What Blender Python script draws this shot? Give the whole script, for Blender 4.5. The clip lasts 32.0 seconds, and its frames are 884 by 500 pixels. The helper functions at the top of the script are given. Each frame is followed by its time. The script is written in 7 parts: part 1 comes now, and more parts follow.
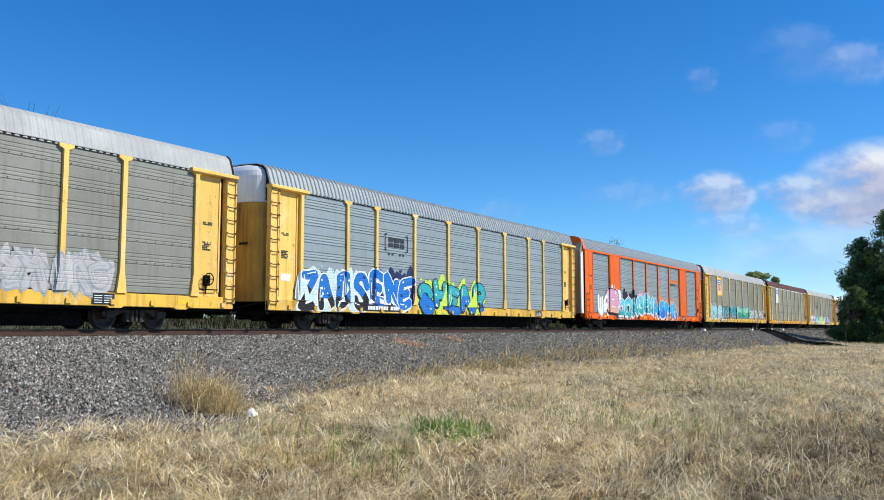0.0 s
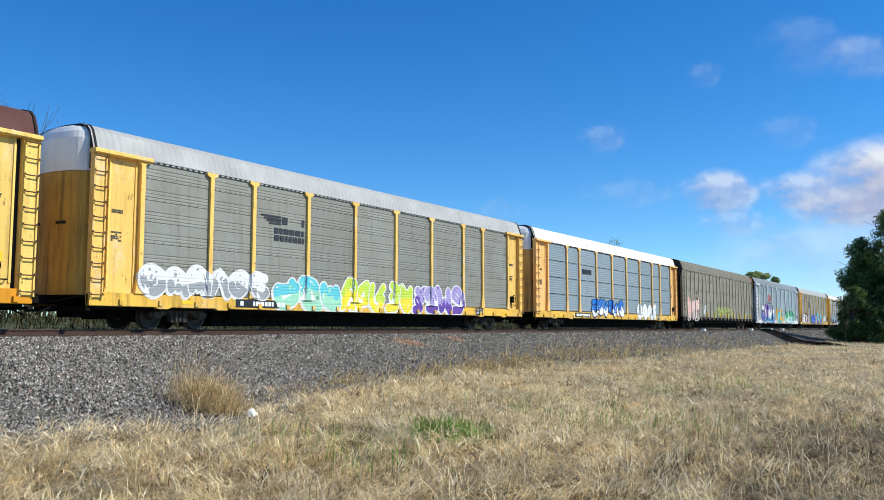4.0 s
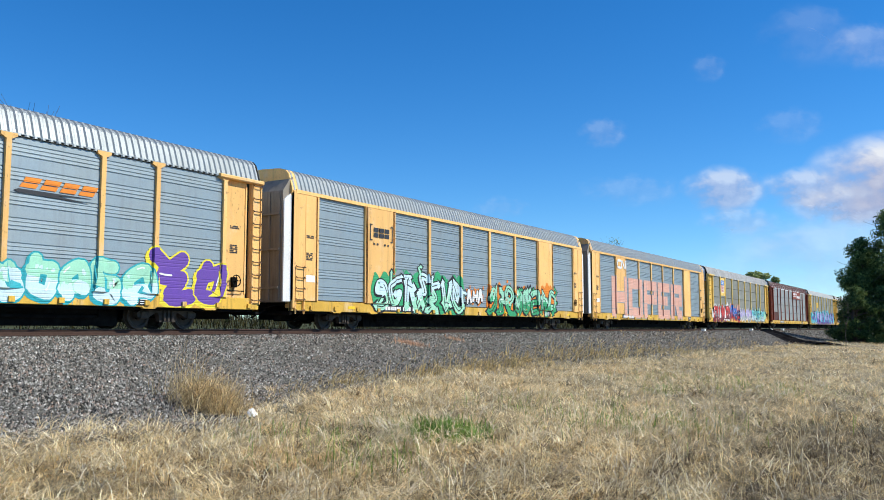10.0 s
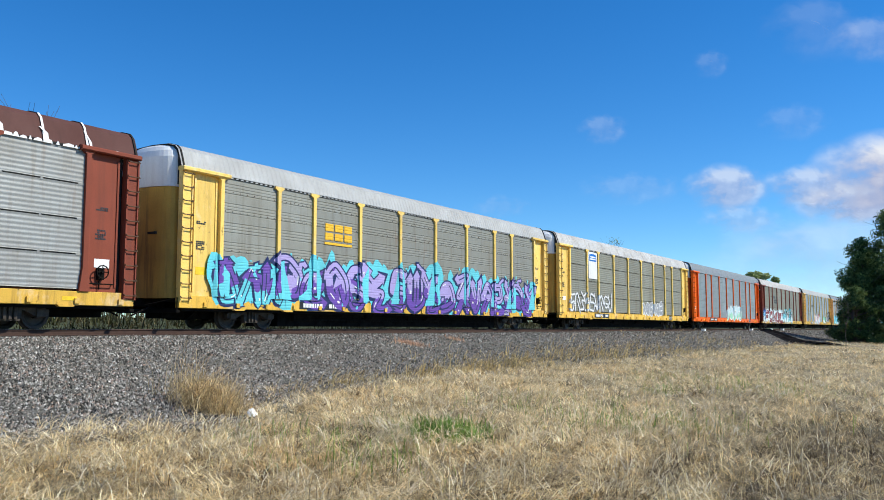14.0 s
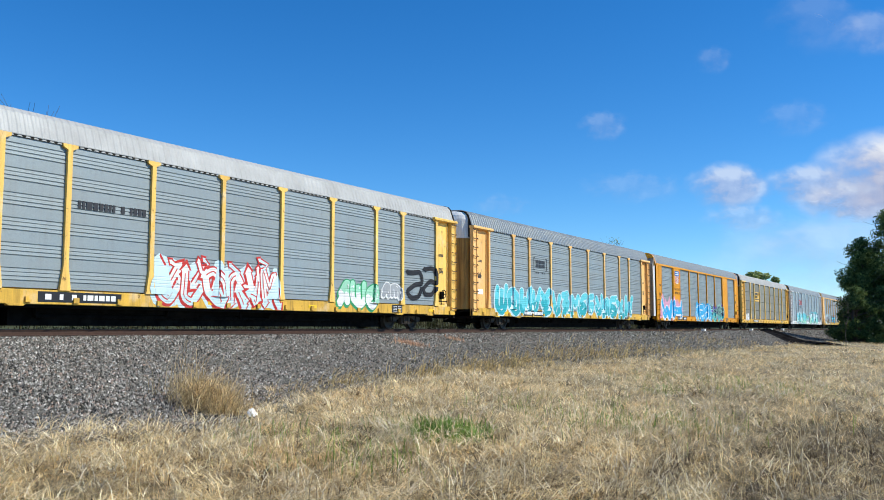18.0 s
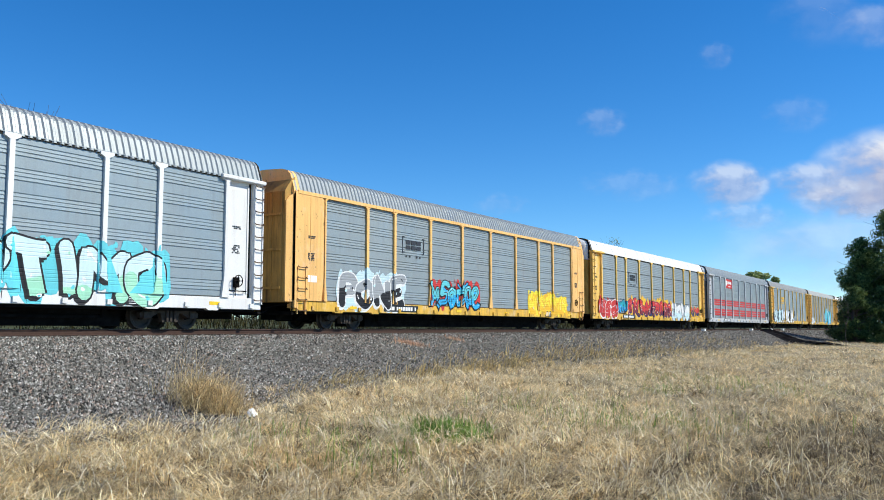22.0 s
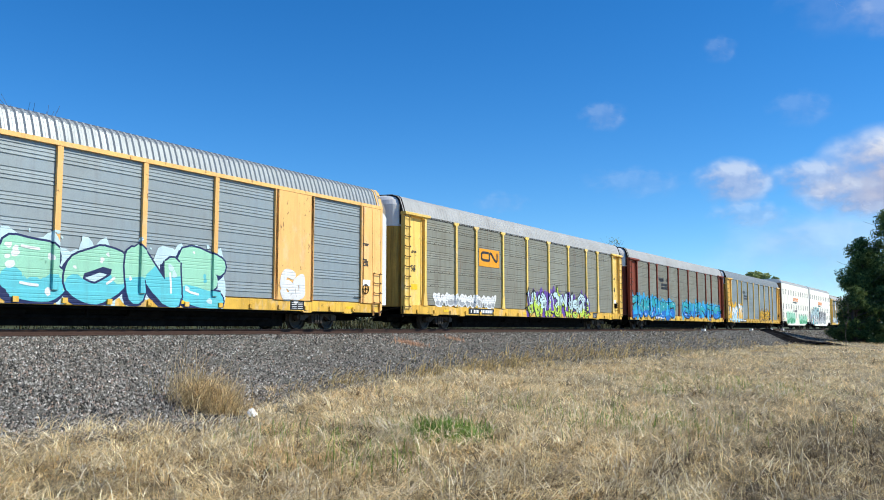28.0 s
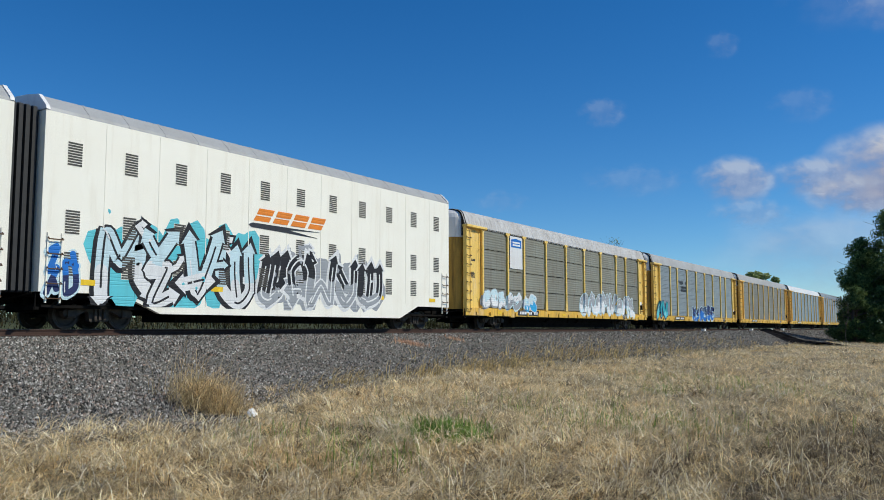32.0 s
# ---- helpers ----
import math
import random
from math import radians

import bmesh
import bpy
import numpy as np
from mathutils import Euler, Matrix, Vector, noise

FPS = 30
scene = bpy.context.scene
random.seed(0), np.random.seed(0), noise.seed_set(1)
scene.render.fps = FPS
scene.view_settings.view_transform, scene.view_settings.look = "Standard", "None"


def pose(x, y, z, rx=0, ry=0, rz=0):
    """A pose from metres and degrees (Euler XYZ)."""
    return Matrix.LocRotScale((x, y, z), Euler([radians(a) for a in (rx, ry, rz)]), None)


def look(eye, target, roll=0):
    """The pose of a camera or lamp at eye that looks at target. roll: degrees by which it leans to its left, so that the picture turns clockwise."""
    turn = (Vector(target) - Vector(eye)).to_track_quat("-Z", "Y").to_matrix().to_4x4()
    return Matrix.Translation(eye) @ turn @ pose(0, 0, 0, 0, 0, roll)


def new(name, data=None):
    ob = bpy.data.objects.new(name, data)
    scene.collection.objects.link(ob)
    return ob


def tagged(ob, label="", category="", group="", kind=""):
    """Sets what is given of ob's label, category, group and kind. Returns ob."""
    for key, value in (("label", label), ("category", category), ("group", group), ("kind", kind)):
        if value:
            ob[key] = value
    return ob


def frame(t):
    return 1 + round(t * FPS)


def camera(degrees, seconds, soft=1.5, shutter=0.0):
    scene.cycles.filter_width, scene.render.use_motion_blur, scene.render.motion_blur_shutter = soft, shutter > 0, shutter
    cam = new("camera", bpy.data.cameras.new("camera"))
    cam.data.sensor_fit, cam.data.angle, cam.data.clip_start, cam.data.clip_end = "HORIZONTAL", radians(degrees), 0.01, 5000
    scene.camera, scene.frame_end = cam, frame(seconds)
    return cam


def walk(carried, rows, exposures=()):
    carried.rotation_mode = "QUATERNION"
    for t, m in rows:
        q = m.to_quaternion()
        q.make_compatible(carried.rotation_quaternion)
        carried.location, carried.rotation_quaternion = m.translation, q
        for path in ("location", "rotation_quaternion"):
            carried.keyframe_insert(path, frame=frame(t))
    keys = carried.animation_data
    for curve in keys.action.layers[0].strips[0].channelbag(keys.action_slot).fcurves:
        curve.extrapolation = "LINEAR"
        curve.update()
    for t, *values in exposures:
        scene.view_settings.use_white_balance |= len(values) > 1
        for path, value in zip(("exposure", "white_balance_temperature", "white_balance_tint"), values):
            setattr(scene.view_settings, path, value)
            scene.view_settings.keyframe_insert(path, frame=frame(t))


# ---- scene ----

# ---- the camera on its tripod, facing up the line ----
FOV = 55.19
EYE = (0.0, 0.0, 0.02)
cam = camera(FOV, 32.0, soft=0.92, shutter=0.0)
TURN, TILT = 32.13, 5.305          # bearing from the track's direction, upward tilt
aim = (math.cos(radians(TURN)) * math.cos(radians(TILT)), math.sin(radians(TURN)) * math.cos(radians(TILT)), math.sin(radians(TILT)))
AIM = tuple(EYE[i] + 10 * aim[i] for i in range(3))
walk(cam, [(0.0, look(EYE, AIM)), (32.0, look(EYE, AIM))], exposures=[(0.0, 0.0), (30.0, 0.0), (30.6, -0.12), (31.2, -0.32), (32.0, -0.54)])

# ---- the train's way along the track: seconds, metres ----
TRAIN = [
    (0, 0), (0.434, -8.93), (0.467, -14.27), (0.934, -23.88), (0.967, -30.93), (1.434, -40.54), (1.467, -47.66), (2, -57.59),
    (2.467, -67.19), (2.5, -74.85), (2.6, -76.91), (2.967, -84.46), (3, -91.38), (3.234, -96.2), (3.267, -101.71), (3.5, -106.5),
    (3.8, -112.67), (3.833, -119.13), (4.467, -132.18), (4.5, -138.63), (5.134, -151.68), (5.167, -158.13), (5.5, -164.98), (5.533, -172.23),
    (6.034, -182.54), (6.067, -187.66), (6.2, -190.4), (6.534, -196.9), (6.567, -204.52), (7.034, -214.13), (7.067, -223.03), (7.534, -232.64),
    (7.567, -238.49), (8, -247.41), (8.067, -248.78), (8.1, -254.95), (8.5, -263.19), (8.567, -264.56), (8.6, -271.87), (9, -280.11),
    (9.067, -281.48), (9.1, -288.92), (9.5, -297.16), (9.567, -298.53), (9.6, -305.16), (10, -313.4), (10.5, -323.28), (10.6, -325.33),
    (10.633, -333.16), (11, -340.72), (11.1, -342.77), (11.133, -348.71), (11.5, -356.27), (11.634, -359.02), (11.667, -365.29), (12, -372.15),
    (12.134, -374.9), (12.167, -383.74), (12.5, -390.6), (12.634, -393.35), (12.667, -399.25), (13, -406.1), (13.134, -408.86), (13.167, -415.24),
    (13.5, -422.1), (14, -432.96), (14.167, -436.4), (14.2, -441.62), (14.5, -447.8), (14.8, -453.97), (14.833, -460.86), (15.467, -473.91),
    (15.5, -480.81), (16.134, -493.86), (16.167, -500.76), (16.5, -507.62), (16.7, -511.73), (16.733, -518.6), (17, -524.1), (17.234, -528.91),
    (17.267, -537.85), (17.5, -542.65), (17.734, -547.46), (17.767, -552.86), (18, -557.66), (18.234, -562.47), (18.267, -569.18), (18.5, -573.98),
    (18.767, -579.47), (18.8, -587.48), (19, -591.6), (19.3, -597.77), (19.333, -603.38), (19.5, -606.82), (19.834, -613.69), (19.867, -621.72),
    (20, -624.46), (20.334, -631.33), (20.367, -639.53), (20.5, -642.27), (20.834, -649.14), (20.867, -656.73), (21, -659.47), (21.5, -669.04),
    (21.867, -676.6), (21.9, -683.04), (22, -685.1), (22.4, -693.33), (22.433, -701.59), (22.5, -702.97), (22.9, -711.2), (22.933, -716.85),
    (23, -718.23), (23.434, -727.16), (23.467, -731.29), (23.934, -740.9), (23.967, -750.85), (24.467, -761.14), (24.5, -766.04), (24.967, -775.65),
    (25, -782.63), (25.5, -792.19), (25.667, -795.62), (25.7, -801.83), (26.067, -809.38), (26.1, -815.59), (26.467, -823.14), (26.5, -829.34),
    (26.867, -836.89), (26.9, -843.1), (27.267, -850.65), (27.3, -856.86), (27.534, -861.67), (27.567, -869.33), (28, -878.25), (28.067, -879.62),
    (28.1, -884.78), (28.5, -893.01), (28.567, -894.39), (28.6, -901.85), (29, -910.09), (29.067, -911.46), (29.1, -919.6), (29.5, -927.84),
    (30, -937.39), (30.1, -939.45), (30.133, -945.98), (30.5, -953.53), (30.634, -956.28), (30.667, -963.63), (31, -970.49), (31.134, -973.24),
    (31.167, -979.55), (31.5, -986.41), (31.634, -989.16), (31.667, -995.94), (32, -1002.8),
]
CAR = 28.6                       # coupled length of an autorack
NEAR = 20.97                     # near side of the cars
MID = NEAR + 1.55                # centre line of the track
START = 20.31                    # trailing corner of the first car at 0 s

# ---- sky and sun ----
SUN_BEARING, SUN_HEIGHT = -64.0, 41.5
world = bpy.data.worlds.new("sky")
scene.world = world
world.use_nodes = True
wn, wl = world.node_tree.nodes, world.node_tree.links
sky = wn.new("ShaderNodeTexSky")
sky.sky_type = "NISHITA"
sky.sun_disc = False
sky.sun_elevation = radians(SUN_HEIGHT)
sky.sun_rotation = radians(90 - SUN_BEARING)
sky.altitude = 200
sky.air_density, sky.dust_density, sky.ozone_density = 0.85, 0.0, 3.0
rich = wn.new("ShaderNodeHueSaturation")
rich.inputs["Saturation"].default_value = 1.34
tint = wn.new("ShaderNodeMix")
tint.data_type, tint.blend_type = "RGBA", "MULTIPLY"
tint.inputs[0].default_value = 1.0
tint.inputs[7].default_value = (0.745, 0.955, 1.085, 1)
wl.new(sky.outputs[0], rich.inputs["Color"])
wl.new(rich.outputs[0], tint.inputs[6])
wl.new(tint.outputs[2], wn["Background"].inputs[0])
wn["Background"].inputs[1].default_value = 0.150
sun_data = bpy.data.lights.new("sun", "SUN")
sun_data.energy, sun_data.angle, sun_data.color = 5.25, radians(0.55), (0.975, 0.945, 0.825)
sun = new("sun", sun_data)
sb, sh = radians(SUN_BEARING), radians(SUN_HEIGHT)
sun.matrix_world = look((60 * math.cos(sb), 60 * math.sin(sb), 60 * math.tan(sh)), (0, 0, 0))


# ---- materials ----
def mat_base(name):
    m = bpy.data.materials.new(name)
    m.use_nodes = True
    n, l = m.node_tree.nodes, m.node_tree.links
    return m, n, l, n["Principled BSDF"]


def noise_node(n, l, coords, scale, detail=4, stretch=(1, 1, 1), rough=0.55):
    mp = n.new("ShaderNodeMapping")
    mp.inputs["Scale"].default_value = stretch
    l.new(coords, mp.inputs["Vector"])
    tx = n.new("ShaderNodeTexNoise")
    tx.inputs["Scale"].default_value = scale
    tx.inputs["Detail"].default_value = detail
    tx.inputs["Roughness"].default_value = rough
    l.new(mp.outputs[0], tx.inputs["Vector"])
    return tx.outputs["Fac"]


def ramp(n, l, fac, stops):
    r = n.new("ShaderNodeValToRGB")
    while len(r.color_ramp.elements) < len(stops):
        r.color_ramp.elements.new(0.5)
    for e, (p, c) in zip(r.color_ramp.elements, stops):
        e.position = p
        e.color = (*c, 1) if len(c) == 3 else c
    l.new(fac, r.inputs[0])
    return r.outputs[0]


def mix(n, l, fac, a, b, blend="MIX"):
    x = n.new("ShaderNodeMix")
    x.data_type, x.blend_type = "RGBA", blend
    for socket, value in ((x.inputs[0], fac), (x.inputs[6], a), (x.inputs[7], b)):
        if isinstance(value, (int, float)):
            socket.default_value = value
        elif isinstance(value, tuple):
            socket.default_value = (*value, 1)
        else:
            l.new(value, socket)
    return x.outputs[2]


def bump(n, l, height, bsdf, strength=0.3, distance=0.02):
    b = n.new("ShaderNodeBump")
    b.inputs["Strength"].default_value = strength
    b.inputs["Distance"].default_value = distance
    l.new(height, b.inputs["Height"])
    l.new(b.outputs[0], bsdf.inputs["Normal"])


def painted(name, colour, dirt=(0.10, 0.07, 0.045), amount=0.5, rough=0.5, metal=0.0, streaks=0.6, vary=0.12, bleach=0.0, rust=0.0):
    """Weathered paint or bare sheet: blotches, runs of dirt down the sheet, and fine grain."""
    m, n, l, b = mat_base(name)
    tc, oi = n.new("ShaderNodeTexCoord"), n.new("ShaderNodeObjectInfo")
    off = n.new("ShaderNodeVectorMath")
    off.operation = "MULTIPLY_ADD"
    comb = n.new("ShaderNodeCombineXYZ")
    l.new(oi.outputs["Random"], comb.inputs[0])
    l.new(oi.outputs["Random"], comb.inputs[2])
    l.new(comb.outputs[0], off.inputs[0])
    off.inputs[1].default_value = (37, 0, 11)
    l.new(tc.outputs["Object"], off.inputs[2])
    co = off.outputs[0]
    big = noise_node(n, l, co, 0.7, 5)
    runs = noise_node(n, l, co, 2.2, 6, (2.2, 2.2, 0.16), 0.65)
    grain = noise_node(n, l, co, 38, 3)
    hsv = n.new("ShaderNodeHueSaturation")
    hsv.inputs["Color"].default_value = (*colour, 1)
    vm = n.new("ShaderNodeMapRange")
    vm.inputs[3].default_value, vm.inputs[4].default_value = 1 - vary, 1 + vary
    l.new(oi.outputs["Random"], vm.inputs[0])
    l.new(vm.outputs[0], hsv.inputs["Value"])
    f1 = ramp(n, l, big, [(0.38, (0, 0, 0)), (0.78, (amount,) * 3)])
    f2 = ramp(n, l, runs, [(0.50, (0, 0, 0)), (0.80, (streaks,) * 3)])
    c = mix(n, l, f1, hsv.outputs[0], tuple(0.55 * x + 0.45 * d for x, d in zip(colour, dirt)))
    c = mix(n, l, f2, c, dirt)
    if bleach > 0:
        worn = noise_node(n, l, co, 1.6, 6, (1, 1, 0.6), 0.7)
        c = mix(n, l, ramp(n, l, worn, [(0.54, (0, 0, 0)), (0.66, (bleach,) * 3)]), c, tuple(0.45 * x + 0.45 for x in colour))
        chips = noise_node(n, l, co, 5.5, 8, (1, 1, 0.55), 0.75)
        c = mix(n, l, ramp(n, l, chips, [(0.60, (0, 0, 0)), (0.66, (0.8,) * 3)]), c, RUST)
    if rust > 0:
        weep = noise_node(n, l, co, 3.4, 5, (1, 1, 0.10), 0.6)
        c = mix(n, l, ramp(n, l, weep, [(0.60, (0, 0, 0)), (0.74, (rust,) * 3)]), c, (0.20, 0.085, 0.035))
    g = ramp(n, l, grain, [(0.3, (0.86,) * 3), (0.7, (1.06,) * 3)])
    c = mix(n, l, 1.0, c, g, "MULTIPLY")
    l.new(c, b.inputs["Base Color"])
    rr = ramp(n, l, big, [(0.3, (rough - 0.08,) * 3), (0.8, (min(1, rough + 0.2),) * 3)])
    l.new(rr, b.inputs["Roughness"])
    b.inputs["Specular IOR Level"].default_value = 0.25
    b.inputs["Metallic"].default_value = metal
    bump(n, l, grain, b, 0.08, 0.004)
    return m


def plain(name, colour, rough=0.6, metal=0.0, vary=0.15, scale=9):
    m, n, l, b = mat_base(name)
    tc = n.new("ShaderNodeTexCoord")
    f = noise_node(n, l, tc.outputs["Object"], scale, 4)
    c = ramp(n, l, f, [(0.3, tuple(x * (1 - vary) for x in colour)), (0.7, tuple(min(1, x * (1 + vary)) for x in colour))])
    l.new(c, b.inputs["Base Color"])
    b.inputs["Roughness"].default_value, b.inputs["Metallic"].default_value = rough, metal
    b.inputs["Specular IOR Level"].default_value = 0.05 if rough >= 0.85 else 0.4
    return m


RUST = (0.13, 0.055, 0.025)
SOOT = (0.09, 0.075, 0.06)
M = {
    "yellow": painted("yellow_paint", (0.97, 0.605, 0.15), RUST, 0.40, 0.5, streaks=0.5, bleach=0.45),
    "lemon": painted("lemon_yellow_paint", (0.98, 0.66, 0.165), RUST, 0.35, 0.45, streaks=0.5, bleach=0.4),
    "amber": painted("amber_paint", (0.82, 0.34, 0.014), RUST, 0.25, 0.45, streaks=0.3),
    "buff": painted("faded_buff_paint", (0.95, 0.545, 0.185), RUST, 0.28, 0.5, streaks=0.35, bleach=0.25),
    "sill": painted("worn_yellow_sill", (0.84, 0.50, 0.075), (0.10, 0.05, 0.03), 0.8, 0.6, streaks=0.85, bleach=0.4),
    "orange": painted("orange_paint", (0.86, 0.135, 0.003), (0.45, 0.08, 0.01), 0.2, 0.45, streaks=0.3),
    "brown": painted("oxide_red_paint", (0.255, 0.058, 0.030), (0.09, 0.035, 0.025), 0.5, 0.6, streaks=0.5),
    "tan": painted("dusty_tan_paint", (0.285, 0.262, 0.203), (0.13, 0.11, 0.08), 0.8, 0.65, streaks=0.35, vary=0.05),
    "tanpost": painted("pale_tan_paint", (0.43, 0.40, 0.325), (0.20, 0.17, 0.13), 0.4, 0.6, streaks=0.3, vary=0.05),
    "white": painted("white_paint", (0.82, 0.82, 0.80), (0.40, 0.29, 0.24), 0.4, 0.4, streaks=0.35, vary=0.04),
    "cream": painted("cream_white_paint", (0.94, 0.905, 0.79), (0.58, 0.47, 0.31), 0.25, 0.45, streaks=0.25, vary=0.03),
    "grey": painted("pale_grey_paint", (0.55, 0.56, 0.57), (0.2, 0.18, 0.16), 0.4, 0.5, streaks=0.4),
    "zinc": painted("galvanised_sheet", (0.304, 0.354, 0.371), (0.19, 0.17, 0.15), 0.5, 0.5, 0.25, 0.35, 0.07),
    "zincpale": painted("pale_galvanised_sheet", (0.331, 0.340, 0.331), (0.20, 0.17, 0.135), 0.9, 0.5, 0.2, 0.6, 0.10, rust=0.35),
    "zincold": painted("weathered_galvanised_sheet", (0.277, 0.281, 0.248), (0.14, 0.11, 0.075), 0.6, 0.6, 0.15, 0.6, 0.10, rust=0.45),
    "zincbrown": painted("rust_stained_sheet", (0.250, 0.255, 0.210), (0.13, 0.09, 0.06), 0.6, 0.65, 0.1, 0.6, 0.12, rust=0.6),
    "zincblue": painted("bluish_sheet", (0.295, 0.359, 0.392), (0.17, 0.16, 0.15), 0.4, 0.45, 0.25, 0.35, 0.07),
    "roofzinc": painted("roof_galvanised", (0.335, 0.365, 0.375), (0.24, 0.24, 0.22), 0.4, 0.46, 0.30, 0.3, 0.03),
    "roofgrey": painted("roof_dull_zinc", (0.405, 0.412, 0.410), (0.22, 0.195, 0.17), 0.6, 0.65, 0.15, 0.3, 0.03),
    "roofwhite": painted("roof_white_coating", (0.76, 0.76, 0.75), (0.5, 0.48, 0.45), 0.3, 0.5, 0.0, 0.2, 0.03),
    "roofbrown": painted("roof_rusted_brown", (0.105, 0.043, 0.036), (0.05, 0.025, 0.02), 0.6, 0.75, 0.0, 0.4, 0.05),
    "roofpatch": painted("roof_peeling_white", (0.54, 0.535, 0.52), (0.20, 0.16, 0.13), 0.9, 0.6, 0.05, 0.9, 0.04),
    "endrust": painted("rusty_ochre_paint", (0.24, 0.15, 0.085), RUST, 0.8, 0.65, streaks=0.8),
    "rung": plain("rust_and_rung_shade", (0.10, 0.055, 0.03), 0.75, 0.1, 0.3, 14),
    "endgrey": painted("weathered_grey_brown_sheet", (0.30, 0.26, 0.21), (0.10, 0.08, 0.06), 0.8, 0.6, streaks=0.8, rust=0.3),
    "black": plain("underframe_black", (0.011, 0.010, 0.009), 0.9, 0.0, 0.5, 3),
    "plate": plain("number_plate_black", (0.015, 0.016, 0.02), 0.5),
    "ink": plain("black_lettering", (0.03, 0.03, 0.035), 0.5),
    "chalk": plain("white_lettering", (0.8, 0.8, 0.79), 0.6, vary=0.06),
    "rubber": plain("black_bellows", (0.03, 0.03, 0.03), 0.7),
    "wheel": plain("wheel_steel", (0.07, 0.055, 0.043), 0.75, 0.2, 0.4, 6),
    "railside": plain("rail_rusted_web", (0.075, 0.047, 0.038), 0.85, 0.0, 0.14, 7),
    "railtop": plain("rail_worn_head", (0.32, 0.30, 0.28), 0.35, 0.8, 0.2, 5),
    "safety": plain("safety_yellow", (0.85, 0.55, 0.02), 0.45),
    "vent": plain("vent_slot", (0.10, 0.095, 0.085), 0.9),
    # near-black: paints the shade in gaps and joints, also used for black fittings
    "slot": plain("black_and_recess_shade", (0.035, 0.033, 0.03), 0.9),
}


# ---- mesh helpers ----
def mesh(name, verts, faces, mats, index=None, smooth=False):
    me = bpy.data.meshes.new(name)
    me.from_pydata(verts, [], faces)
    for m in mats if isinstance(mats, (list, tuple)) else [mats]:
        me.materials.append(m)
    if index is not None:
        me.polygons.foreach_set("material_index", index)
    if smooth:
        me.polygons.foreach_set("use_smooth", [True] * len(me.polygons))
    me.update()
    return me


class Geo:
    """Collects boxes, prisms and sheets into one mesh."""

    def __init__(self):
        self.v, self.f, self.i = [], [], []

    def add(self, verts, faces, slot=0):
        k = len(self.v)
        self.v += [tuple(p) for p in verts]
        self.f += [tuple(k + j for j in q) for q in faces]
        self.i += [slot] * len(faces)
        return self

    def box(self, x0, x1, y0, y1, z0, z1, slot=0, ch=0.0):
        if ch <= 0:
            vs = [(x, y, z) for x in (x0, x1) for y in (y0, y1) for z in (z0, z1)]
            return self.add(vs, [(0, 1, 3, 2), (4, 6, 7, 5), (0, 4, 5, 1), (2, 3, 7, 6), (0, 2, 6, 4), (1, 5, 7, 3)], slot)
        ring = [(y0 + ch, z0), (y1 - ch, z0), (y1, z0 + ch), (y1, z1 - ch), (y1 - ch, z1), (y0 + ch, z1), (y0, z1 - ch), (y0, z0 + ch)]
        return self.prism(ring, x0, x1, slot)

    def prism(self, ring, x0, x1, slot=0, axis="x"):
        """A closed ring of (a, b) swept from x0 to x1 along an axis."""
        def at(s, a, b):
            return (s, a, b) if axis == "x" else (a, s, b) if axis == "y" else (a, b, s)
        n = len(ring)
        vs = [at(x0, a, b) for a, b in ring] + [at(x1, a, b) for a, b in ring]
        fs = [(i, (i + 1) % n, n + (i + 1) % n, n + i) for i in range(n)] + [tuple(range(n))[::-1], tuple(range(n, 2 * n))]
        return self.add(vs, fs, slot)

    def tube(self, p, q, r, slot=0, n=6):
        p, q = Vector(p), Vector(q)
        d = (q - p).normalized()
        a = d.orthogonal().normalized()
        b = d.cross(a)
        vs = [o + r * (math.cos(6.2832 * i / n) * a + math.sin(6.2832 * i / n) * b) for o in (p, q) for i in range(n)]
        return self.add(vs, [(i, (i + 1) % n, n + (i + 1) % n, n + i) for i in range(n)] + [tuple(range(n))[::-1], tuple(range(n, 2 * n))], slot)

    def mesh(self, name, mats, smooth=False):
        return mesh(name, self.v, self.f, mats, self.i, smooth)


def put(name, me, parent=None, m=None, label=""):
    ob = new(name, me)
    if parent is not None:
        ob.parent = parent
    if m is not None:
        ob.matrix_basis = m
    if label:
        tagged(ob, label)
    return ob


def empty(name, m=None):
    ob = new(name)
    ob.empty_display_size = 0.5
    if m is not None:
        ob.matrix_basis = m
    return ob


CACHE = {}


def once(key, maker):
    if key not in CACHE:
        CACHE[key] = maker()
    return CACHE[key]


# ---- the ground: one sheet with the railway bank across it ----
def smooth01(a, b, v):
    v = np.clip((v - a) / (b - a), 0, 1)
    return v * v * (3 - 2 * v)


def toe(x):
    """Where the gravel bank ends and the grass begins."""
    edge = np.interp(x, (0.0, 6.0, 8.4, 12.3, 18.7, 28.0, 34.0, 60.0), (10.6, 10.2, 9.3, 10.9, 12.6, 13.4, 12.3, 13.0))
    return edge + 0.20 * np.sin(np.asarray(x, float) * 1.9) + 0.12 * np.sin(np.asarray(x, float) * 4.3 + 1)


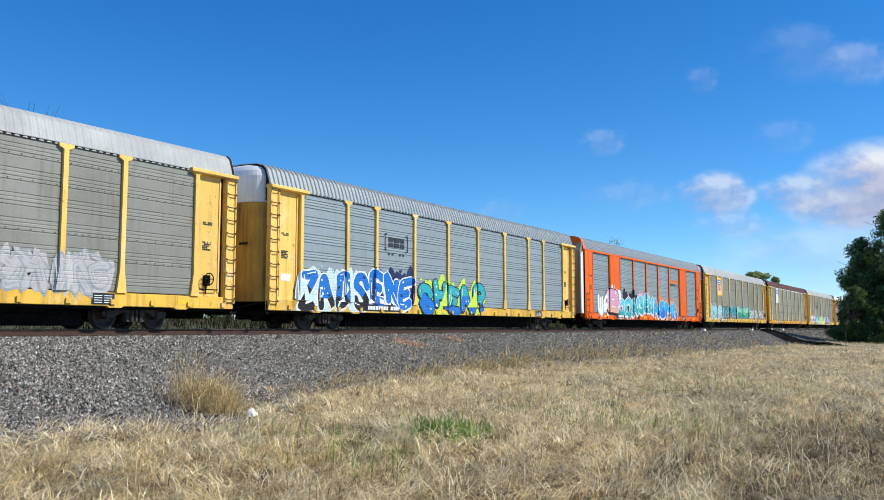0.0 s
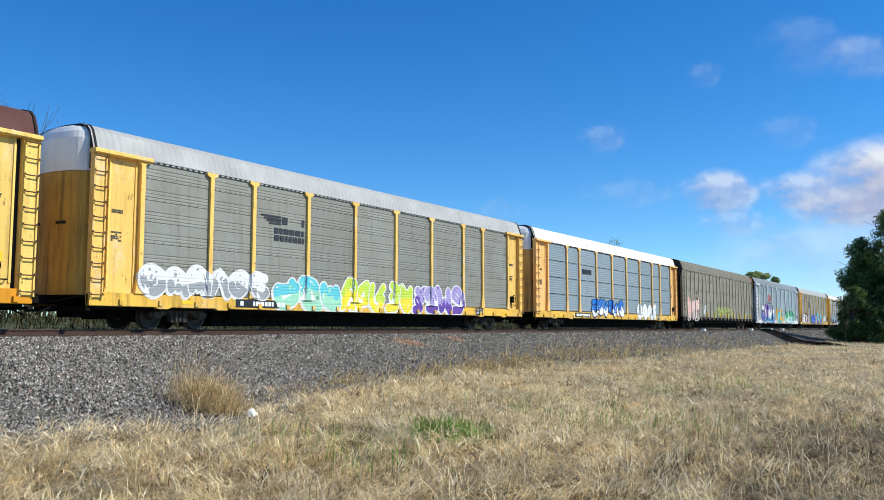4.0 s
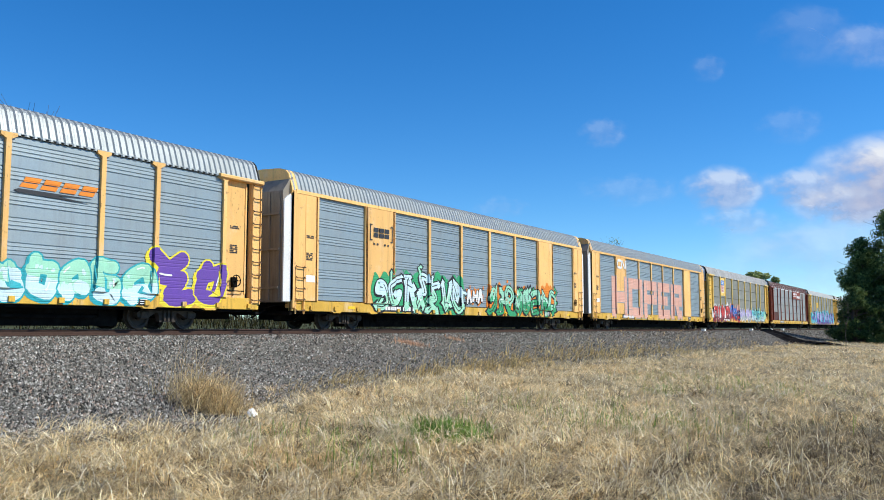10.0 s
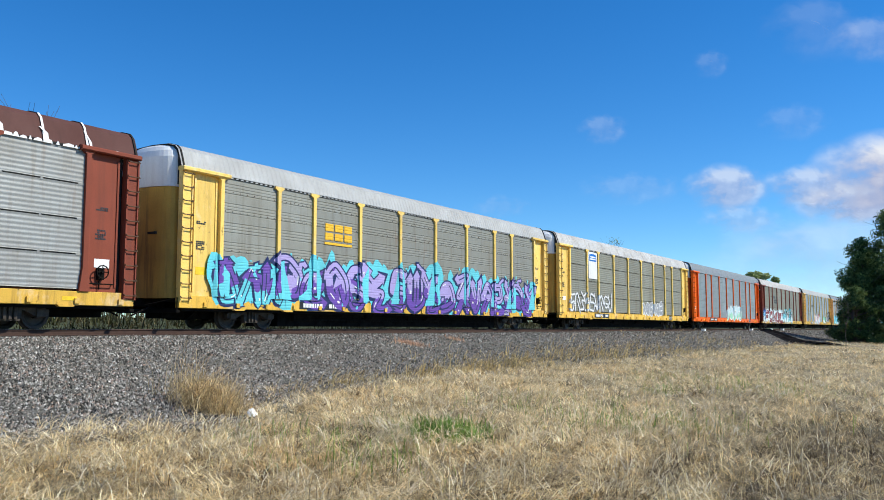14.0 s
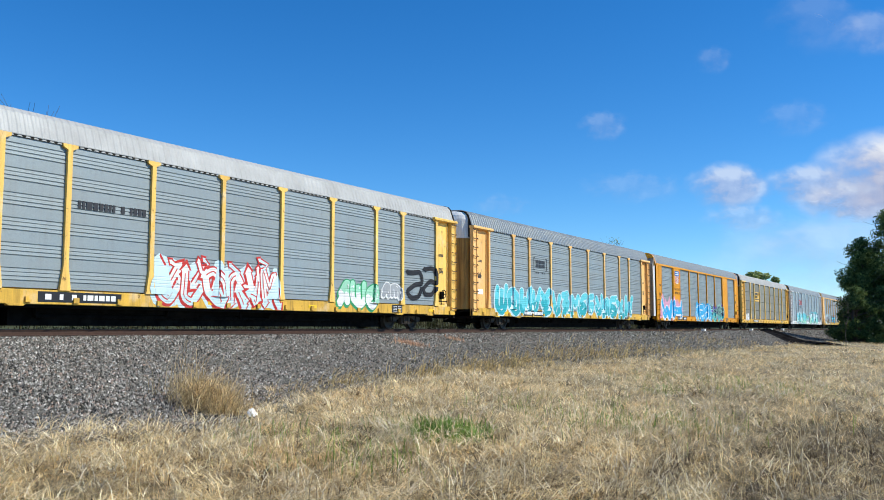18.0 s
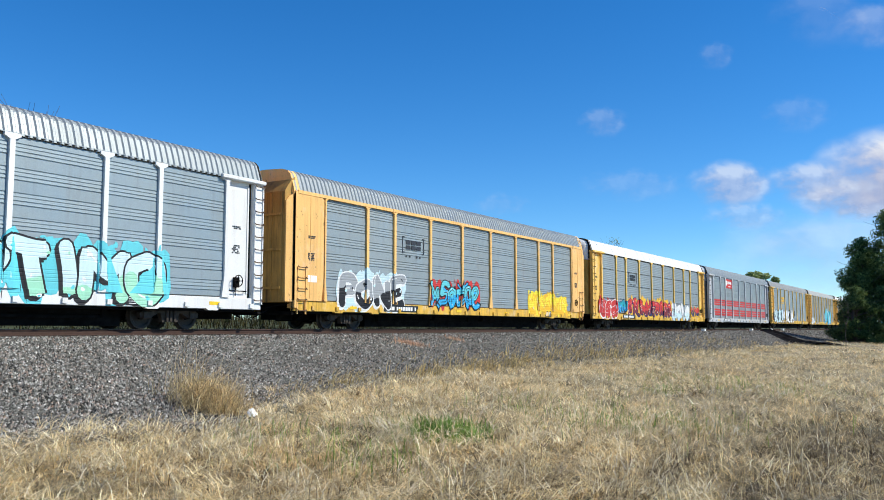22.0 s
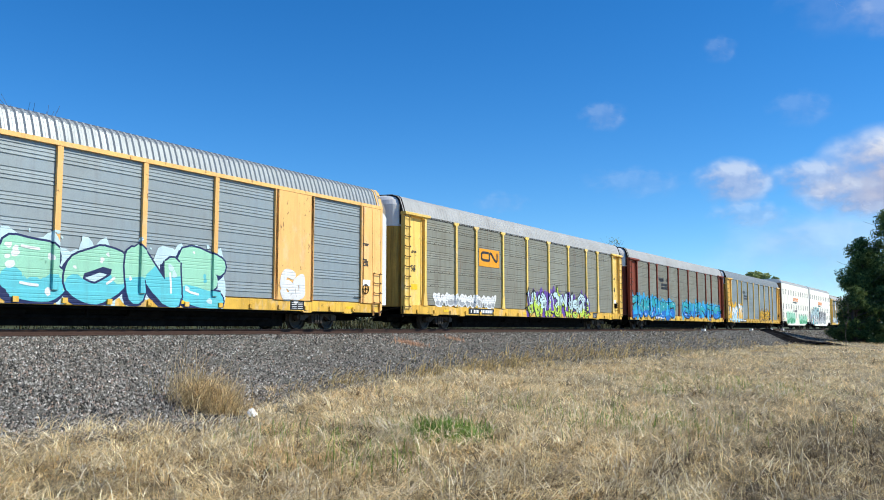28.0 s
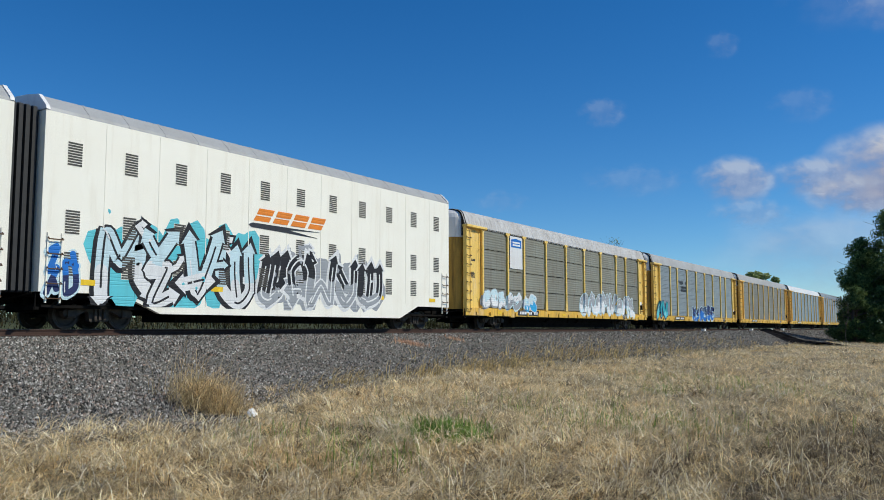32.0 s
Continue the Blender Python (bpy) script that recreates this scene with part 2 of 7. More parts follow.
def ground_height(x, y):
    x, y = np.asarray(x, float), np.asarray(y, float)
    top = MID - 2.25
    tz = -1.38 - 0.12 * smooth01(10, 0, x)
    t = np.clip((top - y) / (top - toe(x)), 0, 1)
    bank = -0.22 + (tz + 0.22) * (0.25 * t + 0.75 * smooth01(0, 1, t))
    near = tz - 0.22 * smooth01(0, 9, toe(x) - y) + 0.05 * np.sin(x * 0.5) * np.sin(y * 0.7 + 1)
    z = np.where(y > toe(x), bank, near)
    back = MID + 2.25
    z = np.where(y > back, -0.22 + 0.72 * smooth01(3.5, 11, y - back) + 0.06 * np.sin(x * 0.7) * smooth01(1, 5, y - back), z)
    return z


def axis(parts):
    out = []
    for a, b, step in parts:
        out += list(np.arange(a, b, step))
    return np.array(out + [parts[-1][1]])


def ground_material():
    m, n, l, b = mat_base("ground_soil_and_straw")
    g = n.new("ShaderNodeNewGeometry")
    co = g.outputs["Position"]
    sep = n.new("ShaderNodeSeparateXYZ")
    l.new(co, sep.inputs[0])
    big = noise_node(n, l, co, 0.35, 4)
    mid = noise_node(n, l, co, 2.4, 5)
    fine = noise_node(n, l, co, 30, 4)
    straw = ramp(n, l, mid, [(0.25, (0.12, 0.092, 0.052)), (0.5, (0.30, 0.235, 0.135)), (0.75, (0.50, 0.41, 0.25))])
    green = ramp(n, l, mid, [(0.3, (0.035, 0.05, 0.015)), (0.7, (0.09, 0.10, 0.04))])
    grass = mix(n, l, ramp(n, l, big, [(0.5, (0, 0, 0)), (0.72, (0.7,) * 3)]), straw, green)
    back = n.new("ShaderNodeMath")
    back.operation = "GREATER_THAN"
    l.new(sep.outputs[1], back.inputs[0])
    back.inputs[1].default_value = MID + 5
    grass = mix(n, l, back.outputs[0], grass, green)
    c = mix(n, l, 1.0, grass, ramp(n, l, fine, [(0.3, (0.6,) * 3), (0.7, (1.15,) * 3)]), "MULTIPLY")
    l.new(c, b.inputs["Base Color"])
    b.inputs["Roughness"].default_value = 0.95
    bump(n, l, fine, b, 0.5, 0.03)
    return m


def gravel_material():
    m, n, l, b = mat_base("crushed_stone_ballast")
    g = n.new("ShaderNodeNewGeometry")
    v = n.new("ShaderNodeTexVoronoi")
    v.inputs["Scale"].default_value = 24
    l.new(g.outputs["Position"], v.inputs["Vector"])
    big = noise_node(n, l, g.outputs["Position"], 0.5, 4)
    tone = ramp(n, l, v.outputs["Color"], [(0.1, (0.085, 0.078, 0.065)), (0.45, (0.215, 0.20, 0.167)), (0.7, (0.33, 0.305, 0.255)), (0.95, (0.52, 0.485, 0.42))])
    # shade in the crevices between stones, multiplied into the colour
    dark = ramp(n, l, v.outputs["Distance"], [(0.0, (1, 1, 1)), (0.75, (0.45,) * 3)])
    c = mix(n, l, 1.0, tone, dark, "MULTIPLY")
    c = mix(n, l, ramp(n, l, big, [(0.45, (0, 0, 0)), (0.75, (0.4,) * 3)]), c, (0.20, 0.165, 0.135))
    l.new(c, b.inputs["Base Color"])
    b.inputs["Roughness"].default_value = 0.9
    b.inputs["Specular IOR Level"].default_value = 0.1
    inv = n.new("ShaderNodeMath")
    inv.operation = "SUBTRACT"
    inv.inputs[0].default_value = 1
    l.new(v.outputs["Distance"], inv.inputs[1])
    bump(n, l, inv.outputs[0], b, 0.9, 0.05)
    return m


def build_ground():
    xs = axis([(-3000, -200, 400), (-200, -20, 20), (-20, 60, 0.8), (60, 140, 2), (140, 400, 20), (400, 3000, 400)])
    ys = axis([(-2000, -200, 300), (-200, 0, 20), (0, 30, 0.4), (30, 60, 3), (60, 300, 30), (300, 3000, 300)])
    X, Y = np.meshgrid(xs, ys)
    Z = ground_height(X, Y)
    verts = np.stack([X, Y, Z], -1).reshape(-1, 3)
    w = len(xs)
    faces, idx = [], []
    for j in range(len(ys) - 1):
        for i in range(w - 1):
            faces.append((j * w + i, j * w + i + 1, (j + 1) * w + i + 1, (j + 1) * w + i))
            cx, cy = (xs[i] + xs[i + 1]) / 2, (ys[j] + ys[j + 1]) / 2
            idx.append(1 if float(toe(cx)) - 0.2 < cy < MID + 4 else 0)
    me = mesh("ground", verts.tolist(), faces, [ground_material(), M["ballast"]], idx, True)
    tagged(put("ground", me), "dry straw-coloured field rising to a grey gravel railway bank", "ground", kind="structure")


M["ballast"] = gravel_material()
build_ground()


def build_track():
    """Two rails with head, web and foot, on creosoted ties."""
    head = [(-0.037, 0), (0.037, 0), (0.037, -0.035), (0.010, -0.05), (0.010, -0.145), (0.075, -0.16), (0.075, -0.175), (-0.075, -0.175), (-0.075, -0.16), (-0.010, -0.145), (-0.010, -0.05), (-0.037, -0.035)]
    for side in (-0.755, 0.755):
        g = Geo()
        g.prism(head, -300, 900)
        g.box(-300, 900, -0.03, 0.03, 0.0, 0.003, 1)
        me = g.mesh("rail", [M["railside"], M["railtop"]])
        tagged(put("rail", me, None, pose(0, MID + side, 0)), "rust-brown steel rail with a worn head on wooden ties", "rail", "rails of the track", "structure")
    wood = painted("creosoted_wood", (0.09, 0.065, 0.05), (0.04, 0.03, 0.025), 0.6, 0.9)
    tie = Geo().box(-0.11, 0.11, -1.3, 1.3, -0.36, -0.178, 0, 0.0).mesh("tie", wood)
    bed = empty("tie_row")
    tagged(bed, "weathered wooden railway ties half sunk in gravel", "railway ties", kind="structure")
    rnd = random.Random(4)
    for k in range(210):
        put("tie", tie, bed, pose(-12 + 0.53 * k, MID + rnd.uniform(-0.05, 0.05), rnd.uniform(-0.01, 0.0), 0, 0, rnd.uniform(-0.8, 0.8)))


build_track()


PAINT, POSTS, BLIND = {}, {}, {}


# ---- railway cars ----
BODY = 26.94                                   # length of an autorack's body
BAYS = (1.69, 4.42, 6.36, 9.20, 12.05, 14.89, 17.73, 20.58, 22.51, 25.25)
SILL0, SILL1, PAN0, PAN1 = 0.66, 1.05, 1.09, 5.05
SIDE, POST = -1.44, -1.55                      # planes of the panels' backs and of the posts' faces


def panel_mesh(w, style, mat, z0=PAN0, z1=PAN1, depth=1.0):
    """A pressed side sheet: grooves in groups of four, or stacked sheets with close ribs and open joints."""
    prof = []
    if style == "fine":
        z = z0
        prof.append((SIDE - 0.02, z))
        g = z0 + 0.16
        while g < z1 - 0.2:
            for k in range(4):
                a = g + 0.105 * k
                if a + 0.06 < z1:
                    d = (0.026, 0.019, 0.012, 0.020)[k] * depth
                    prof += [(SIDE - 0.022, a), (SIDE - 0.022 + d, a + 0.012), (SIDE - 0.022 + d, a + 0.024), (SIDE - 0.022 - 0.008 * depth, a + 0.040)]
            g += 0.655
        prof.append((SIDE - 0.02, z1))
    else:
        n = 4
        h = (z1 - z0) / n
        for k in range(n):
            a = z0 + k * h
            prof += [(SIDE + 0.045, a + 0.001), (SIDE + 0.045, a + 0.024), (SIDE - 0.026, a + 0.028)]
            for q in range(36):
                zz = a + 0.045 + q * (h - 0.09) / 36
                prof.append((SIDE - 0.018 - 0.0045 * math.sin(6.28318 * q / 5.143), zz))
            prof += [(SIDE - 0.026, a + h - 0.014), (SIDE + 0.045, a + h - 0.010)]
    v, f = [], []
    for y, z in prof:
        v += [(0, SIDE + 0.05, z), (0, y, z), (w, y, z), (w, SIDE + 0.05, z)]
    for i in range(len(prof) - 1):
        for j in range(3):
            f.append((4 * i + j, 4 * i + j + 1, 4 * i + j + 5, 4 * i + j + 4))
    g = Geo().add(v, f)
    # backs of the open joints take the near-black slot, painting in their shade
    g.i = [1 if prof[q // 3][0] > SIDE + 0.03 and prof[q // 3 + 1][0] > SIDE + 0.03 else 0 for q in range(len(f))]
    return g.mesh("side_panel", [mat, M["slot"]])


def post_mesh(mat, tee=True, top=5.10):
    """A side post: flared foot, narrow shaft and a T head."""
    s = 0.075
    if not tee:
        return Geo().prism([(-0.085, SILL1), (0.085, SILL1), (0.085, top), (-0.085, top)], POST, SIDE + 0.05, 0, "y").mesh("side_post", mat)
    ring = [(-0.17, SILL1), (0.17, SILL1), (0.15, 1.20), (s, 1.75), (s, top - 0.16)]
    ring += [(0.23, top - 0.08), (0.23, top), (-0.23, top), (-0.23, top - 0.08)]
    ring += [(-s, top - 0.16), (-s, 1.75), (-0.15, 1.20)]
    return Geo().prism(ring, POST, SIDE + 0.05, 0, "y").mesh("side_post", mat)


ROOF = [(-1.49, 5.05), (-1.48, 5.12), (-1.39, 5.42), (-1.28, 5.72), (-1.14, 5.86), (-0.80, 5.95), (0.0, 5.99)]


def roof_mesh(kind, mats, x0=0.0, x1=BODY, prof=ROOF):
    """A rounded sheet roof along the car: corrugated across, or smooth sheets with standing seams."""
    half = prof + [(-y, z) for y, z in prof[-2::-1]]
    stations = []
    if kind in ("corr", "low"):
        x, p = x0, 0.23
        e = 1.0 if kind == "corr" else 0.30
        while x < x1 - p:
            stations += [(x, 0.0), (x + 0.04, 0.042 * e), (x + 0.11, 0.042 * e), (x + 0.15, 0.0)]
            x += p
        stations.append((x1, 0.0))
    else:
        x = x0
        while x < x1 - 0.7:
            d = 0.035 if kind == "ribs" else 0.010
            stations += [(x, d), (x + 0.07, d), (x + 0.075, 0.0), (min(x1, x + 1.32), 0.0)]
            x += 1.325
        if stations[-1][0] < x1:
            stations.append((x1, 0.0))
    v, f = [], []
    n = len(half)
    for x, d in stations:
        for y, z in half:
            r = Vector((y, z - 4.6)).normalized()
            v.append((x, y + r.x * d, z + r.y * d))
    for s in range(len(stations) - 1):
        for i in range(n - 1):
            f.append((s * n + i, s * n + i + 1, (s + 1) * n + i + 1, (s + 1) * n + i))
    g = Geo().add(v, f)
    if kind == "ribs":                         # pale battens over the seams
        g.i = [1 if min((g.v[q[0]][0] - x0) % 1.325, 1.325 - (g.v[q[0]][0] - x0) % 1.325) < 0.004 else 0 for q in g.f]
    if kind in ("teeth", "ribs"):              # pale flaking paint along the lower edge of a rusted roof
        rnd = random.Random(7)
        x = x0
        while x < x1 - 0.15:
            w = rnd.uniform(0.06, 0.40)
            top = 5.105 + rnd.uniform(0.0, 0.04) + (rnd.uniform(0.02, 0.09) if rnd.random() < 0.2 else 0.0)
            lean = (top - 5.12) * 0.28
            g.add([(x, -1.515, 5.03), (x + w, -1.515, 5.03), (x + w - 0.03, -1.505 + lean, top - 0.02), (x + 0.5 * w, -1.505 + lean, top), (x + 0.03, -1.505 + lean, top - 0.05), (x, -1.47, 5.03), (x + w, -1.47, 5.03), (x + 0.5 * w, -1.46 + lean, top)],
                  [(0, 1, 2, 3, 4), (0, 5, 6, 1), (1, 6, 7, 3, 2), (5, 0, 4, 3, 7)], 1)
            x += w + (rnd.uniform(0.02, 0.10) if rnd.random() < 0.4 else 0.0)
    if kind == "ribs":                         # and down each seam
        for k in range(1, 20):
            x = x0 + 1.325 * k + rnd.uniform(0.05, 0.15)
            w, z = rnd.uniform(0.06, 0.22), rnd.uniform(5.35, 5.70)
            y = -1.43 + (z - 5.25) * 0.36
            g.add([(x, -1.495, 5.12), (x + w, -1.495, 5.12), (x + w * 0.7 - 0.15, y - 0.05, z), (x - 0.15, y - 0.05, z), (x - 0.06, -1.47, 5.35), (x + w * 0.9, -1.46, 5.30)], [(0, 1, 5, 4), (4, 5, 2, 3)], 1)
    return g.mesh("roof", mats)


def cap_mesh(mat, x0, x1, grow=0.03, low=4.55):
    half = [(y * (1 + grow), z + grow) for y, z in ROOF]
    ring = half + [(-y, z) for y, z in half[::-1][1:]] + [(1.32, low), (-1.32, low)]
    return Geo().prism(ring, x0, x1).mesh("roof_end", mat)


def rung_mesh(w):
    """A drop rung with bent ends, rusty brown with its shadow painted into the colour."""
    g = Geo()
    g.tube((0, 0.0, 0.05), (0, -0.055, 0), 0.016)
    g.tube((-0.012, -0.055, 0), (w + 0.012, -0.055, 0), 0.017)
    g.tube((w, -0.055, 0), (w, 0.0, 0.05), 0.016)
    return g.mesh("rung", M["rung"])


def ladder(car, mat, x, z0, z1, w=0.42, gap=0.42, y=POST):
    """Two flat stiles with drop rungs between them."""
    def stiles():
        g = Geo()
        for e in (0, w):
            g.box(e - 0.022, e + 0.022, -0.03, 0.02, z0, z1)
        return g.mesh("ladder", mat)
    ob = put("ladder", once(("ladder", mat.name, z0, z1, w), stiles), car, pose(x, y, 0))
    z = z0 + 0.12
    while z < z1:
        put("rung", once(("rung", w), lambda: rung_mesh(w)), ob, pose(0, -0.03, z))
        z += gap
    return ob


def truck_meshes():
    """A two-axle truck: cast side frames with openings, bolster, springs; wheel sets apart."""
    g = Geo()
    for s in (-1, 1):
        y = s * 1.0
        g.prism([(-1.15, 0.50), (-0.95, 0.62), (-0.45, 0.66), (-0.3, 0.78), (0.3, 0.78), (0.45, 0.66), (0.95, 0.62), (1.15, 0.50), (1.12, 0.36), (0.72, 0.36), (0.45, 0.50), (0.36, 0.50), (0.30, 0.22), (-0.30, 0.22), (-0.36, 0.50), (-0.45, 0.50), (-0.72, 0.36), (-1.12, 0.36)], y - 0.09, y + 0.09, 0, "y")
        for x in (-0.15, 0.0, 0.15):
            g.tube((x, y - s * -0.12, 0.26), (x, y + s * 0.12, 0.60), 0.06)
        for x in (-0.89, 0.89):
            g.box(x - 0.13, x + 0.13, y - 0.14, y + 0.14, 0.32, 0.56, 0, 0.03)
    g.box(-0.22, 0.22, -1.1, 1.1, 0.50, 0.70, 0, 0.04)
    g.box(-0.9, 0.9, -0.06, 0.06, 0.28, 0.36)
    frame_me = g.mesh("truck_frame", M["wheel"])
    w = Geo()
    for s in (-1, 1):
        n = 20
        prof = [(0.0, 0.13), (0.09, 0.13), (0.09, 0.30), (0.135, 0.34), (0.135, 0.415), (0.03, 0.42), (0.0, 0.45), (-0.03, 0.45), (-0.03, 0.34), (0.03, 0.30), (0.03, 0.13)]
        vs, fs = [], []
        for i in range(n):
            a = 6.28318 * i / n
            for o, r in prof:
                vs.append((r * math.cos(a), s * (0.70 + o), r * math.sin(a)))
        m = len(prof)
        for i in range(n):
            for j in range(m):
                fs.append((i * m + j, i * m + (j + 1) % m, ((i + 1) % n) * m + (j + 1) % m, ((i + 1) % n) * m + j))
        w.add(vs, fs)
    w.tube((0, -1.08, 0), (0, 1.08, 0), 0.08, 0, 10)
    return frame_me, w.mesh("wheelset", M["wheel"])


def underframe_mesh(length, lowest=0.30):
    g = Geo()
    g.box(0.3, length - 0.3, -0.40, 0.40, lowest + 0.05, 0.98)
    g.box(0.15, length - 0.15, -1.40, 1.40, 0.86, 1.06)
    x = 1.2
    while x < length - 1:
        g.prism([(-1.38, 0.86), (1.38, 0.86), (0.45, lowest), (-0.45, lowest)], x, x + 0.16)
        x += 1.55
    a, b = length * 0.22, length * 0.78
    g.box(a, b, -0.95, -0.80, lowest + 0.02, lowest + 0.10)
    g.box(a, b, -0.95, -0.6, 0.45, 0.72)
    g.box(0.2, length - 0.2, -1.38, 1.38, 0.58, 0.66)
    g.box(5.2, length - 5.2, -0.8, 0.8, lowest - 0.20, 0.60)
    for x in (length * 0.38, length * 0.55):
        g.tube((x, -0.9, 0.55), (x + 1.3, -0.9, 0.55), 0.2, 0, 10)
    for e in (a, (a + b) / 2, b):
        g.box(e - 0.05, e + 0.05, -1.0, -0.85, lowest + 0.05, 0.9)
    return g.mesh("underframe", M["black"])


def sill_mesh(mat, length, z0=SILL0, z1=SILL1):
    """Side sills with stiffening tabs, jacking pads and a bright edge."""
    g = Geo()
    for s in (-1, 1):
        g.box(0.02, length - 0.02, min(s * 1.34, s * 1.50), max(s * 1.34, s * 1.50), z0, z1, 0, 0.015)
    x = 1.0
    while x < length - 0.5:
        g.box(x, x + 0.16, -1.56, -1.50, z0 + 0.05, z0 + 0.20)
        x += 1.41
    for x in (2.3, 4.7, length - 4.9, length - 2.5):
        g.prism([(x, z0 + 0.02), (x + 0.6, z0 + 0.02), (x + 0.5, z0 - 0.045), (x + 0.1, z0 - 0.045)], -1.51, -1.36, 0, "y")
    return g.mesh("side_sill", mat)


def coupler_mesh():
    g = Geo()
    g.box(-0.75, 0.35, -0.12, 0.12, 0.72, 0.98, 0, 0.03)
    g.box(-0.98, -0.66, -0.20, 0.20, 0.68, 1.0, 0, 0.06)
    g.tube((-0.4, -0.35, 0.62), (-0.9, -0.42, 0.42), 0.03)
    g.tube((-0.9, -0.42, 0.42), (-0.3, -0.5, 0.7), 0.03)
    g.box(-0.05, 0.1, -1.45, 1.45, 0.52, 0.60)
    g.tube((-0.02, -1.45, 0.56), (-0.02, -1.45, 1.0), 0.02)
    g.tube((-0.10, -1.40, 0.95), (-0.55, -0.6, 0.75), 0.018)
    return g.mesh("coupler", M["black"])


def door_mesh(mat, x, d):
    """A ribbed end door leaf pair, with bars and hinges."""
    k = -0.05 if d > 0 else 0.05
    ring = [(x + d, 1.30), (x + d, -1.30), (x, -1.30)]
    for i in range(7):
        y = -1.18 + 0.39 * i
        ring += [(x, y - 0.06), (x + k, y - 0.045), (x + k, y + 0.045), (x, y + 0.06)]
    ring.append((x, 1.30))
    return Geo().prism(ring, 0.98, 4.60, 0, "z").mesh("end_door", mat)


def box_door_mesh(mat, flip):
    """A straight-sided end door standing proud of the body, with a sloped top."""
    g = Geo()
    f = (lambda x: BODY - x) if flip else (lambda x: x)
    g.prism([(f(-0.42), 0.98), (f(0.10), 0.98), (f(0.10), 5.62), (f(-0.10), 5.50), (f(-0.42), 5.05)], -1.40, 1.40, 0, "y")
    return g.mesh("end_door", mat)


def bow_ring(b, reach, at, n=20):
    """Plan of a bowed end door: half a squarish oval from side to side, closed at the back."""
    ring = []
    for i in range(n + 1):
        q = -math.pi / 2 + math.pi * i / n
        ring.append((at - reach * max(0.0, math.cos(q)) ** 0.55, b * math.sin(q)))
    return ring


def bow_mesh(name, mat, levels, flip):
    """A bowed shell through levels of (z, half width, reach)."""
    v, f = [], []
    for z, b, reach in levels:
        for x, y in bow_ring(b, reach, 0.42):
            v.append(((BODY - x) if flip else x, y, z))
    n = 21
    for k in range(len(levels) - 1):
        for i in range(n):
            j = (i + 1) % n
            f.append((k * n + i, k * n + j, (k + 1) * n + j, (k + 1) * n + i))
    f += [tuple(range(n)), tuple(range((len(levels) - 1) * n, len(levels) * n))]
    return Geo().add(v, f).mesh(name, mat)


GRIME = {"yellow": (0.62, 0.36, 0.07), "lemon": (0.64, 0.37, 0.07), "buff": (0.60, 0.34, 0.09), "orange": (0.55, 0.09, 0.01), "amber": (0.58, 0.26, 0.03), "brown": (0.19, 0.042, 0.024), "white": (0.48, 0.47, 0.45), "grey": (0.24, 0.24, 0.24)}


def grimy(paint):
    """The same paint on the end doors, sooted and rust-run by the road."""
    return once(("grimy", paint), lambda: painted("grimy_" + paint + "_paint", GRIME.get(paint, (0.4, 0.3, 0.2)), (0.045, 0.036, 0.028), 1.0, 0.7, 0.0, 0.95, 0.12, 0.0, 0.5))


def door_bars(door, mat, x, d):
    k = -0.08 if d > 0 else 0.08
    for z in (1.5, 2.9, 4.2):
        put("door_bar", once(("doorbar", x, k, mat.name), lambda: Geo().box(min(x, x + k), max(x, x + k), -1.28, 1.28, -0.04, 0.04).mesh("door_bar", mat)), door, pose(0, 0, z))


def bars(car, name, x0, x1, z0, z1, mat, y, rows=1, seed=0, fillw=0.65, label=""):
    """Lettering too small or not to be lettered: plain bars of its size and colour."""
    rnd = random.Random(seed)
    g = Geo()
    h = (z1 - z0) / rows
    for r in range(rows):
        x = x0
        while x < x1 - 0.02:
            w = min(rnd.uniform(0.5, 1.2) * h * fillw, x1 - x)
            if rnd.random() < 0.85:
                g.box(x, x + w, y - 0.006, y, z0 + r * h + 0.12 * h, z0 + r * h + 0.88 * h)
            x += w + 0.25 * h * fillw
    return tagged(put(name, g.mesh(name, mat), car, label=label), kind="stuff")


def plate(car, name, x0, x1, z0, z1, mat, y=POST, label="", d=0.008):
    return put(name, Geo().box(x0, x1, y - d, y, z0, z1).mesh(name, mat), car, label=label)


# ---- spray paint ----
SPRAY = {
    "white": (0.84, 0.84, 0.83), "ice": (0.60, 0.78, 0.83), "black": (0.016, 0.016, 0.020), "navy": (0.015, 0.028, 0.11), "blue": (0.010, 0.17, 0.58),
    "sky": (0.030, 0.40, 0.74), "teal": (0.025, 0.38, 0.44), "aqua": (0.13, 0.60, 0.68), "mint": (0.36, 0.72, 0.52), "green": (0.04, 0.36, 0.15),
    "lime": (0.55, 0.74, 0.08), "yellow": (0.90, 0.74, 0.05), "gold": (0.85, 0.48, 0.03), "orange": (0.85, 0.25, 0.025), "red": (0.60, 0.040, 0.035),
    "maroon": (0.22, 0.022, 0.03), "pink": (0.74, 0.36, 0.50), "rose": (0.78, 0.42, 0.32), "purple": (0.15, 0.07, 0.38), "lilac": (0.42, 0.35, 0.66),
    "ghost": (0.50, 0.48, 0.475), "grey": (0.36, 0.38, 0.40), "brown": (0.16, 0.10, 0.08), "tan": (0.40, 0.34, 0.26),
}


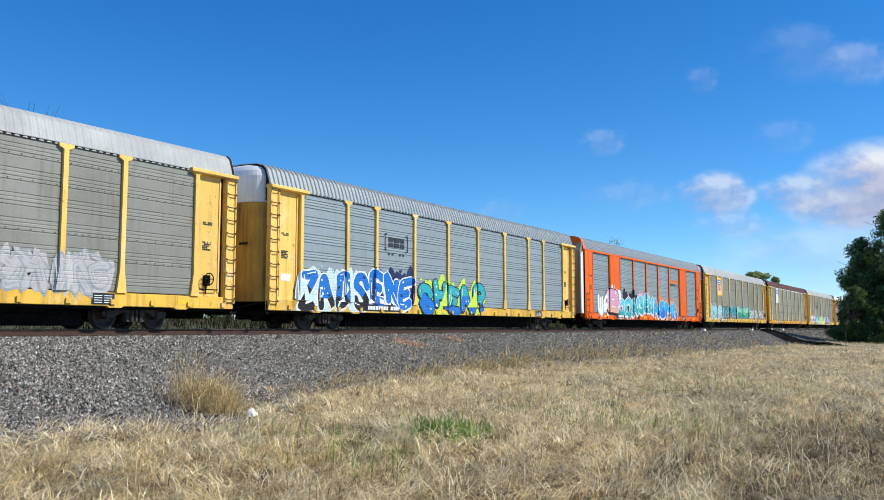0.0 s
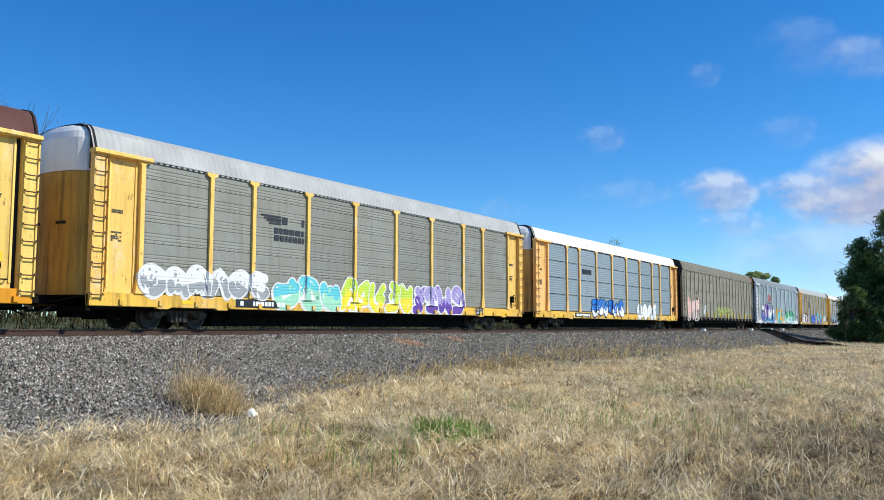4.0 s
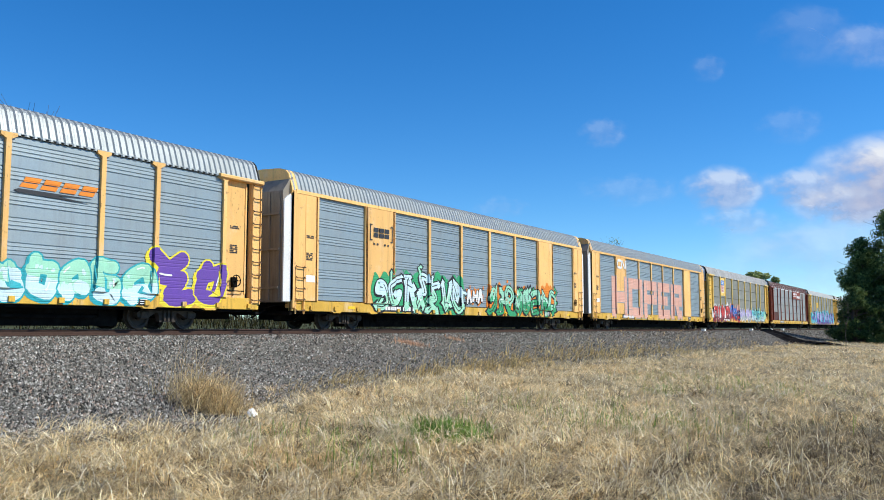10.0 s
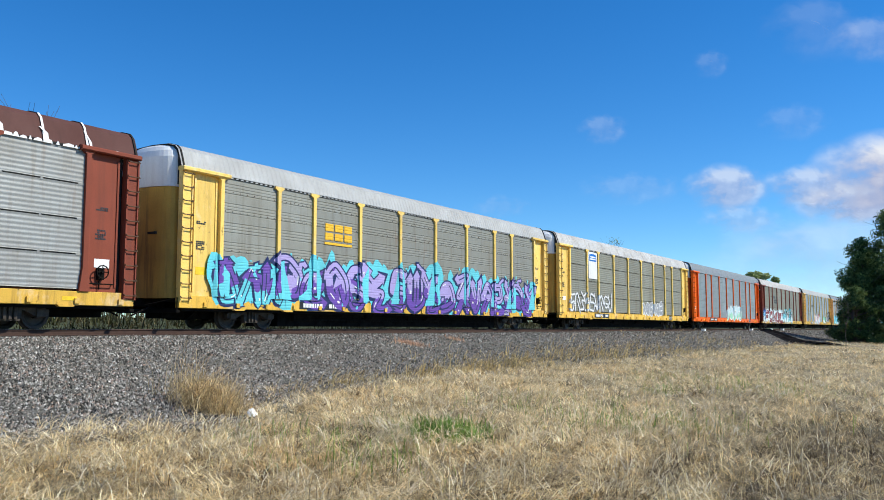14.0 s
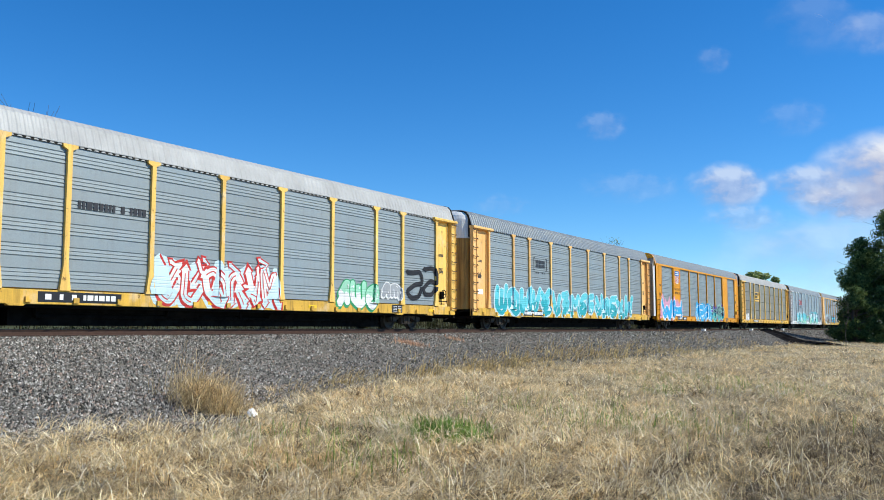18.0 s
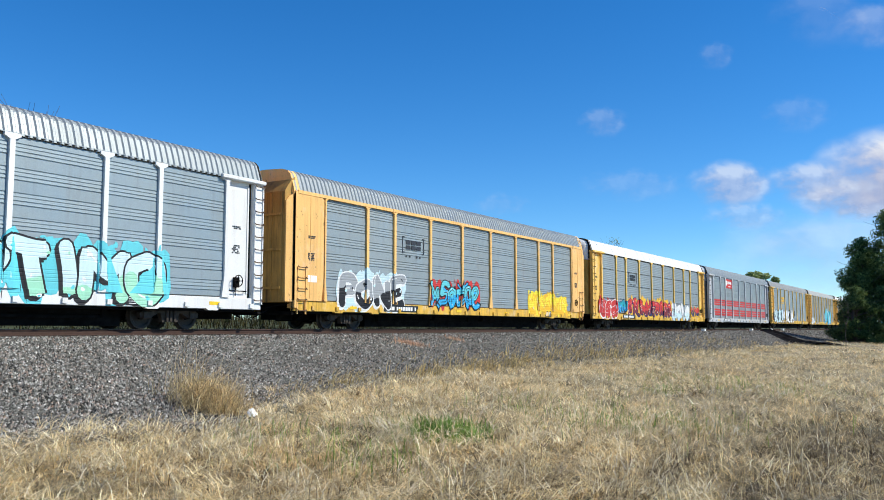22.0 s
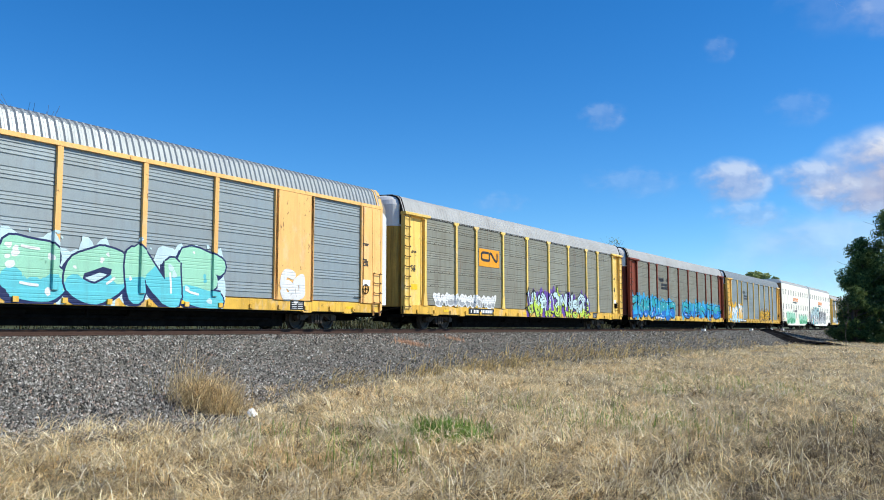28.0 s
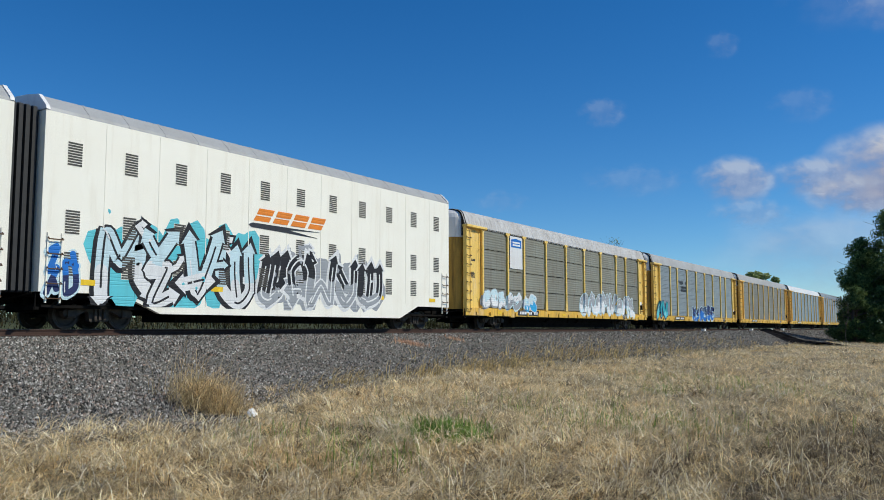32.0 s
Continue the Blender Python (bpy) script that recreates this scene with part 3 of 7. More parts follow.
def spray(colour):
    """Spray paint: thin cloudy coats that follow the grooves of the sheet below."""
    def make():
        c = SPRAY[colour]
        m = painted("spray_" + colour, c, tuple(0.5 * q + 0.05 for q in c), 0.7, 0.55, 0.0, 0.45, 0.06)
        n, l = m.node_tree.nodes, m.node_tree.links
        tc = n.new("ShaderNodeTexCoord")
        sep = n.new("ShaderNodeSeparateXYZ")
        l.new(tc.outputs["Object"], sep.inputs[0])
        last = sep.outputs[2]
        for kind, value in (("SUBTRACT", 1.25), ("FLOORED_MODULO", 0.655), ("DIVIDE", 0.105), ("MINIMUM", 4.0), ("FRACT", 0.0)):
            q = n.new("ShaderNodeMath")
            q.operation = kind
            l.new(last, q.inputs[0])
            q.inputs[1].default_value = value
            last = q.outputs[0]
        groove = ramp(n, l, last, [(0.0, (1, 1, 1)), (0.06, (1, 1, 1)), (0.16, (0, 0, 0)), (0.30, (0, 0, 0)), (0.42, (1, 1, 1))])
        bump(n, l, groove, n["Principled BSDF"], 0.45, 0.02)
        return m
    return once(("spray", colour), make)


def glyph(ch, fat):
    """Vertices and faces of one letter of the built-in font, fattened."""
    def make():
        cu = bpy.data.curves.new("glyph", "FONT")
        cu.body, cu.offset, cu.resolution_u, cu.fill_mode = ch, fat, 4, "FRONT"
        ob = bpy.data.objects.new("glyph", cu)
        me = ob.to_mesh()
        vs = [(v.co.x, v.co.y) for v in me.vertices]
        fs = [tuple(p.vertices) for p in me.polygons]
        ob.to_mesh_clear()
        bpy.data.objects.remove(ob)
        bpy.data.curves.remove(cu)
        return vs, fs
    return once(("glyph", ch, round(fat, 3)), make)


def blob(rnd, cx, cz, rx, rz, wob=0.18, n=18):
    """A lumpy closed outline."""
    ph = [rnd.uniform(0, 6.28) for _ in range(3)]
    pts = []
    for i in range(n):
        a = 6.28318 * i / n
        r = 1 + wob * math.sin(2 * a + ph[0]) + wob * 0.7 * math.sin(3 * a + ph[1]) + wob * 0.5 * math.sin(5 * a + ph[2])
        pts.append((cx + rx * r * math.cos(a), cz + rz * r * math.sin(a)))
    return pts


# hand-drawn letters: strokes over a field of 4 by 4, column then row
STROKES = {
    "A": "00 14 24 40|12 32", "B": "04 00|04 34 33 22 02|22 41 30 00", "C": "43 34 14 02 10 30 41", "D": "04 00|04 24 42 20 00", "E": "44 04 00 40|02 32",
    "F": "44 04 00|02 32", "G": "43 34 14 02 10 30 41 42 22", "H": "04 00|44 40|02 42", "I": "24 20", "J": "34 31 20 10 01", "K": "04 00|44 02 40",
    "L": "04 00 40", "M": "00 04 22 44 40", "N": "00 04 40 44", "O": "24 03 01 20 41 43 24", "P": "00 04 34 43 32 02", "R": "00 04 34 43 32 02|22 40",
    "S": "43 34 14 03 22 41 30 10 01", "T": "04 44|24 20", "U": "04 01 10 30 41 44", "V": "04 20 44", "W": "04 10 22 30 44", "X": "04 40|00 44",
    "Y": "04 22 44|22 20", "Z": "04 44 00 40", "3": "03 14 34 43 22 41 30 10 01",
}
BLOCK = {"O": "04 00 40 44 04", "P": "00 04 44 42 02", "R": "00 04 44 42 02|22 30 40", "D": "04 00 40 44 04"}
# loose forms for pieces that spell nothing
FORMS = ("03 14 34 43 22 02 01 10 40", "00 03 24 42|22 40", "44 14 02 22 42 30 00", "04 01 20 41 44|20 24", "00 24 40|13 43", "03 24 43 41 20 01 03|22 30",
         "00 04 22 44 41 50", "04 34 12 42 10|31 50", "14 01 30 43 33|03 33", "44 24 03 11 31 42 22")


def strokes_of(marks, ease=0.35):
    """Smooth paths through the marks of a letter, in a unit field."""
    out = []
    for line in marks.split("|"):
        pts = [(int(q[0]) / 4, int(q[1]) / 4) for q in line.split()]
        path = []
        for i in range(len(pts) - 1):
            p0, p1, p2, p3 = pts[max(0, i - 1)], pts[i], pts[i + 1], pts[min(len(pts) - 1, i + 2)]
            for s in range(5):
                t = s / 5
                m1, m2 = [ease * (p2[c] - p0[c]) for c in (0, 1)], [ease * (p3[c] - p1[c]) for c in (0, 1)]
                path.append(tuple((2 * t ** 3 - 3 * t * t + 1) * p1[c] + (t ** 3 - 2 * t * t + t) * m1[c] + (3 * t * t - 2 * t ** 3) * p2[c] + (t ** 3 - t * t) * m2[c] for c in (0, 1)))
        path.append(pts[-1])
        out.append(path)
    return out


def ribbon(path, r, point=0.0, square=False):
    """A fat line along a path as strip and round joints. point: how far its ends run out into spikes."""
    polys, n = [], len(path)
    sides = []
    for i, (a, b) in enumerate(path):
        p, q = path[max(0, i - 1)], path[min(n - 1, i + 1)]
        dx, dz = q[0] - p[0], q[1] - p[1]
        ln = math.hypot(dx, dz) or 1.0
        sides.append((-dz / ln * r, dx / ln * r))
    for i in range(n - 1):
        (a, b), (c, d) = path[i], path[i + 1]
        (e, f), (g, h) = sides[i], sides[i + 1]
        polys.append([(a + e, b + f), (a - e, b - f), (c - g, d - h), (c + g, d + h)])
    for i in ((0, n - 1) + tuple(range(0, n, 5)) if square else range(0, n, 2)):
        if square:
            a, b = path[i]
            polys.append([(a - r, b - r), (a + r, b - r), (a + r, b + r), (a - r, b + r)])
        else:
            polys.append([(path[i][0] + r * math.cos(k * 0.6283), path[i][1] + r * math.sin(k * 0.6283)) for k in range(10)])
    for i, j in ((0, 1), (n - 1, n - 2)):
        (a, b), (c, d) = path[i], path[j]
        ln = math.hypot(a - c, b - d) or 1.0
        ux, uz = (a - c) / ln, (b - d) / ln
        if point > 0:
            polys.append([(a - uz * r * 1.5, b + ux * r * 1.5), (a + uz * r * 1.5, b - ux * r * 1.5), (a + ux * point * r + uz * 0.4 * r, b + uz * point * r - ux * 0.4 * r)])
    return polys


def graffiti(car, x0, x1, z0, z1, text, fill, low, edge, halo, seed, posts=(), smooth_side=False, blind=()):
    """A sprayed piece in layers: cloud, cast block shadow, outline, fill in blended tones, gleams. It bends over the side posts."""
    rnd = random.Random(seed)
    w, h = x1 - x0, z1 - z0
    loose = text.startswith("*")
    wild, thin = text.startswith("**"), text == "***"
    if loose:
        n = max(2, int(round(w / (h * (0.62 if wild else 0.80)))))
        letters = [rnd.choice(FORMS) for _ in range(n)]
        share = [rnd.uniform(0.85, 1.15) for _ in letters]
    else:
        letters = [(BLOCK if h > 2.5 else {}).get(ch, STROKES[ch]) for ch in text]
        share = [{"I": 0.45, "J": 0.8, "W": 1.2, "M": 1.2}.get(ch, 1.0) for ch in text]
    n = len(letters)
    tall = h > 2.5 and not loose
    g = Geo()
    base = SIDE - 0.040 if not smooth_side else POST - 0.002
    count = [0]

    def poly(slot, pts, deep):
        count[0] += 1
        y = base - deep - 0.00002 * (count[0] % 60)
        g.add([(a, y, min(max(b, 0.67), 5.0)) for a, b in pts], [tuple(range(len(pts)))], slot)

    cell0 = w / sum(share)
    r0 = min(0.150 * cell0, (0.155 if loose else 0.148 if len(text) < 5 else 0.118) * h) * (0.45 if thin else 1.12 if not wild else 0.95)
    rim = min(0.08, 0.022 + 0.020 * h) * (0.6 if thin else 1.0)
    if tall:
        r0, rim = 0.105 * cell0, 0.05
    cloudy = halo != "-"
    if cloudy and not tall:                    # ragged cloud behind the letters
        m = max(6, int(w / (0.28 * h)))
        for i in range(m):
            cx = x0 + w * (i + 0.5) / m
            poly(3, blob(rnd, cx, z0 + h * rnd.uniform(0.40, 0.64), w / m * rnd.uniform(0.6, 1.1), h * rnd.uniform(0.34, 0.54), 0.16), 0.0)
            if rnd.random() < 0.6:
                poly(3, blob(rnd, cx + rnd.uniform(-0.2, 0.2), z0 + h * rnd.uniform(0.86, 1.08), rnd.uniform(0.03, 0.10), rnd.uniform(0.03, 0.12), 0.2, 8), 0.0)
    at = x0
    gleams = []
    for i, marks in enumerate(letters):
        cell = cell0 * share[i]
        rise, size = rnd.uniform(-0.03, 0.05) * h, rnd.uniform(0.86, 1.0)
        tilt, turn, sway = rnd.uniform(-0.10, 0.14), rnd.uniform(-0.05, 0.05), rnd.uniform(0, 6.28)
        if tall:
            rise, size, tilt, turn = 0, 1.0, 0.0, 0.0
        r = r0 * rnd.uniform(0.92, 1.08)
        hh = h * size - 2 * (r + rim)
        ww = cell * (1.02 if not tall else 0.90) - 2 * r
        paths = []
        flip, over = loose and rnd.random() < 0.5, loose and rnd.random() < 0.5
        for path in strokes_of(marks, 0.0 if tall else 0.35):
            pts = []
            for a, b in path:
                a, b = 1 - a if flip else a, 1 - b if over else b
                z = b * hh
                wave = 0.0 if tall else 0.045 * h
                pts.append((at + r + 0.02 * cell + a * ww + tilt * (z - hh / 2) + wave * math.sin(2.4 * b + sway), z0 + r + rim + z + rise + turn * (a - 0.5) * ww + wave * math.sin(2.9 * a + sway)))
            paths.append(pts)
        at += cell
        deep = 0.004 + 0.004 * (i % 3)
        sharp = 2.4 if wild else 0.0
        for pts in paths:
            if not thin and not tall:
                dx, dz = -0.32 * r, -0.36 * r
                for q in ribbon([(a + dx, b + dz) for a, b in pts], r + rim, 0.0):
                    poly(2, q, 0.002)
            for q in ribbon(pts, r + rim, sharp * 0.9, tall):
                poly(2, q, deep)
            for q in ribbon(pts, r, sharp * 0.7, tall):
                poly(0, q, deep + 0.002)
        if tall:                               # courses of bricks drawn on the letters
            for pts in paths:
                for k in range(2, len(pts) - 1, 2):
                    (a, b), (c, d) = pts[k], pts[k - 1]
                    ln = math.hypot(a - c, b - d) or 1.0
                    e, f = -(b - d) / ln * r, (a - c) / ln * r
                    u, v = (a - c) / ln * 0.014, (b - d) / ln * 0.014
                    poly(2, [(a + e - u, b + f - v), (a + e + u, b + f + v), (a - e + u, b - f + v), (a - e - u, b - f - v)], deep + 0.004)
        elif not thin:
            for pts in paths:
                k = len(pts)
                if wild:                       # inner lines and an arrow that ties the letter to its neighbour
                    for q in ribbon(pts[1:k // 2 + 2], 0.16 * r, 0.0):
                        poly(2, q, deep + 0.0042)
                    a, b = pts[rnd.randrange(k)]
                    way = [(a, b), (a + 0.35 * cell * rnd.uniform(-1, 1), b + 0.22 * h * rnd.uniform(0.2, 1)), (a + 0.5 * cell * rnd.uniform(-1, 1), b + 0.30 * h * rnd.uniform(0.5, 1))]
                    for q in ribbon(way, 0.45 * r + rim, 2.0):
                        poly(2, q, deep + 0.0002)
                    for q in ribbon(way, 0.45 * r, 2.0):
                        poly(i % 2, q, deep + 0.0022)
                for _ in range(2 if wild else 3):   # dabs of the other colours inside the fill
                    a, b = pts[rnd.randrange(k)]
                    q = r * rnd.uniform(0.16, 0.40)
                    poly(rnd.choice((1, 3, 4)) if cloudy else 1, blob(rnd, a + rnd.uniform(-0.4, 0.4) * r, b + rnd.uniform(-0.4, 0.4) * r, q, q, 0.2, 8), deep + 0.0038)
                if k > 6:
                    s = rnd.randint(1, k - 5)
                    gleams.append([(a - 0.35 * r, b + 0.35 * r) for a, b in pts[s:s + 3]])
    for pts in gleams:
        for q in ribbon(pts, 0.12 * r0, 0.0):
            poly(4, q, 0.0165)
    for _ in range(n):                         # runs of wet paint
        a, b = x0 + w * rnd.random(), z0 + h * rnd.uniform(0.12, 0.3)
        poly(2, [(a, b), (a + 0.022, b), (a + 0.016, b - rnd.uniform(0.1, 0.3) * h), (a + 0.006, b - 0.1 * h)], 0.003)
    ph = rnd.uniform(0, 6)
    for k, f in enumerate(g.f):                # the fill blends to a second tone lower down, and is dusted with the cloud's colour
        if g.i[k] == 0:
            cx, cz = sum(g.v[q][0] for q in f) / len(f), sum(g.v[q][2] for q in f) / len(f)
            if cz < z0 + h * (0.42 + 0.10 * math.sin(2.1 * cx / h + ph) + rnd.uniform(-0.05, 0.05)):
                g.i[k] = 1
    me = g.mesh("graffiti", [spray(fill), spray(low), spray(edge), spray(halo if cloudy else edge), spray("white" if fill not in ("white", "ghost") else "ghost")])
    bm = bmesh.new()
    bm.from_mesh(me)

    def cut(co, no):
        bmesh.ops.bisect_plane(bm, geom=bm.verts[:] + bm.edges[:] + bm.faces[:], plane_co=co, plane_no=no, dist=1e-5)

    if not smooth_side:
        raised = [(q - 0.09, q + 0.09) for q in posts] + list(blind)
        flare = 0.0 if blind else 0.09
        for q0, q1 in raised:
            if q1 > x0 - 0.2 and q0 < x1 + 0.2:
                for e in (q0 - 0.09, q0 - 0.05, q0 - 0.01, q0, q1, q1 + 0.01, q1 + 0.05, q1 + 0.09):
                    cut((e, 0, 0), (1, 0, 0))
        cut((0, 0, SILL1 + 0.005), (0, 0, 1))
        cut((0, 0, SILL1 + 0.015), (0, 0, 1))
        for v in bm.verts:
            if v.co.z < SILL1 + 0.008:
                v.co.y += (-1.502 - (SIDE - 0.040))
            elif any(q0 - 0.001 - flare * max(0.0, min(1.0, (1.78 - v.co.z) / 0.70)) <= v.co.x <= q1 + 0.001 + flare * max(0.0, min(1.0, (1.78 - v.co.z) / 0.70)) for q0, q1 in raised):
                v.co.y += (POST - 0.014 - (SIDE - 0.040))
    bm.to_mesh(me)
    bm.free()
    said = "sprayed piece in %s and %s with %s outline" % (fill, low, edge)
    return put("graffiti", me, car, label=said)


# ---- marks and emblems ----
def flat_shape(car, name, shapes, mats, y, label=""):
    """Flat emblems: polygons (slot, points) a few millimetres proud of y."""
    g = Geo()
    for k, (slot, pts) in enumerate(shapes):
        g.prism(pts, y - 0.004 - 0.003 * (k % 5 + slot), y, slot, "y")
    return put(name, g.mesh(name, mats), car, label=label)


def rect(x0, x1, z0, z1, s=0.0):
    return [(x0, z0), (x1, z0), (x1 + s, z1), (x0 + s, z1)]


def emblem(car, kind, x0, x1, z0, z1, y=SIDE - 0.038):
    w, h = x1 - x0, z1 - z0
    if kind == "bracket":                      # black bracketed mark
        sh = [(0, rect(x0, x0 + 0.05, z0 + 0.2 * h, z1)), (0, rect(x1 - 0.05, x1, z0 + 0.2 * h, z1)), (0, rect(x0, x0 + 0.15, z1 - 0.05, z1)), (0, rect(x1 - 0.15, x1, z1 - 0.05, z1)), (0, rect(x0, x0 + 0.15, z0 + 0.2 * h, z0 + 0.2 * h + 0.05)), (0, rect(x1 - 0.15, x1, z0 + 0.2 * h, z0 + 0.2 * h + 0.05))]
        for i in range(3):
            a = x0 + w * (0.16 + 0.24 * i)
            sh += [(0, rect(a, a + 0.20 * w, z0 + 0.38 * h, z0 + 0.58 * h)), (0, rect(a, a + 0.20 * w, z0 + 0.63 * h, z0 + 0.84 * h))]
        for a in (0.15, 0.30, 0.62, 0.77):
            sh.append((0, rect(x0 + a * w, x0 + (a + 0.06) * w, z0, z0 + 0.09 * h)))
        return flat_shape(car, "emblem", sh, [M["ink"]], y, "black bracketed emblem")
    if kind == "shield":                       # blue shield over red and white stripes on a coloured sheet
        c = (x0 + x1) / 2
        r = w * 0.33
        t = z1 - 0.12 * h
        m = z1 - 0.40 * h
        b = z0 + 0.16 * h
        sh = [(0, rect(x0, x1, z0, z1)), (1, [(c - r, b + 0.06 * h), (c, b), (c + r, b + 0.06 * h), (c + r, m), (c - r, m)])]
        for i in range(5):
            a = c - r + 2 * r * (i + 0.28) / 5
            sh.append((2, rect(a, a + r * 0.19, b + 0.06 * h, m)))
        sh.append((3, [(c - r * 1.12, m), (c + r * 1.12, m), (c + r * 1.12, t - 0.06 * h), (c + r * 0.7, t), (c, t - 0.03 * h), (c - r * 0.7, t), (c - r * 1.12, t - 0.06 * h)]))
        sh += [(4, rect(c - r * 0.75, c + r * 0.75, m + 0.15 * h, m + 0.20 * h)), (4, rect(c - r * 0.75, c + r * 0.75, m + 0.05 * h, m + 0.10 * h))]
        return flat_shape(car, "emblem", sh, [M[PAINT[car]], M["chalk"], spray("red"), spray("blue"), M["chalk"]], y, "blue shield emblem over red and white stripes")
    if kind == "whiteshield":
        sh = [(0, rect(x0, x1, z0, z1)), (1, [(x0 + 0.1 * w, z1 - 0.34 * h), (x1 - 0.1 * w, z1 - 0.34 * h), (x1 - 0.1 * w, z1 - 0.1 * h), ((x0 + x1) / 2, z1 - 0.06 * h), (x0 + 0.1 * w, z1 - 0.1 * h)]), (2, rect(x0 + 0.2 * w, x1 - 0.2 * w, z1 - 0.21 * h, z1 - 0.16 * h)), (2, rect(x0 + 0.2 * w, x1 - 0.2 * w, z1 - 0.29 * h, z1 - 0.24 * h))]
        return flat_shape(car, "emblem", sh, [M["white"], spray("blue"), M["chalk"]], y, "blue shield emblem on a white sheet")
    if kind in ("swoosh", "swooshbig"):        # slanted orange bars over a black wedge
        sh = []
        for i in range(4):
            a = x0 + w * (0.06 + 0.235 * i)
            sh += [(0, rect(a, a + 0.19 * w, z0 + 0.42 * h, z0 + 0.66 * h, 0.03 * w)), (0, rect(a + 0.04 * w, a + 0.23 * w, z0 + 0.72 * h, z1, 0.03 * w))]
        sh.append((1, [(x0, z0 + 0.22 * h), (x0 + 0.04 * w, z0 + 0.12 * h), (x1 - 0.1 * w, z0), (x0 + 0.5 * w, z0 + 0.20 * h), (x1 - 0.05 * w, z0 + 0.30 * h), (x0 + 0.05 * w, z0 + 0.32 * h)]))
        return flat_shape(car, "emblem", sh, [spray("orange"), M["ink"]], y, "slanted orange emblem over a black swoosh")
    if kind in ("worm", "wormwhite", "wormplate"):   # one thick continuous line
        t = 0.17 * h
        zl = z0 + 0.34 * h
        sh = []
        if kind == "wormplate":
            sh.append((0, rect(x0 - 0.25, x1 + 0.25, z0 + 0.02, z1 + 0.12)))
        hl = z1 - zl
        line = [(0.42, 1), (0.14, 1), (0.03, 0.93), (0, 0.8), (0, 0.2), (0.03, 0.07), (0.14, 0), (0.40, 0), (0.48, 0.06), (0.50, 0.2), (0.50, 0.85), (0.55, 0.99), (0.62, 0.93), (0.86, 0.08), (0.94, 0), (1, 0.12), (1, 1)]
        sh += [(1, q) for q in ribbon([(x0 + a * w, zl + t / 2 + b * (hl - t)) for a, b in line], t * 0.46)]
        ob = flat_shape(car, "emblem", sh, [M["amber"], M["chalk"] if kind == "wormwhite" else M["ink"] if kind == "wormplate" else spray("red")], y, "thick-lined looping emblem")
        if kind == "worm":
            bars(car, "lettering", x0, x1, z0, z0 + 0.2 * h, M["ink"], y, 1, 3, 0.9)
        return ob
    if kind in ("goldblock", "plateblock"):
        sh = [] if kind == "goldblock" else [(1, rect(x0 - 0.05, x1 + 0.05, z0 - 0.1, z1 + 0.05))]
        slot = 0
        for i in range(3):
            a = x0 + w * (0.05 + 0.32 * i)
            sh += [(slot, rect(a, a + 0.27 * w, z0 + 0.28 * h, z0 + 0.58 * h)), (slot, rect(a, a + 0.27 * w, z0 + 0.66 * h, z0 + 0.97 * h))]
        sh.append((slot, rect(x0 + 0.03 * w, x1 - 0.03 * w, z0 + 0.08 * h, z0 + 0.18 * h)))
        mats = [spray("gold"), M["yellow"]] if kind == "goldblock" else [M["ink"], M["yellow"]]
        return flat_shape(car, "emblem", sh, mats, y, "block emblem with an underline")
    if kind == "horse":                        # dark lines and letter bars
        for i in range(4):
            plate(car, "emblem", x0 + 0.06 * i * w, x0 + 0.45 * w, z1 - 0.09 * h * (i + 1), z1 - 0.09 * h * i - 0.03 * h, M["ink"], y, d=0.004)
        bars(car, "lettering", x0 + 0.48 * w, x1, z1 - 0.36 * h, z1, M["ink"], y, 1, 5, 0.8)
        return bars(car, "lettering", x0 + 0.3 * w, x1, z0, z1 - 0.45 * h, M["ink"], y, 2, 6, 0.9)
    if kind == "darkname":
        return bars(car, "lettering", x0, x1, z0, z1, M["ink"], y, 1, 8, 0.55)
    if kind == "redname":
        plate(car, "emblem", x0, x1, z0, z1, spray("red"), y - 0.002, "red name board")
        bars(car, "lettering", x0 + 0.28 * w, x1 - 0.08 * w, z0 + 0.42 * h, z0 + 0.82 * h, M["chalk"], y - 0.012, 1, 9, 0.55)
        bars(car, "lettering", x0 + 0.40 * w, x1 - 0.2 * w, z0 + 0.14 * h, z0 + 0.27 * h, M["chalk"], y - 0.012, 1, 9, 0.7)
        c = [(x0 + 0.17 * w + 0.30 * h * math.cos(i * 0.45), z0 + 0.56 * h + 0.30 * h * math.sin(i * 0.45)) for i in range(14)]
        return flat_shape(car, "emblem", [(0, c)], [M["chalk"]], y - 0.012)
    if kind == "brownname":
        plate(car, "emblem", x0, x1, z0, z1, M["brown"], y - 0.002, "oxide red name board", 0.10)
        bars(car, "lettering", x0 + 0.08 * w, x0 + 0.50 * w, z0 + 0.50 * h, z0 + 0.88 * h, M["chalk"], y - 0.11, 1, 12, 0.6)
        plate(car, "emblem", x0 + 0.08 * w, x0 + 0.48 * w, z0 + 0.33 * h, z0 + 0.41 * h, M["chalk"], y - 0.10)
        return bars(car, "lettering", x0 + 0.52 * w, x0 + 0.93 * w, z0 + 0.12 * h, z0 + 0.55 * h, M["chalk"], y - 0.11, 1, 13, 0.6)


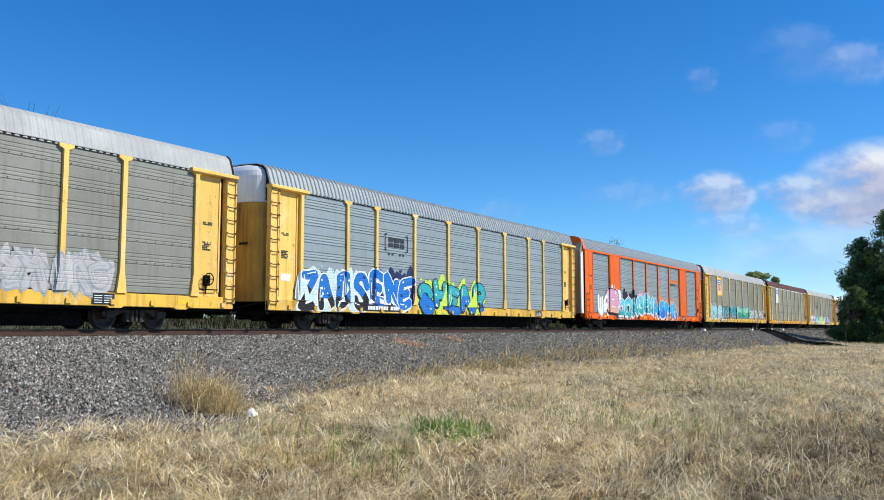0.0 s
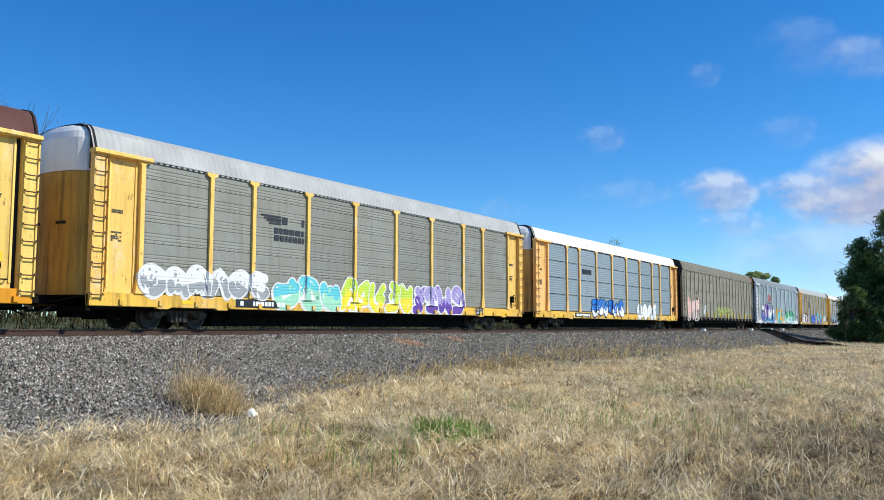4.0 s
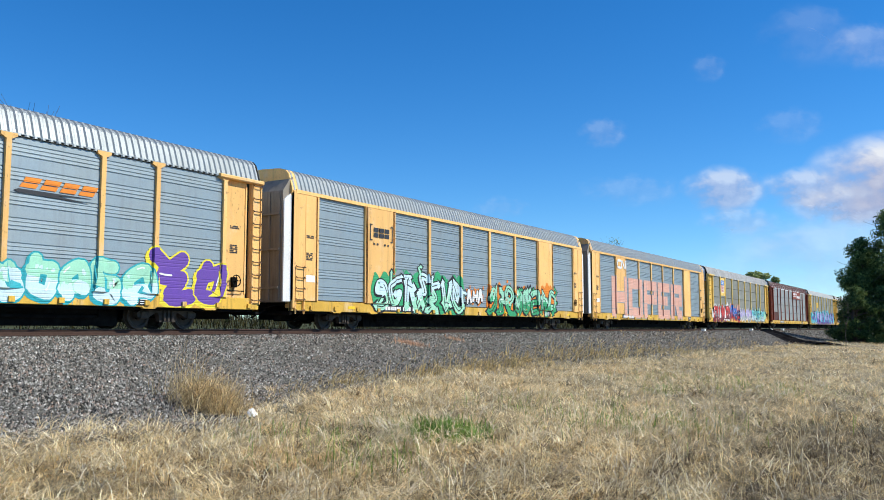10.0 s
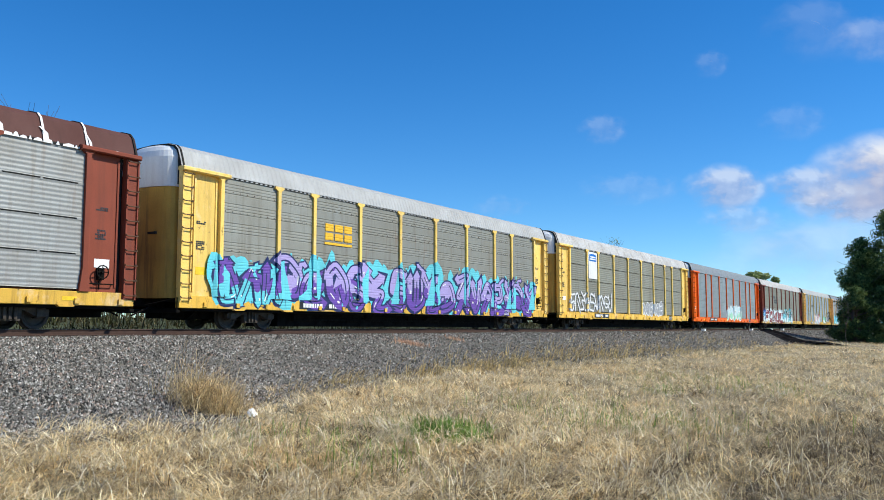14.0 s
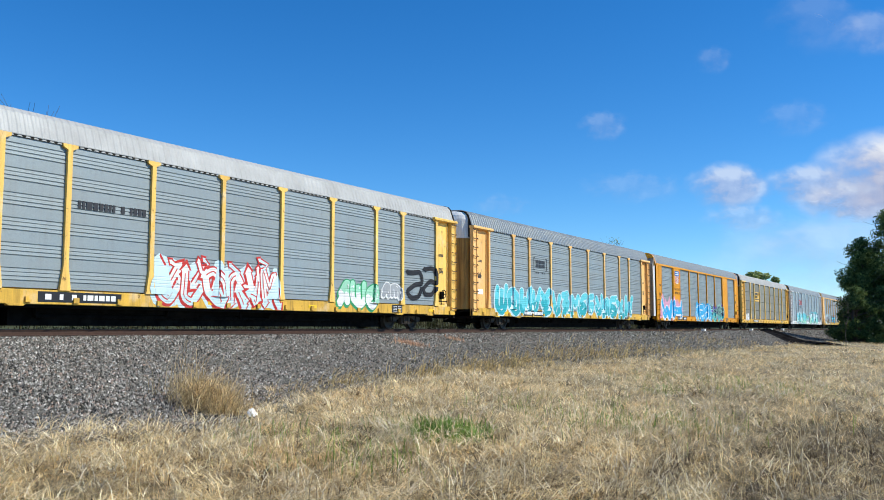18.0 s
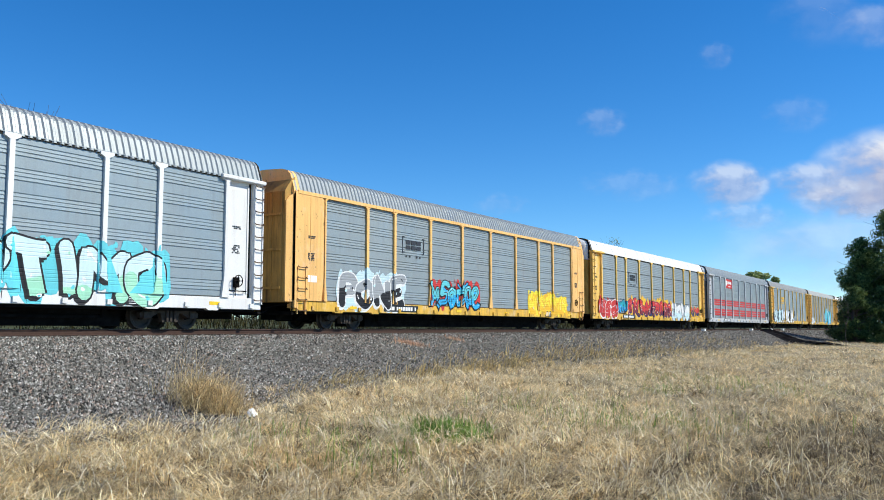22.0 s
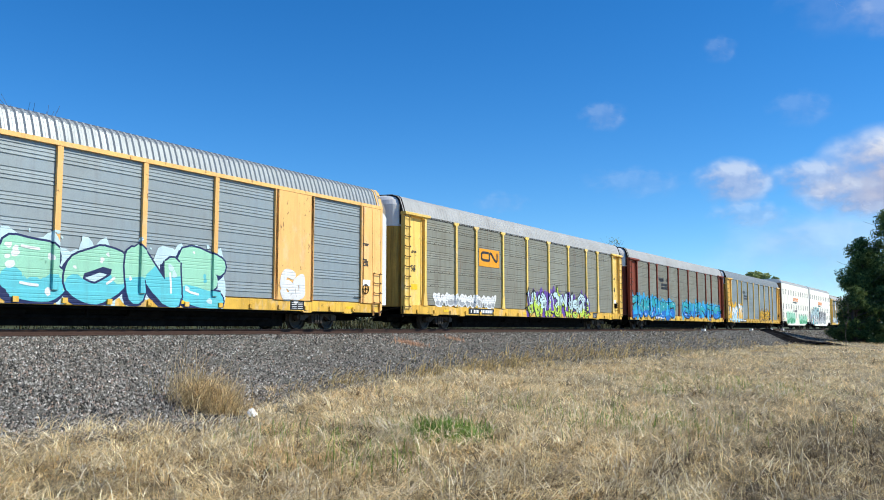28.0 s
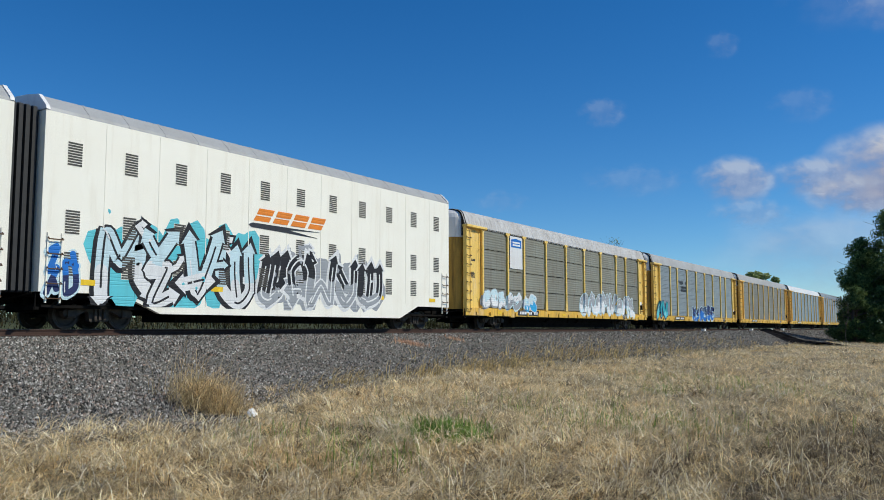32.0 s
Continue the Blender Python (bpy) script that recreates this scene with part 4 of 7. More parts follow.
def words(car, name, text, x0, x1, z0, z1, mat, y):
    """Readable lettering in the built-in font."""
    g = Geo()
    n = len(text)
    for i, ch in enumerate(text):
        if ch == " ":
            continue
        vs, fs = glyph(ch, 0.012)
        a0, a1 = min(v[0] for v in vs), max(v[0] for v in vs)
        c = (x1 - x0) / n
        sx = c * 0.8 / max(0.3, a1 - a0)
        g.add([(x0 + i * c + (a - a0) * sx, y, z0 + b * (z1 - z0) / 0.72) for a, b in vs], fs)
    return put(name, g.mesh(name, mat), car)


# ---- car builders ----
def running_gear(car, length, at):
    frame_me, wheel_me = once("truck", truck_meshes)
    for x in at:
        t = put("truck", frame_me, car, pose(x, 0, 0))
        for d in (-0.89, 0.89):
            put("wheelset", wheel_me, t, pose(d, 0, 0.42))
    cm = once("coupler", coupler_mesh)
    put("coupler", cm, car)
    put("coupler", cm, car, pose(length, 0, 0, 0, 0, 180))


def marks(car, paint, seed, flush):
    """Small stencils, a yellow placard and the black number plate on the sill."""
    rnd = random.Random(seed)
    y = POST if flush else -1.40
    for x0 in (0.62, BODY - 1.42):
        bars(car, "stencil", x0 + 0.1, x0 + 0.45, 2.55, 2.85, M["ink"], y - 0.004, 5, seed, 1.1)
        bars(car, "stencil", x0 + 0.1, x0 + 0.5, 3.38, 3.5, M["ink"], y - 0.004, 2, seed + 1, 1.1)
        if rnd.random() < 0.6:
            plate(car, "placard", x0 + 0.1, x0 + 0.6, 1.75, 2.0, M["safety"] if rnd.random() < 0.6 else M["chalk"], y)
    plate(car, "number_plate", 5.6, 8.2, SILL0 + 0.07, SILL1 - 0.04, M["plate"], -1.50, "black reporting plate")
    bars(car, "lettering", 5.8, 8.0, SILL0 + 0.11, SILL1 - 0.08, M["chalk"], -1.510, 1, seed, 0.8)
    x = 21.6 + rnd.uniform(-0.3, 0.3)
    plate(car, "inspection_plate", x, x + 0.75, SILL0 + 0.04, SILL1 - 0.02, M["plate"], -1.50, "black inspection stencil")
    for a in (x + 0.08, x + 0.41):              # two outlined boxes of small print
        for r in range(4):
            plate(car, "inspection_mark", a, a + 0.26, SILL0 + 0.09 + 0.065 * r, SILL0 + 0.11 + 0.065 * r, M["chalk"], -1.508)
    for x in (3.3, 11.5, 16.4, 24.6):
        plate(car, "reflector", x, x + 0.45, SILL0 + 0.13, SILL0 + 0.24, M["safety"], -1.50)


def autorack(label, paint, sheet, style, roof, sill=None, ends="open", seed=0, cap=None):
    """A covered two- or three-level car carrier with ribbed sides.
    ends: open has recessed corner bays under a bracket; flush has plain sheets and two blind bays; round has plain ends and all bays ribbed."""
    car = empty("autorack_car")
    PAINT[car] = paint
    P, S = M[paint], M[sheet]
    flush = ends == "flush"
    inner = Geo().box(0.60, BODY - 0.60, -1.30, 1.40, 1.0, 5.08)
    for x in BAYS:
        inner.box(x - 0.07, x + 0.07, 1.40, 1.55, 1.05, 5.1)
    put("body", inner.mesh("body", P), car)
    # on open-ended cars a near-black strip paints the shadow line under the roof
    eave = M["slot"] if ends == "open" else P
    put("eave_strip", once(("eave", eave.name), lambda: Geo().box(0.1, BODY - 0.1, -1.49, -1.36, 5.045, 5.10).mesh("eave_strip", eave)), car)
    kind, rmat = roof
    if kind in ("corr", "low", "seam"):
        put("drip_edge", once(("drip", rmat), lambda: Geo().box(0.1, BODY - 0.1, -1.515, -1.47, 5.105, 5.13).mesh("drip_edge", M[rmat])), car)
    put("roof", once(("roof", kind, rmat), lambda: roof_mesh(kind, [M[rmat], M["roofwhite"]])), car)
    endm = grimy(paint) if ends == "round" else M["endgrey"]
    capm = cap or ("white" if not flush else paint)
    for k in ((0, 1) if ends == "open" else ()):   # bowed doors under a domed hood, dark rim behind
        door = put("end_door", once(("bow", paint, k), lambda: bow_mesh("end_door", grimy(paint), [(0.98, 1.26, 0.80), (4.52, 1.26, 0.80)], k)), car)
        x = BODY + 0.36 if k else -0.36
        put("lock_bar", once(("lock", k), lambda: Geo().box(min(x, x + (0.06 - 0.12 * k)), max(x, x + (0.06 - 0.12 * k)), -0.75, 0.75, 3.0, 3.08).mesh("lock_bar", M["slot"])), door, label="black lock bar")
        put("roof_end", once(("dome", capm, k), lambda: bow_mesh("roof_end", M[capm], [(4.53, 1.27, 0.82), (5.50, 1.27, 0.82), (5.70, 1.20, 0.76), (5.84, 1.05, 0.66), (5.93, 0.78, 0.50), (5.97, 0.3, 0.3)], k)), car)
        a = BODY - 0.11 if k else 0.05
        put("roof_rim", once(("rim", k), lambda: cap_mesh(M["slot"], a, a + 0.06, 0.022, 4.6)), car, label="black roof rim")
    for a, b in ((-0.06, 0.30), (BODY - 0.30, BODY + 0.06)) if ends != "open" else ():
        put("roof_end", once(("cap", capm, a), lambda: cap_mesh(M[capm], a, b, 0.02)), car)
        door = put("end_door", once(("boxdoor", a, endm.name), lambda: box_door_mesh(endm, a > 1)), car, label="weathered ribbed end door")
        for i in range(6):
            put("rib", once(("doorrib", endm.name), lambda: Geo().box(-0.02, 0.02, -0.05, 0.05, 1.05, 4.98).mesh("rib", endm)), door, pose(BODY + 0.44 if a > 1 else -0.44, -1.25 + 0.5 * i, 0))
        door_bars(door, endm, BODY + 0.43 if a > 1 else -0.43, -0.11 if a > 1 else 0.11)
    shift = -0.35 if flush else 0.0
    bays = [x if 0 < i < 9 else x + (shift if i == 0 else -shift) for i, x in enumerate(BAYS)]
    blind = (1, 7) if flush else ()
    for i in range(9):
        a, b = bays[i] + 0.05, bays[i + 1] - 0.05
        w = round(b - a, 3)
        if i in blind:
            g = Geo().box(a - 0.1, b + 0.1, POST, SIDE + 0.05, SILL1, 5.01)
            put("blind_panel", g.mesh("blind_panel", P), car)
        else:
            put("side_panel", once(("panel", w, style, sheet), lambda: panel_mesh(w, style, S, depth=0.5 if sheet in ("zincold", "zincbrown") else 0.85)), car, pose(a, 0, 0))
            if sheet in ("zincbrown", "zincold") and style == "fine":
                def rivets():
                    g = Geo()
                    for z in (1.98, 2.63, 3.94, 4.60):
                        for j in range(8):
                            xx = 0.15 + (w - 0.3) * j / 7
                            g.box(xx - 0.013, xx + 0.013, SIDE - 0.038, SIDE - 0.015, z - 0.014, z + 0.014)
                    return g.mesh("rivet_rows", M["rung"])
                tagged(put("rivet_rows", once(("rivets", w), rivets), car, pose(a, 0, 0)), "rows of rusty rivets", kind="stuff")
            if style != "fine":
                for q in (1, 2, 3):
                    for at, name in (((a + b) / 2, "clip"), (a + 0.12, "gap_plug"), (b - 0.12, "gap_plug")):
                        size = (0.035, 0.05) if name == "clip" else (0.10, 0.03)
                        put(name, once((name, sheet), lambda: Geo().box(-size[0], size[0], -0.006, 0.03, -size[1], size[1]).mesh(name, S)), car, pose(at, SIDE - 0.024, PAN0 + q * (PAN1 - PAN0) / 4))
    for i, x in enumerate(bays):
        put("side_post", once(("post", paint, flush), lambda: post_mesh(P, not flush)), car, pose(x, 0, 0))
    if ends != "open":
        put("top_rail", once(("rail", paint), lambda: Geo().box(0.13, BODY - 0.13, POST - 0.015, -1.40, 5.012, 5.14).mesh("top_rail", P)), car)
    for k in (0, 1):
        sx = (lambda v: v) if k == 0 else (lambda v: BODY - v)
        lo, hi = (lambda a, b: (min(sx(a), sx(b)), max(sx(a), sx(b))))(0.0, bays[0])
        g = Geo()
        if ends == "open":
            # near-black sheet that paints the shade inside the open gap
            a, b = sorted((sx(0.44), sx(0.60)))
            put("end_gap", Geo().box(a, b, -1.33, -1.30, SILL1, 5.02).mesh("end_gap", M["slot"]), car, label="dark sheet painting the shade in the end gap")
            a, b = sorted((sx(0.58), sx(1.64)))
            g.box(a, b, -1.40, -1.34, SILL1, 5.02)
            sheet_ob = put("end_panel", g.mesh("end_panel", P), car)
            for e in (sx(0.62), sx(1.52)):
                put("rib", once(("rib", paint), lambda: Geo().box(-0.03, 0.03, -1.43, -1.39, 1.2, 4.9).mesh("rib", P)), sheet_ob, pose(e, 0, 0))
            a, b = sorted((sx(0.0), sx(0.44)))
            put("corner_post", Geo().box(a, b, -1.52, -1.36, SILL0 + 0.2, 5.02, 0, 0.02).mesh("corner_post", P), car)
            a, b = sorted((sx(-0.03), sx(1.98)))
            put("bracket", Geo().box(a, b, -1.63, -1.34, 5.02, 5.16, 0, 0.03).mesh("bracket", P), car)
            ladder(car, P, min(sx(0.02), sx(0.40)), SILL1 - 0.2, 4.95, 0.38, 0.44, -1.53)
        else:
            g.box(lo, hi, POST, SIDE + 0.05, SILL1, 5.01)
            g.box((lo + hi) / 2 - 0.015, (lo + hi) / 2 + 0.015, POST - 0.012, POST, SILL1 + 0.1, 4.95)
            put("end_panel", g.mesh("end_panel", P), car)
            a, b = sorted((sx(0.0), sx(0.12)))
            put("corner_post", Geo().box(a, b, POST - 0.01, -1.20, SILL0 + 0.1, 5.10, 0, 0.02).mesh("corner_post", P), car)
            ladder(car, P, min(sx(0.15), sx(0.6)), 0.55, 2.3, 0.45, 0.40, POST)
            ring = [(sx(-0.41), 1.0), (sx(-0.01), 1.0), (sx(-0.01), 5.0), (sx(-0.24), 4.86), (sx(-0.41), 4.70)]
            put("side_shield", Geo().prism(ring, -1.46, -1.40, 0, "y").mesh("side_shield", M["white"] if flush else P), car, label="white painted side shield of the end door" if flush else "")
    sillm = sill or ("sill" if paint in ("yellow", "lemon", "buff") else paint)
    put("side_sill", once(("sill", sillm), lambda: sill_mesh(M[sillm], BODY)), car)
    put("underframe", once("underframe", lambda: underframe_mesh(BODY)), car)
    def brake():
        g = Geo()
        for k in range(12):                    # spoked wheel
            p, q = 0.5236 * k, 0.5236 * (k + 1)
            g.tube((0.19 * math.cos(p), -1.60, 0.19 * math.sin(p)), (0.19 * math.cos(q), -1.60, 0.19 * math.sin(q)), 0.018)
            if k % 3 == 0:
                g.tube((0, -1.59, 0), (0.19 * math.cos(p), -1.60, 0.19 * math.sin(p)), 0.014)
        g.tube((0, -1.40, 0), (0, -1.62, 0), 0.04, 0, 8)
        g.box(-0.09, 0.09, -1.55, -1.40, -0.22, 0.12)
        g.tube((-0.02, -1.47, -0.2), (-0.02, -1.47, -0.50), 0.02)
        g.tube((-0.62, -1.54, -0.34), (0.42, -1.54, -0.34), 0.018)
        g.tube((-0.62, -1.54, -0.34), (-0.62, -1.42, -0.34), 0.018)
        g.tube((0.42, -1.54, -0.34), (0.42, -1.42, -0.34), 0.018)
        return g.mesh("hand_brake", M["black"])
    put("hand_brake", once("brake", brake), car, pose(BODY - 1.15, 0.02, 1.62), "black spoked hand brake wheel")
    running_gear(car, BODY, (3.57, BODY - 3.57))
    marks(car, paint, seed, flush or ends == "round")
    tagged(car, label, "railway car", "cars of the train")
    POSTS[car] = bays
    BLIND[car] = [(bays[i] - 0.06, bays[i + 1] + 0.06) for i in blind] + ([(0.0, bays[0] + 0.06), (bays[9] - 0.06, BODY)] if ends != "open" else [])
    return car


def narrow_car(label, seed):
    """A smooth-sided tan carrier with many slim posts and a dark sill."""
    car = empty("autorack_car")
    P = M["tan"]
    n = 21
    step = (BODY - 0.3) / n
    put("body", Geo().box(0.15, BODY - 0.15, SIDE + 0.02, 1.44, 1.0, 5.08).mesh("body", P), car)
    put("roof", once(("roof", "corr", "tan"), lambda: roof_mesh("corr", [M["tan"]])), car)
    for a, b in ((0.0, 0.25), (BODY - 0.25, BODY)):
        put("roof_end", once(("cap", "slot", a), lambda: cap_mesh(M["brown"] if a else M["slot"], a, b)), car)
    for x, d in ((0.08, 0.1), (BODY - 0.08, -0.1)):
        door_bars(put("end_door", door_mesh(M["black"], x, d), car), M["black"], x, d)
    posts = [0.15 + step * i for i in range(n + 1)]
    for i in range(n):
        w = round(step - 0.10, 3)
        def sheet():
            prof = [(0.04, 1.06), (-0.01, 1.062)]
            for z in (2.35, 3.35, 4.30):
                for k in range(4):
                    prof += [(-0.01, z + 0.07 * k), (-0.028, z + 0.07 * k + 0.008), (-0.028, z + 0.07 * k + 0.03), (-0.01, z + 0.07 * k + 0.036)]
            prof.append((-0.01, 5.02))
            v = [(x, SIDE + y, z) for y, z in prof for x in (0, w)]
            return Geo().add(v, [(2 * i, 2 * i + 1, 2 * i + 3, 2 * i + 2) for i in range(len(prof) - 1)]).mesh("side_panel", P)
        put("side_panel", once(("tanpanel", w), sheet), car, pose(posts[i] + 0.05, 0, 0))
    pm = Geo().box(-0.05, 0.05, -1.52, SIDE, 1.0, 5.06).mesh("side_post", M["tanpost"])
    stub = Geo().box(-0.06, 0.06, -1.56, -1.45, 1.0, 1.55, 0, 0.01).mesh("post_foot", M["safety"])
    for i, x in enumerate(posts):
        put("side_post", pm, car, pose(x, 0, 0))
        if i > 5 and i % 2 == 0:
            put("post_foot", stub, car, pose(x, 0, 0), "bright yellow post foot")
    put("side_sill", once(("sill", "black"), lambda: sill_mesh(M["black"], BODY, 0.72, 1.05)), car)
    put("underframe", once("underframe", lambda: underframe_mesh(BODY)), car)
    for i in range(0, 18):
        plate(car, "sill_label", 1.2 + 1.44 * i, 1.55 + 1.44 * i, 0.86, 0.98, M["tan"], -1.51)
    bars(car, "lettering", 4.05, 4.65, 3.05, 3.35, M["ink"], SIDE - 0.03, 1, 3, 0.6)
    bars(car, "lettering", 3.95, 5.3, 2.55, 2.82, M["ink"], SIDE - 0.03, 1, 4, 0.7)
    plate(car, "placard", 1.75, 2.15, 1.25, 1.75, M["plate"], SIDE - 0.03)
    plate(car, "placard", 24.0, 24.25, 1.5, 1.8, M["chalk"], SIDE - 0.03)
    ladder(car, P, BODY - 0.62, 0.7, 2.4, 0.42, 0.4, -1.50)
    ladder(car, P, 0.2, 0.7, 4.9, 0.42, 0.4, -1.50)
    running_gear(car, BODY, (3.57, BODY - 3.57))
    tagged(car, label, "railway car", "cars of the train")
    POSTS[car] = []
    PAINT[car] = "tan"
    return car


def tall_car(label, length, seed, first):
    """A tall smooth-sided white unit with rows of louvred vents and a grey roof, deep in the middle."""
    car = empty("autorack_unit")
    P = M["cream"]
    top = 5.92
    g = Geo()
    ring = [(0.0, 1.0), (2.6, 1.0), (4.0, 0.46), (length - 4.0, 0.46), (length - 2.6, 1.0), (length, 1.0), (length, top), (0.0, top)]
    g.prism(ring, POST, -1.40, 0, "y")
    g.box(0.02, length - 0.02, -1.40, 1.5, 1.0, top)
    shell = put("body", g.mesh("body", P), car)
    x = 1.9
    while x < length - 1:
        put("seam", once("tallseam", lambda: Geo().box(0, 0.03, POST - 0.008, POST, 1.05, top - 0.05).mesh("seam", P)), shell, pose(x, 0, 0))
        x += 1.9
    prof = [(-1.55, top), (-1.52, top + 0.10), (-1.15, top + 0.46), (-0.6, top + 0.52), (0, top + 0.54)]
    put("roof", roof_mesh("seam", [M["roofgrey"]], 0.02, length - 0.02, prof), car)
    for a, b in ((0.0, 0.12), (length - 0.12, length)):
        half = [(y * 1.01, z + 0.03) for y, z in prof]
        put("roof_end", Geo().prism(half + [(-y, z) for y, z in half[::-1][1:]], a, b).mesh("roof_end", M["white"]), car)
    vent = Geo()
    for k in range(9):
        vent.box(0, 0.44, POST - 0.012, POST, 0.075 * k, 0.075 * k + 0.05)
    vent.box(-0.02, 0.46, POST - 0.004, POST + 0.01, -0.02, 0.66, 1)
    vm = vent.mesh("vent", [M["vent"], M["cream"]])
    for z in (4.52, 2.62, 1.46):
        for i in range(11):
            x = 0.70 + 1.867 * i
            if x < length - 0.8:
                put("vent", vm, car, pose(x, 0, z), "louvred vent")
    emblem(car, "swooshbig", 7.6, 11.6, 3.42, 4.2, POST - 0.002)
    bars(car, "lettering", 7.8, 10.8, 2.2, 2.62, M["ink"], POST - 0.002, 1, seed, 0.6)
    for x in (1.2, 6.0, 10.2, 15.0, 19.0):
        plate(car, "reflector", x, x + 0.5, 1.22, 1.38, M["safety"], POST - 0.002)
    ladder(car, M["cream"], length - 0.6, 0.7, 2.6, 0.42, 0.4, POST)
    ladder(car, M["cream"], 0.2, 0.7, 2.6, 0.42, 0.4, POST)
    put("underframe", underframe_mesh(length, 0.42), car)
    end = Geo()
    if first:
        for i in range(3):
            end.box(-0.12 - 0.0 * i, 0.0, -1.45 + 0.9 * i, -1.25 + 0.9 * i, 1.0, top)
        end.box(-0.05, 0.0, -1.5, 1.5, 1.0, top)
        for z in (1.3, 2.4, 3.5, 4.6, 5.5):
            end.box(-0.16, 0.0, -1.5, 1.4, z - 0.04, z + 0.04)
        put("end_door", end.mesh("end_door", M["endrust"]), car, label="rust-brown weathered steel end door")
    else:
        core = put("bellows", end.box(-1.0, 0.02, -1.18, 1.18, 1.0, top).mesh("bellows", M["rubber"]), car, label="black folded rubber bellows")
        fold = Geo().box(0, 0.12, -1.30, 1.30, 0.98, top + 0.1, 0, 0.04).mesh("fold", M["rubber"])
        for i in range(5):
            put("fold", fold, core, pose(-1.01 + 0.2 * i, 0, 0))
    running_gear(car, length, (2.2, length - 2.2))
    tagged(car, label, "railway car", "cars of the train")
    POSTS[car] = []
    PAINT[car] = "cream"
    return car


# ---- the train ----
def at_rear(k):
    """Where the trailing corner of car k stands at 0 s."""
    if k <= 34:
        return START + CAR * k
    if k == 35:
        return START + CAR * 34.786
    return START + CAR * (35.541 + k - 36)


TRAIN_CARS = []


def couple(car, k, length=BODY):
    TRAIN_CARS.append((car, at_rear(k) - length))


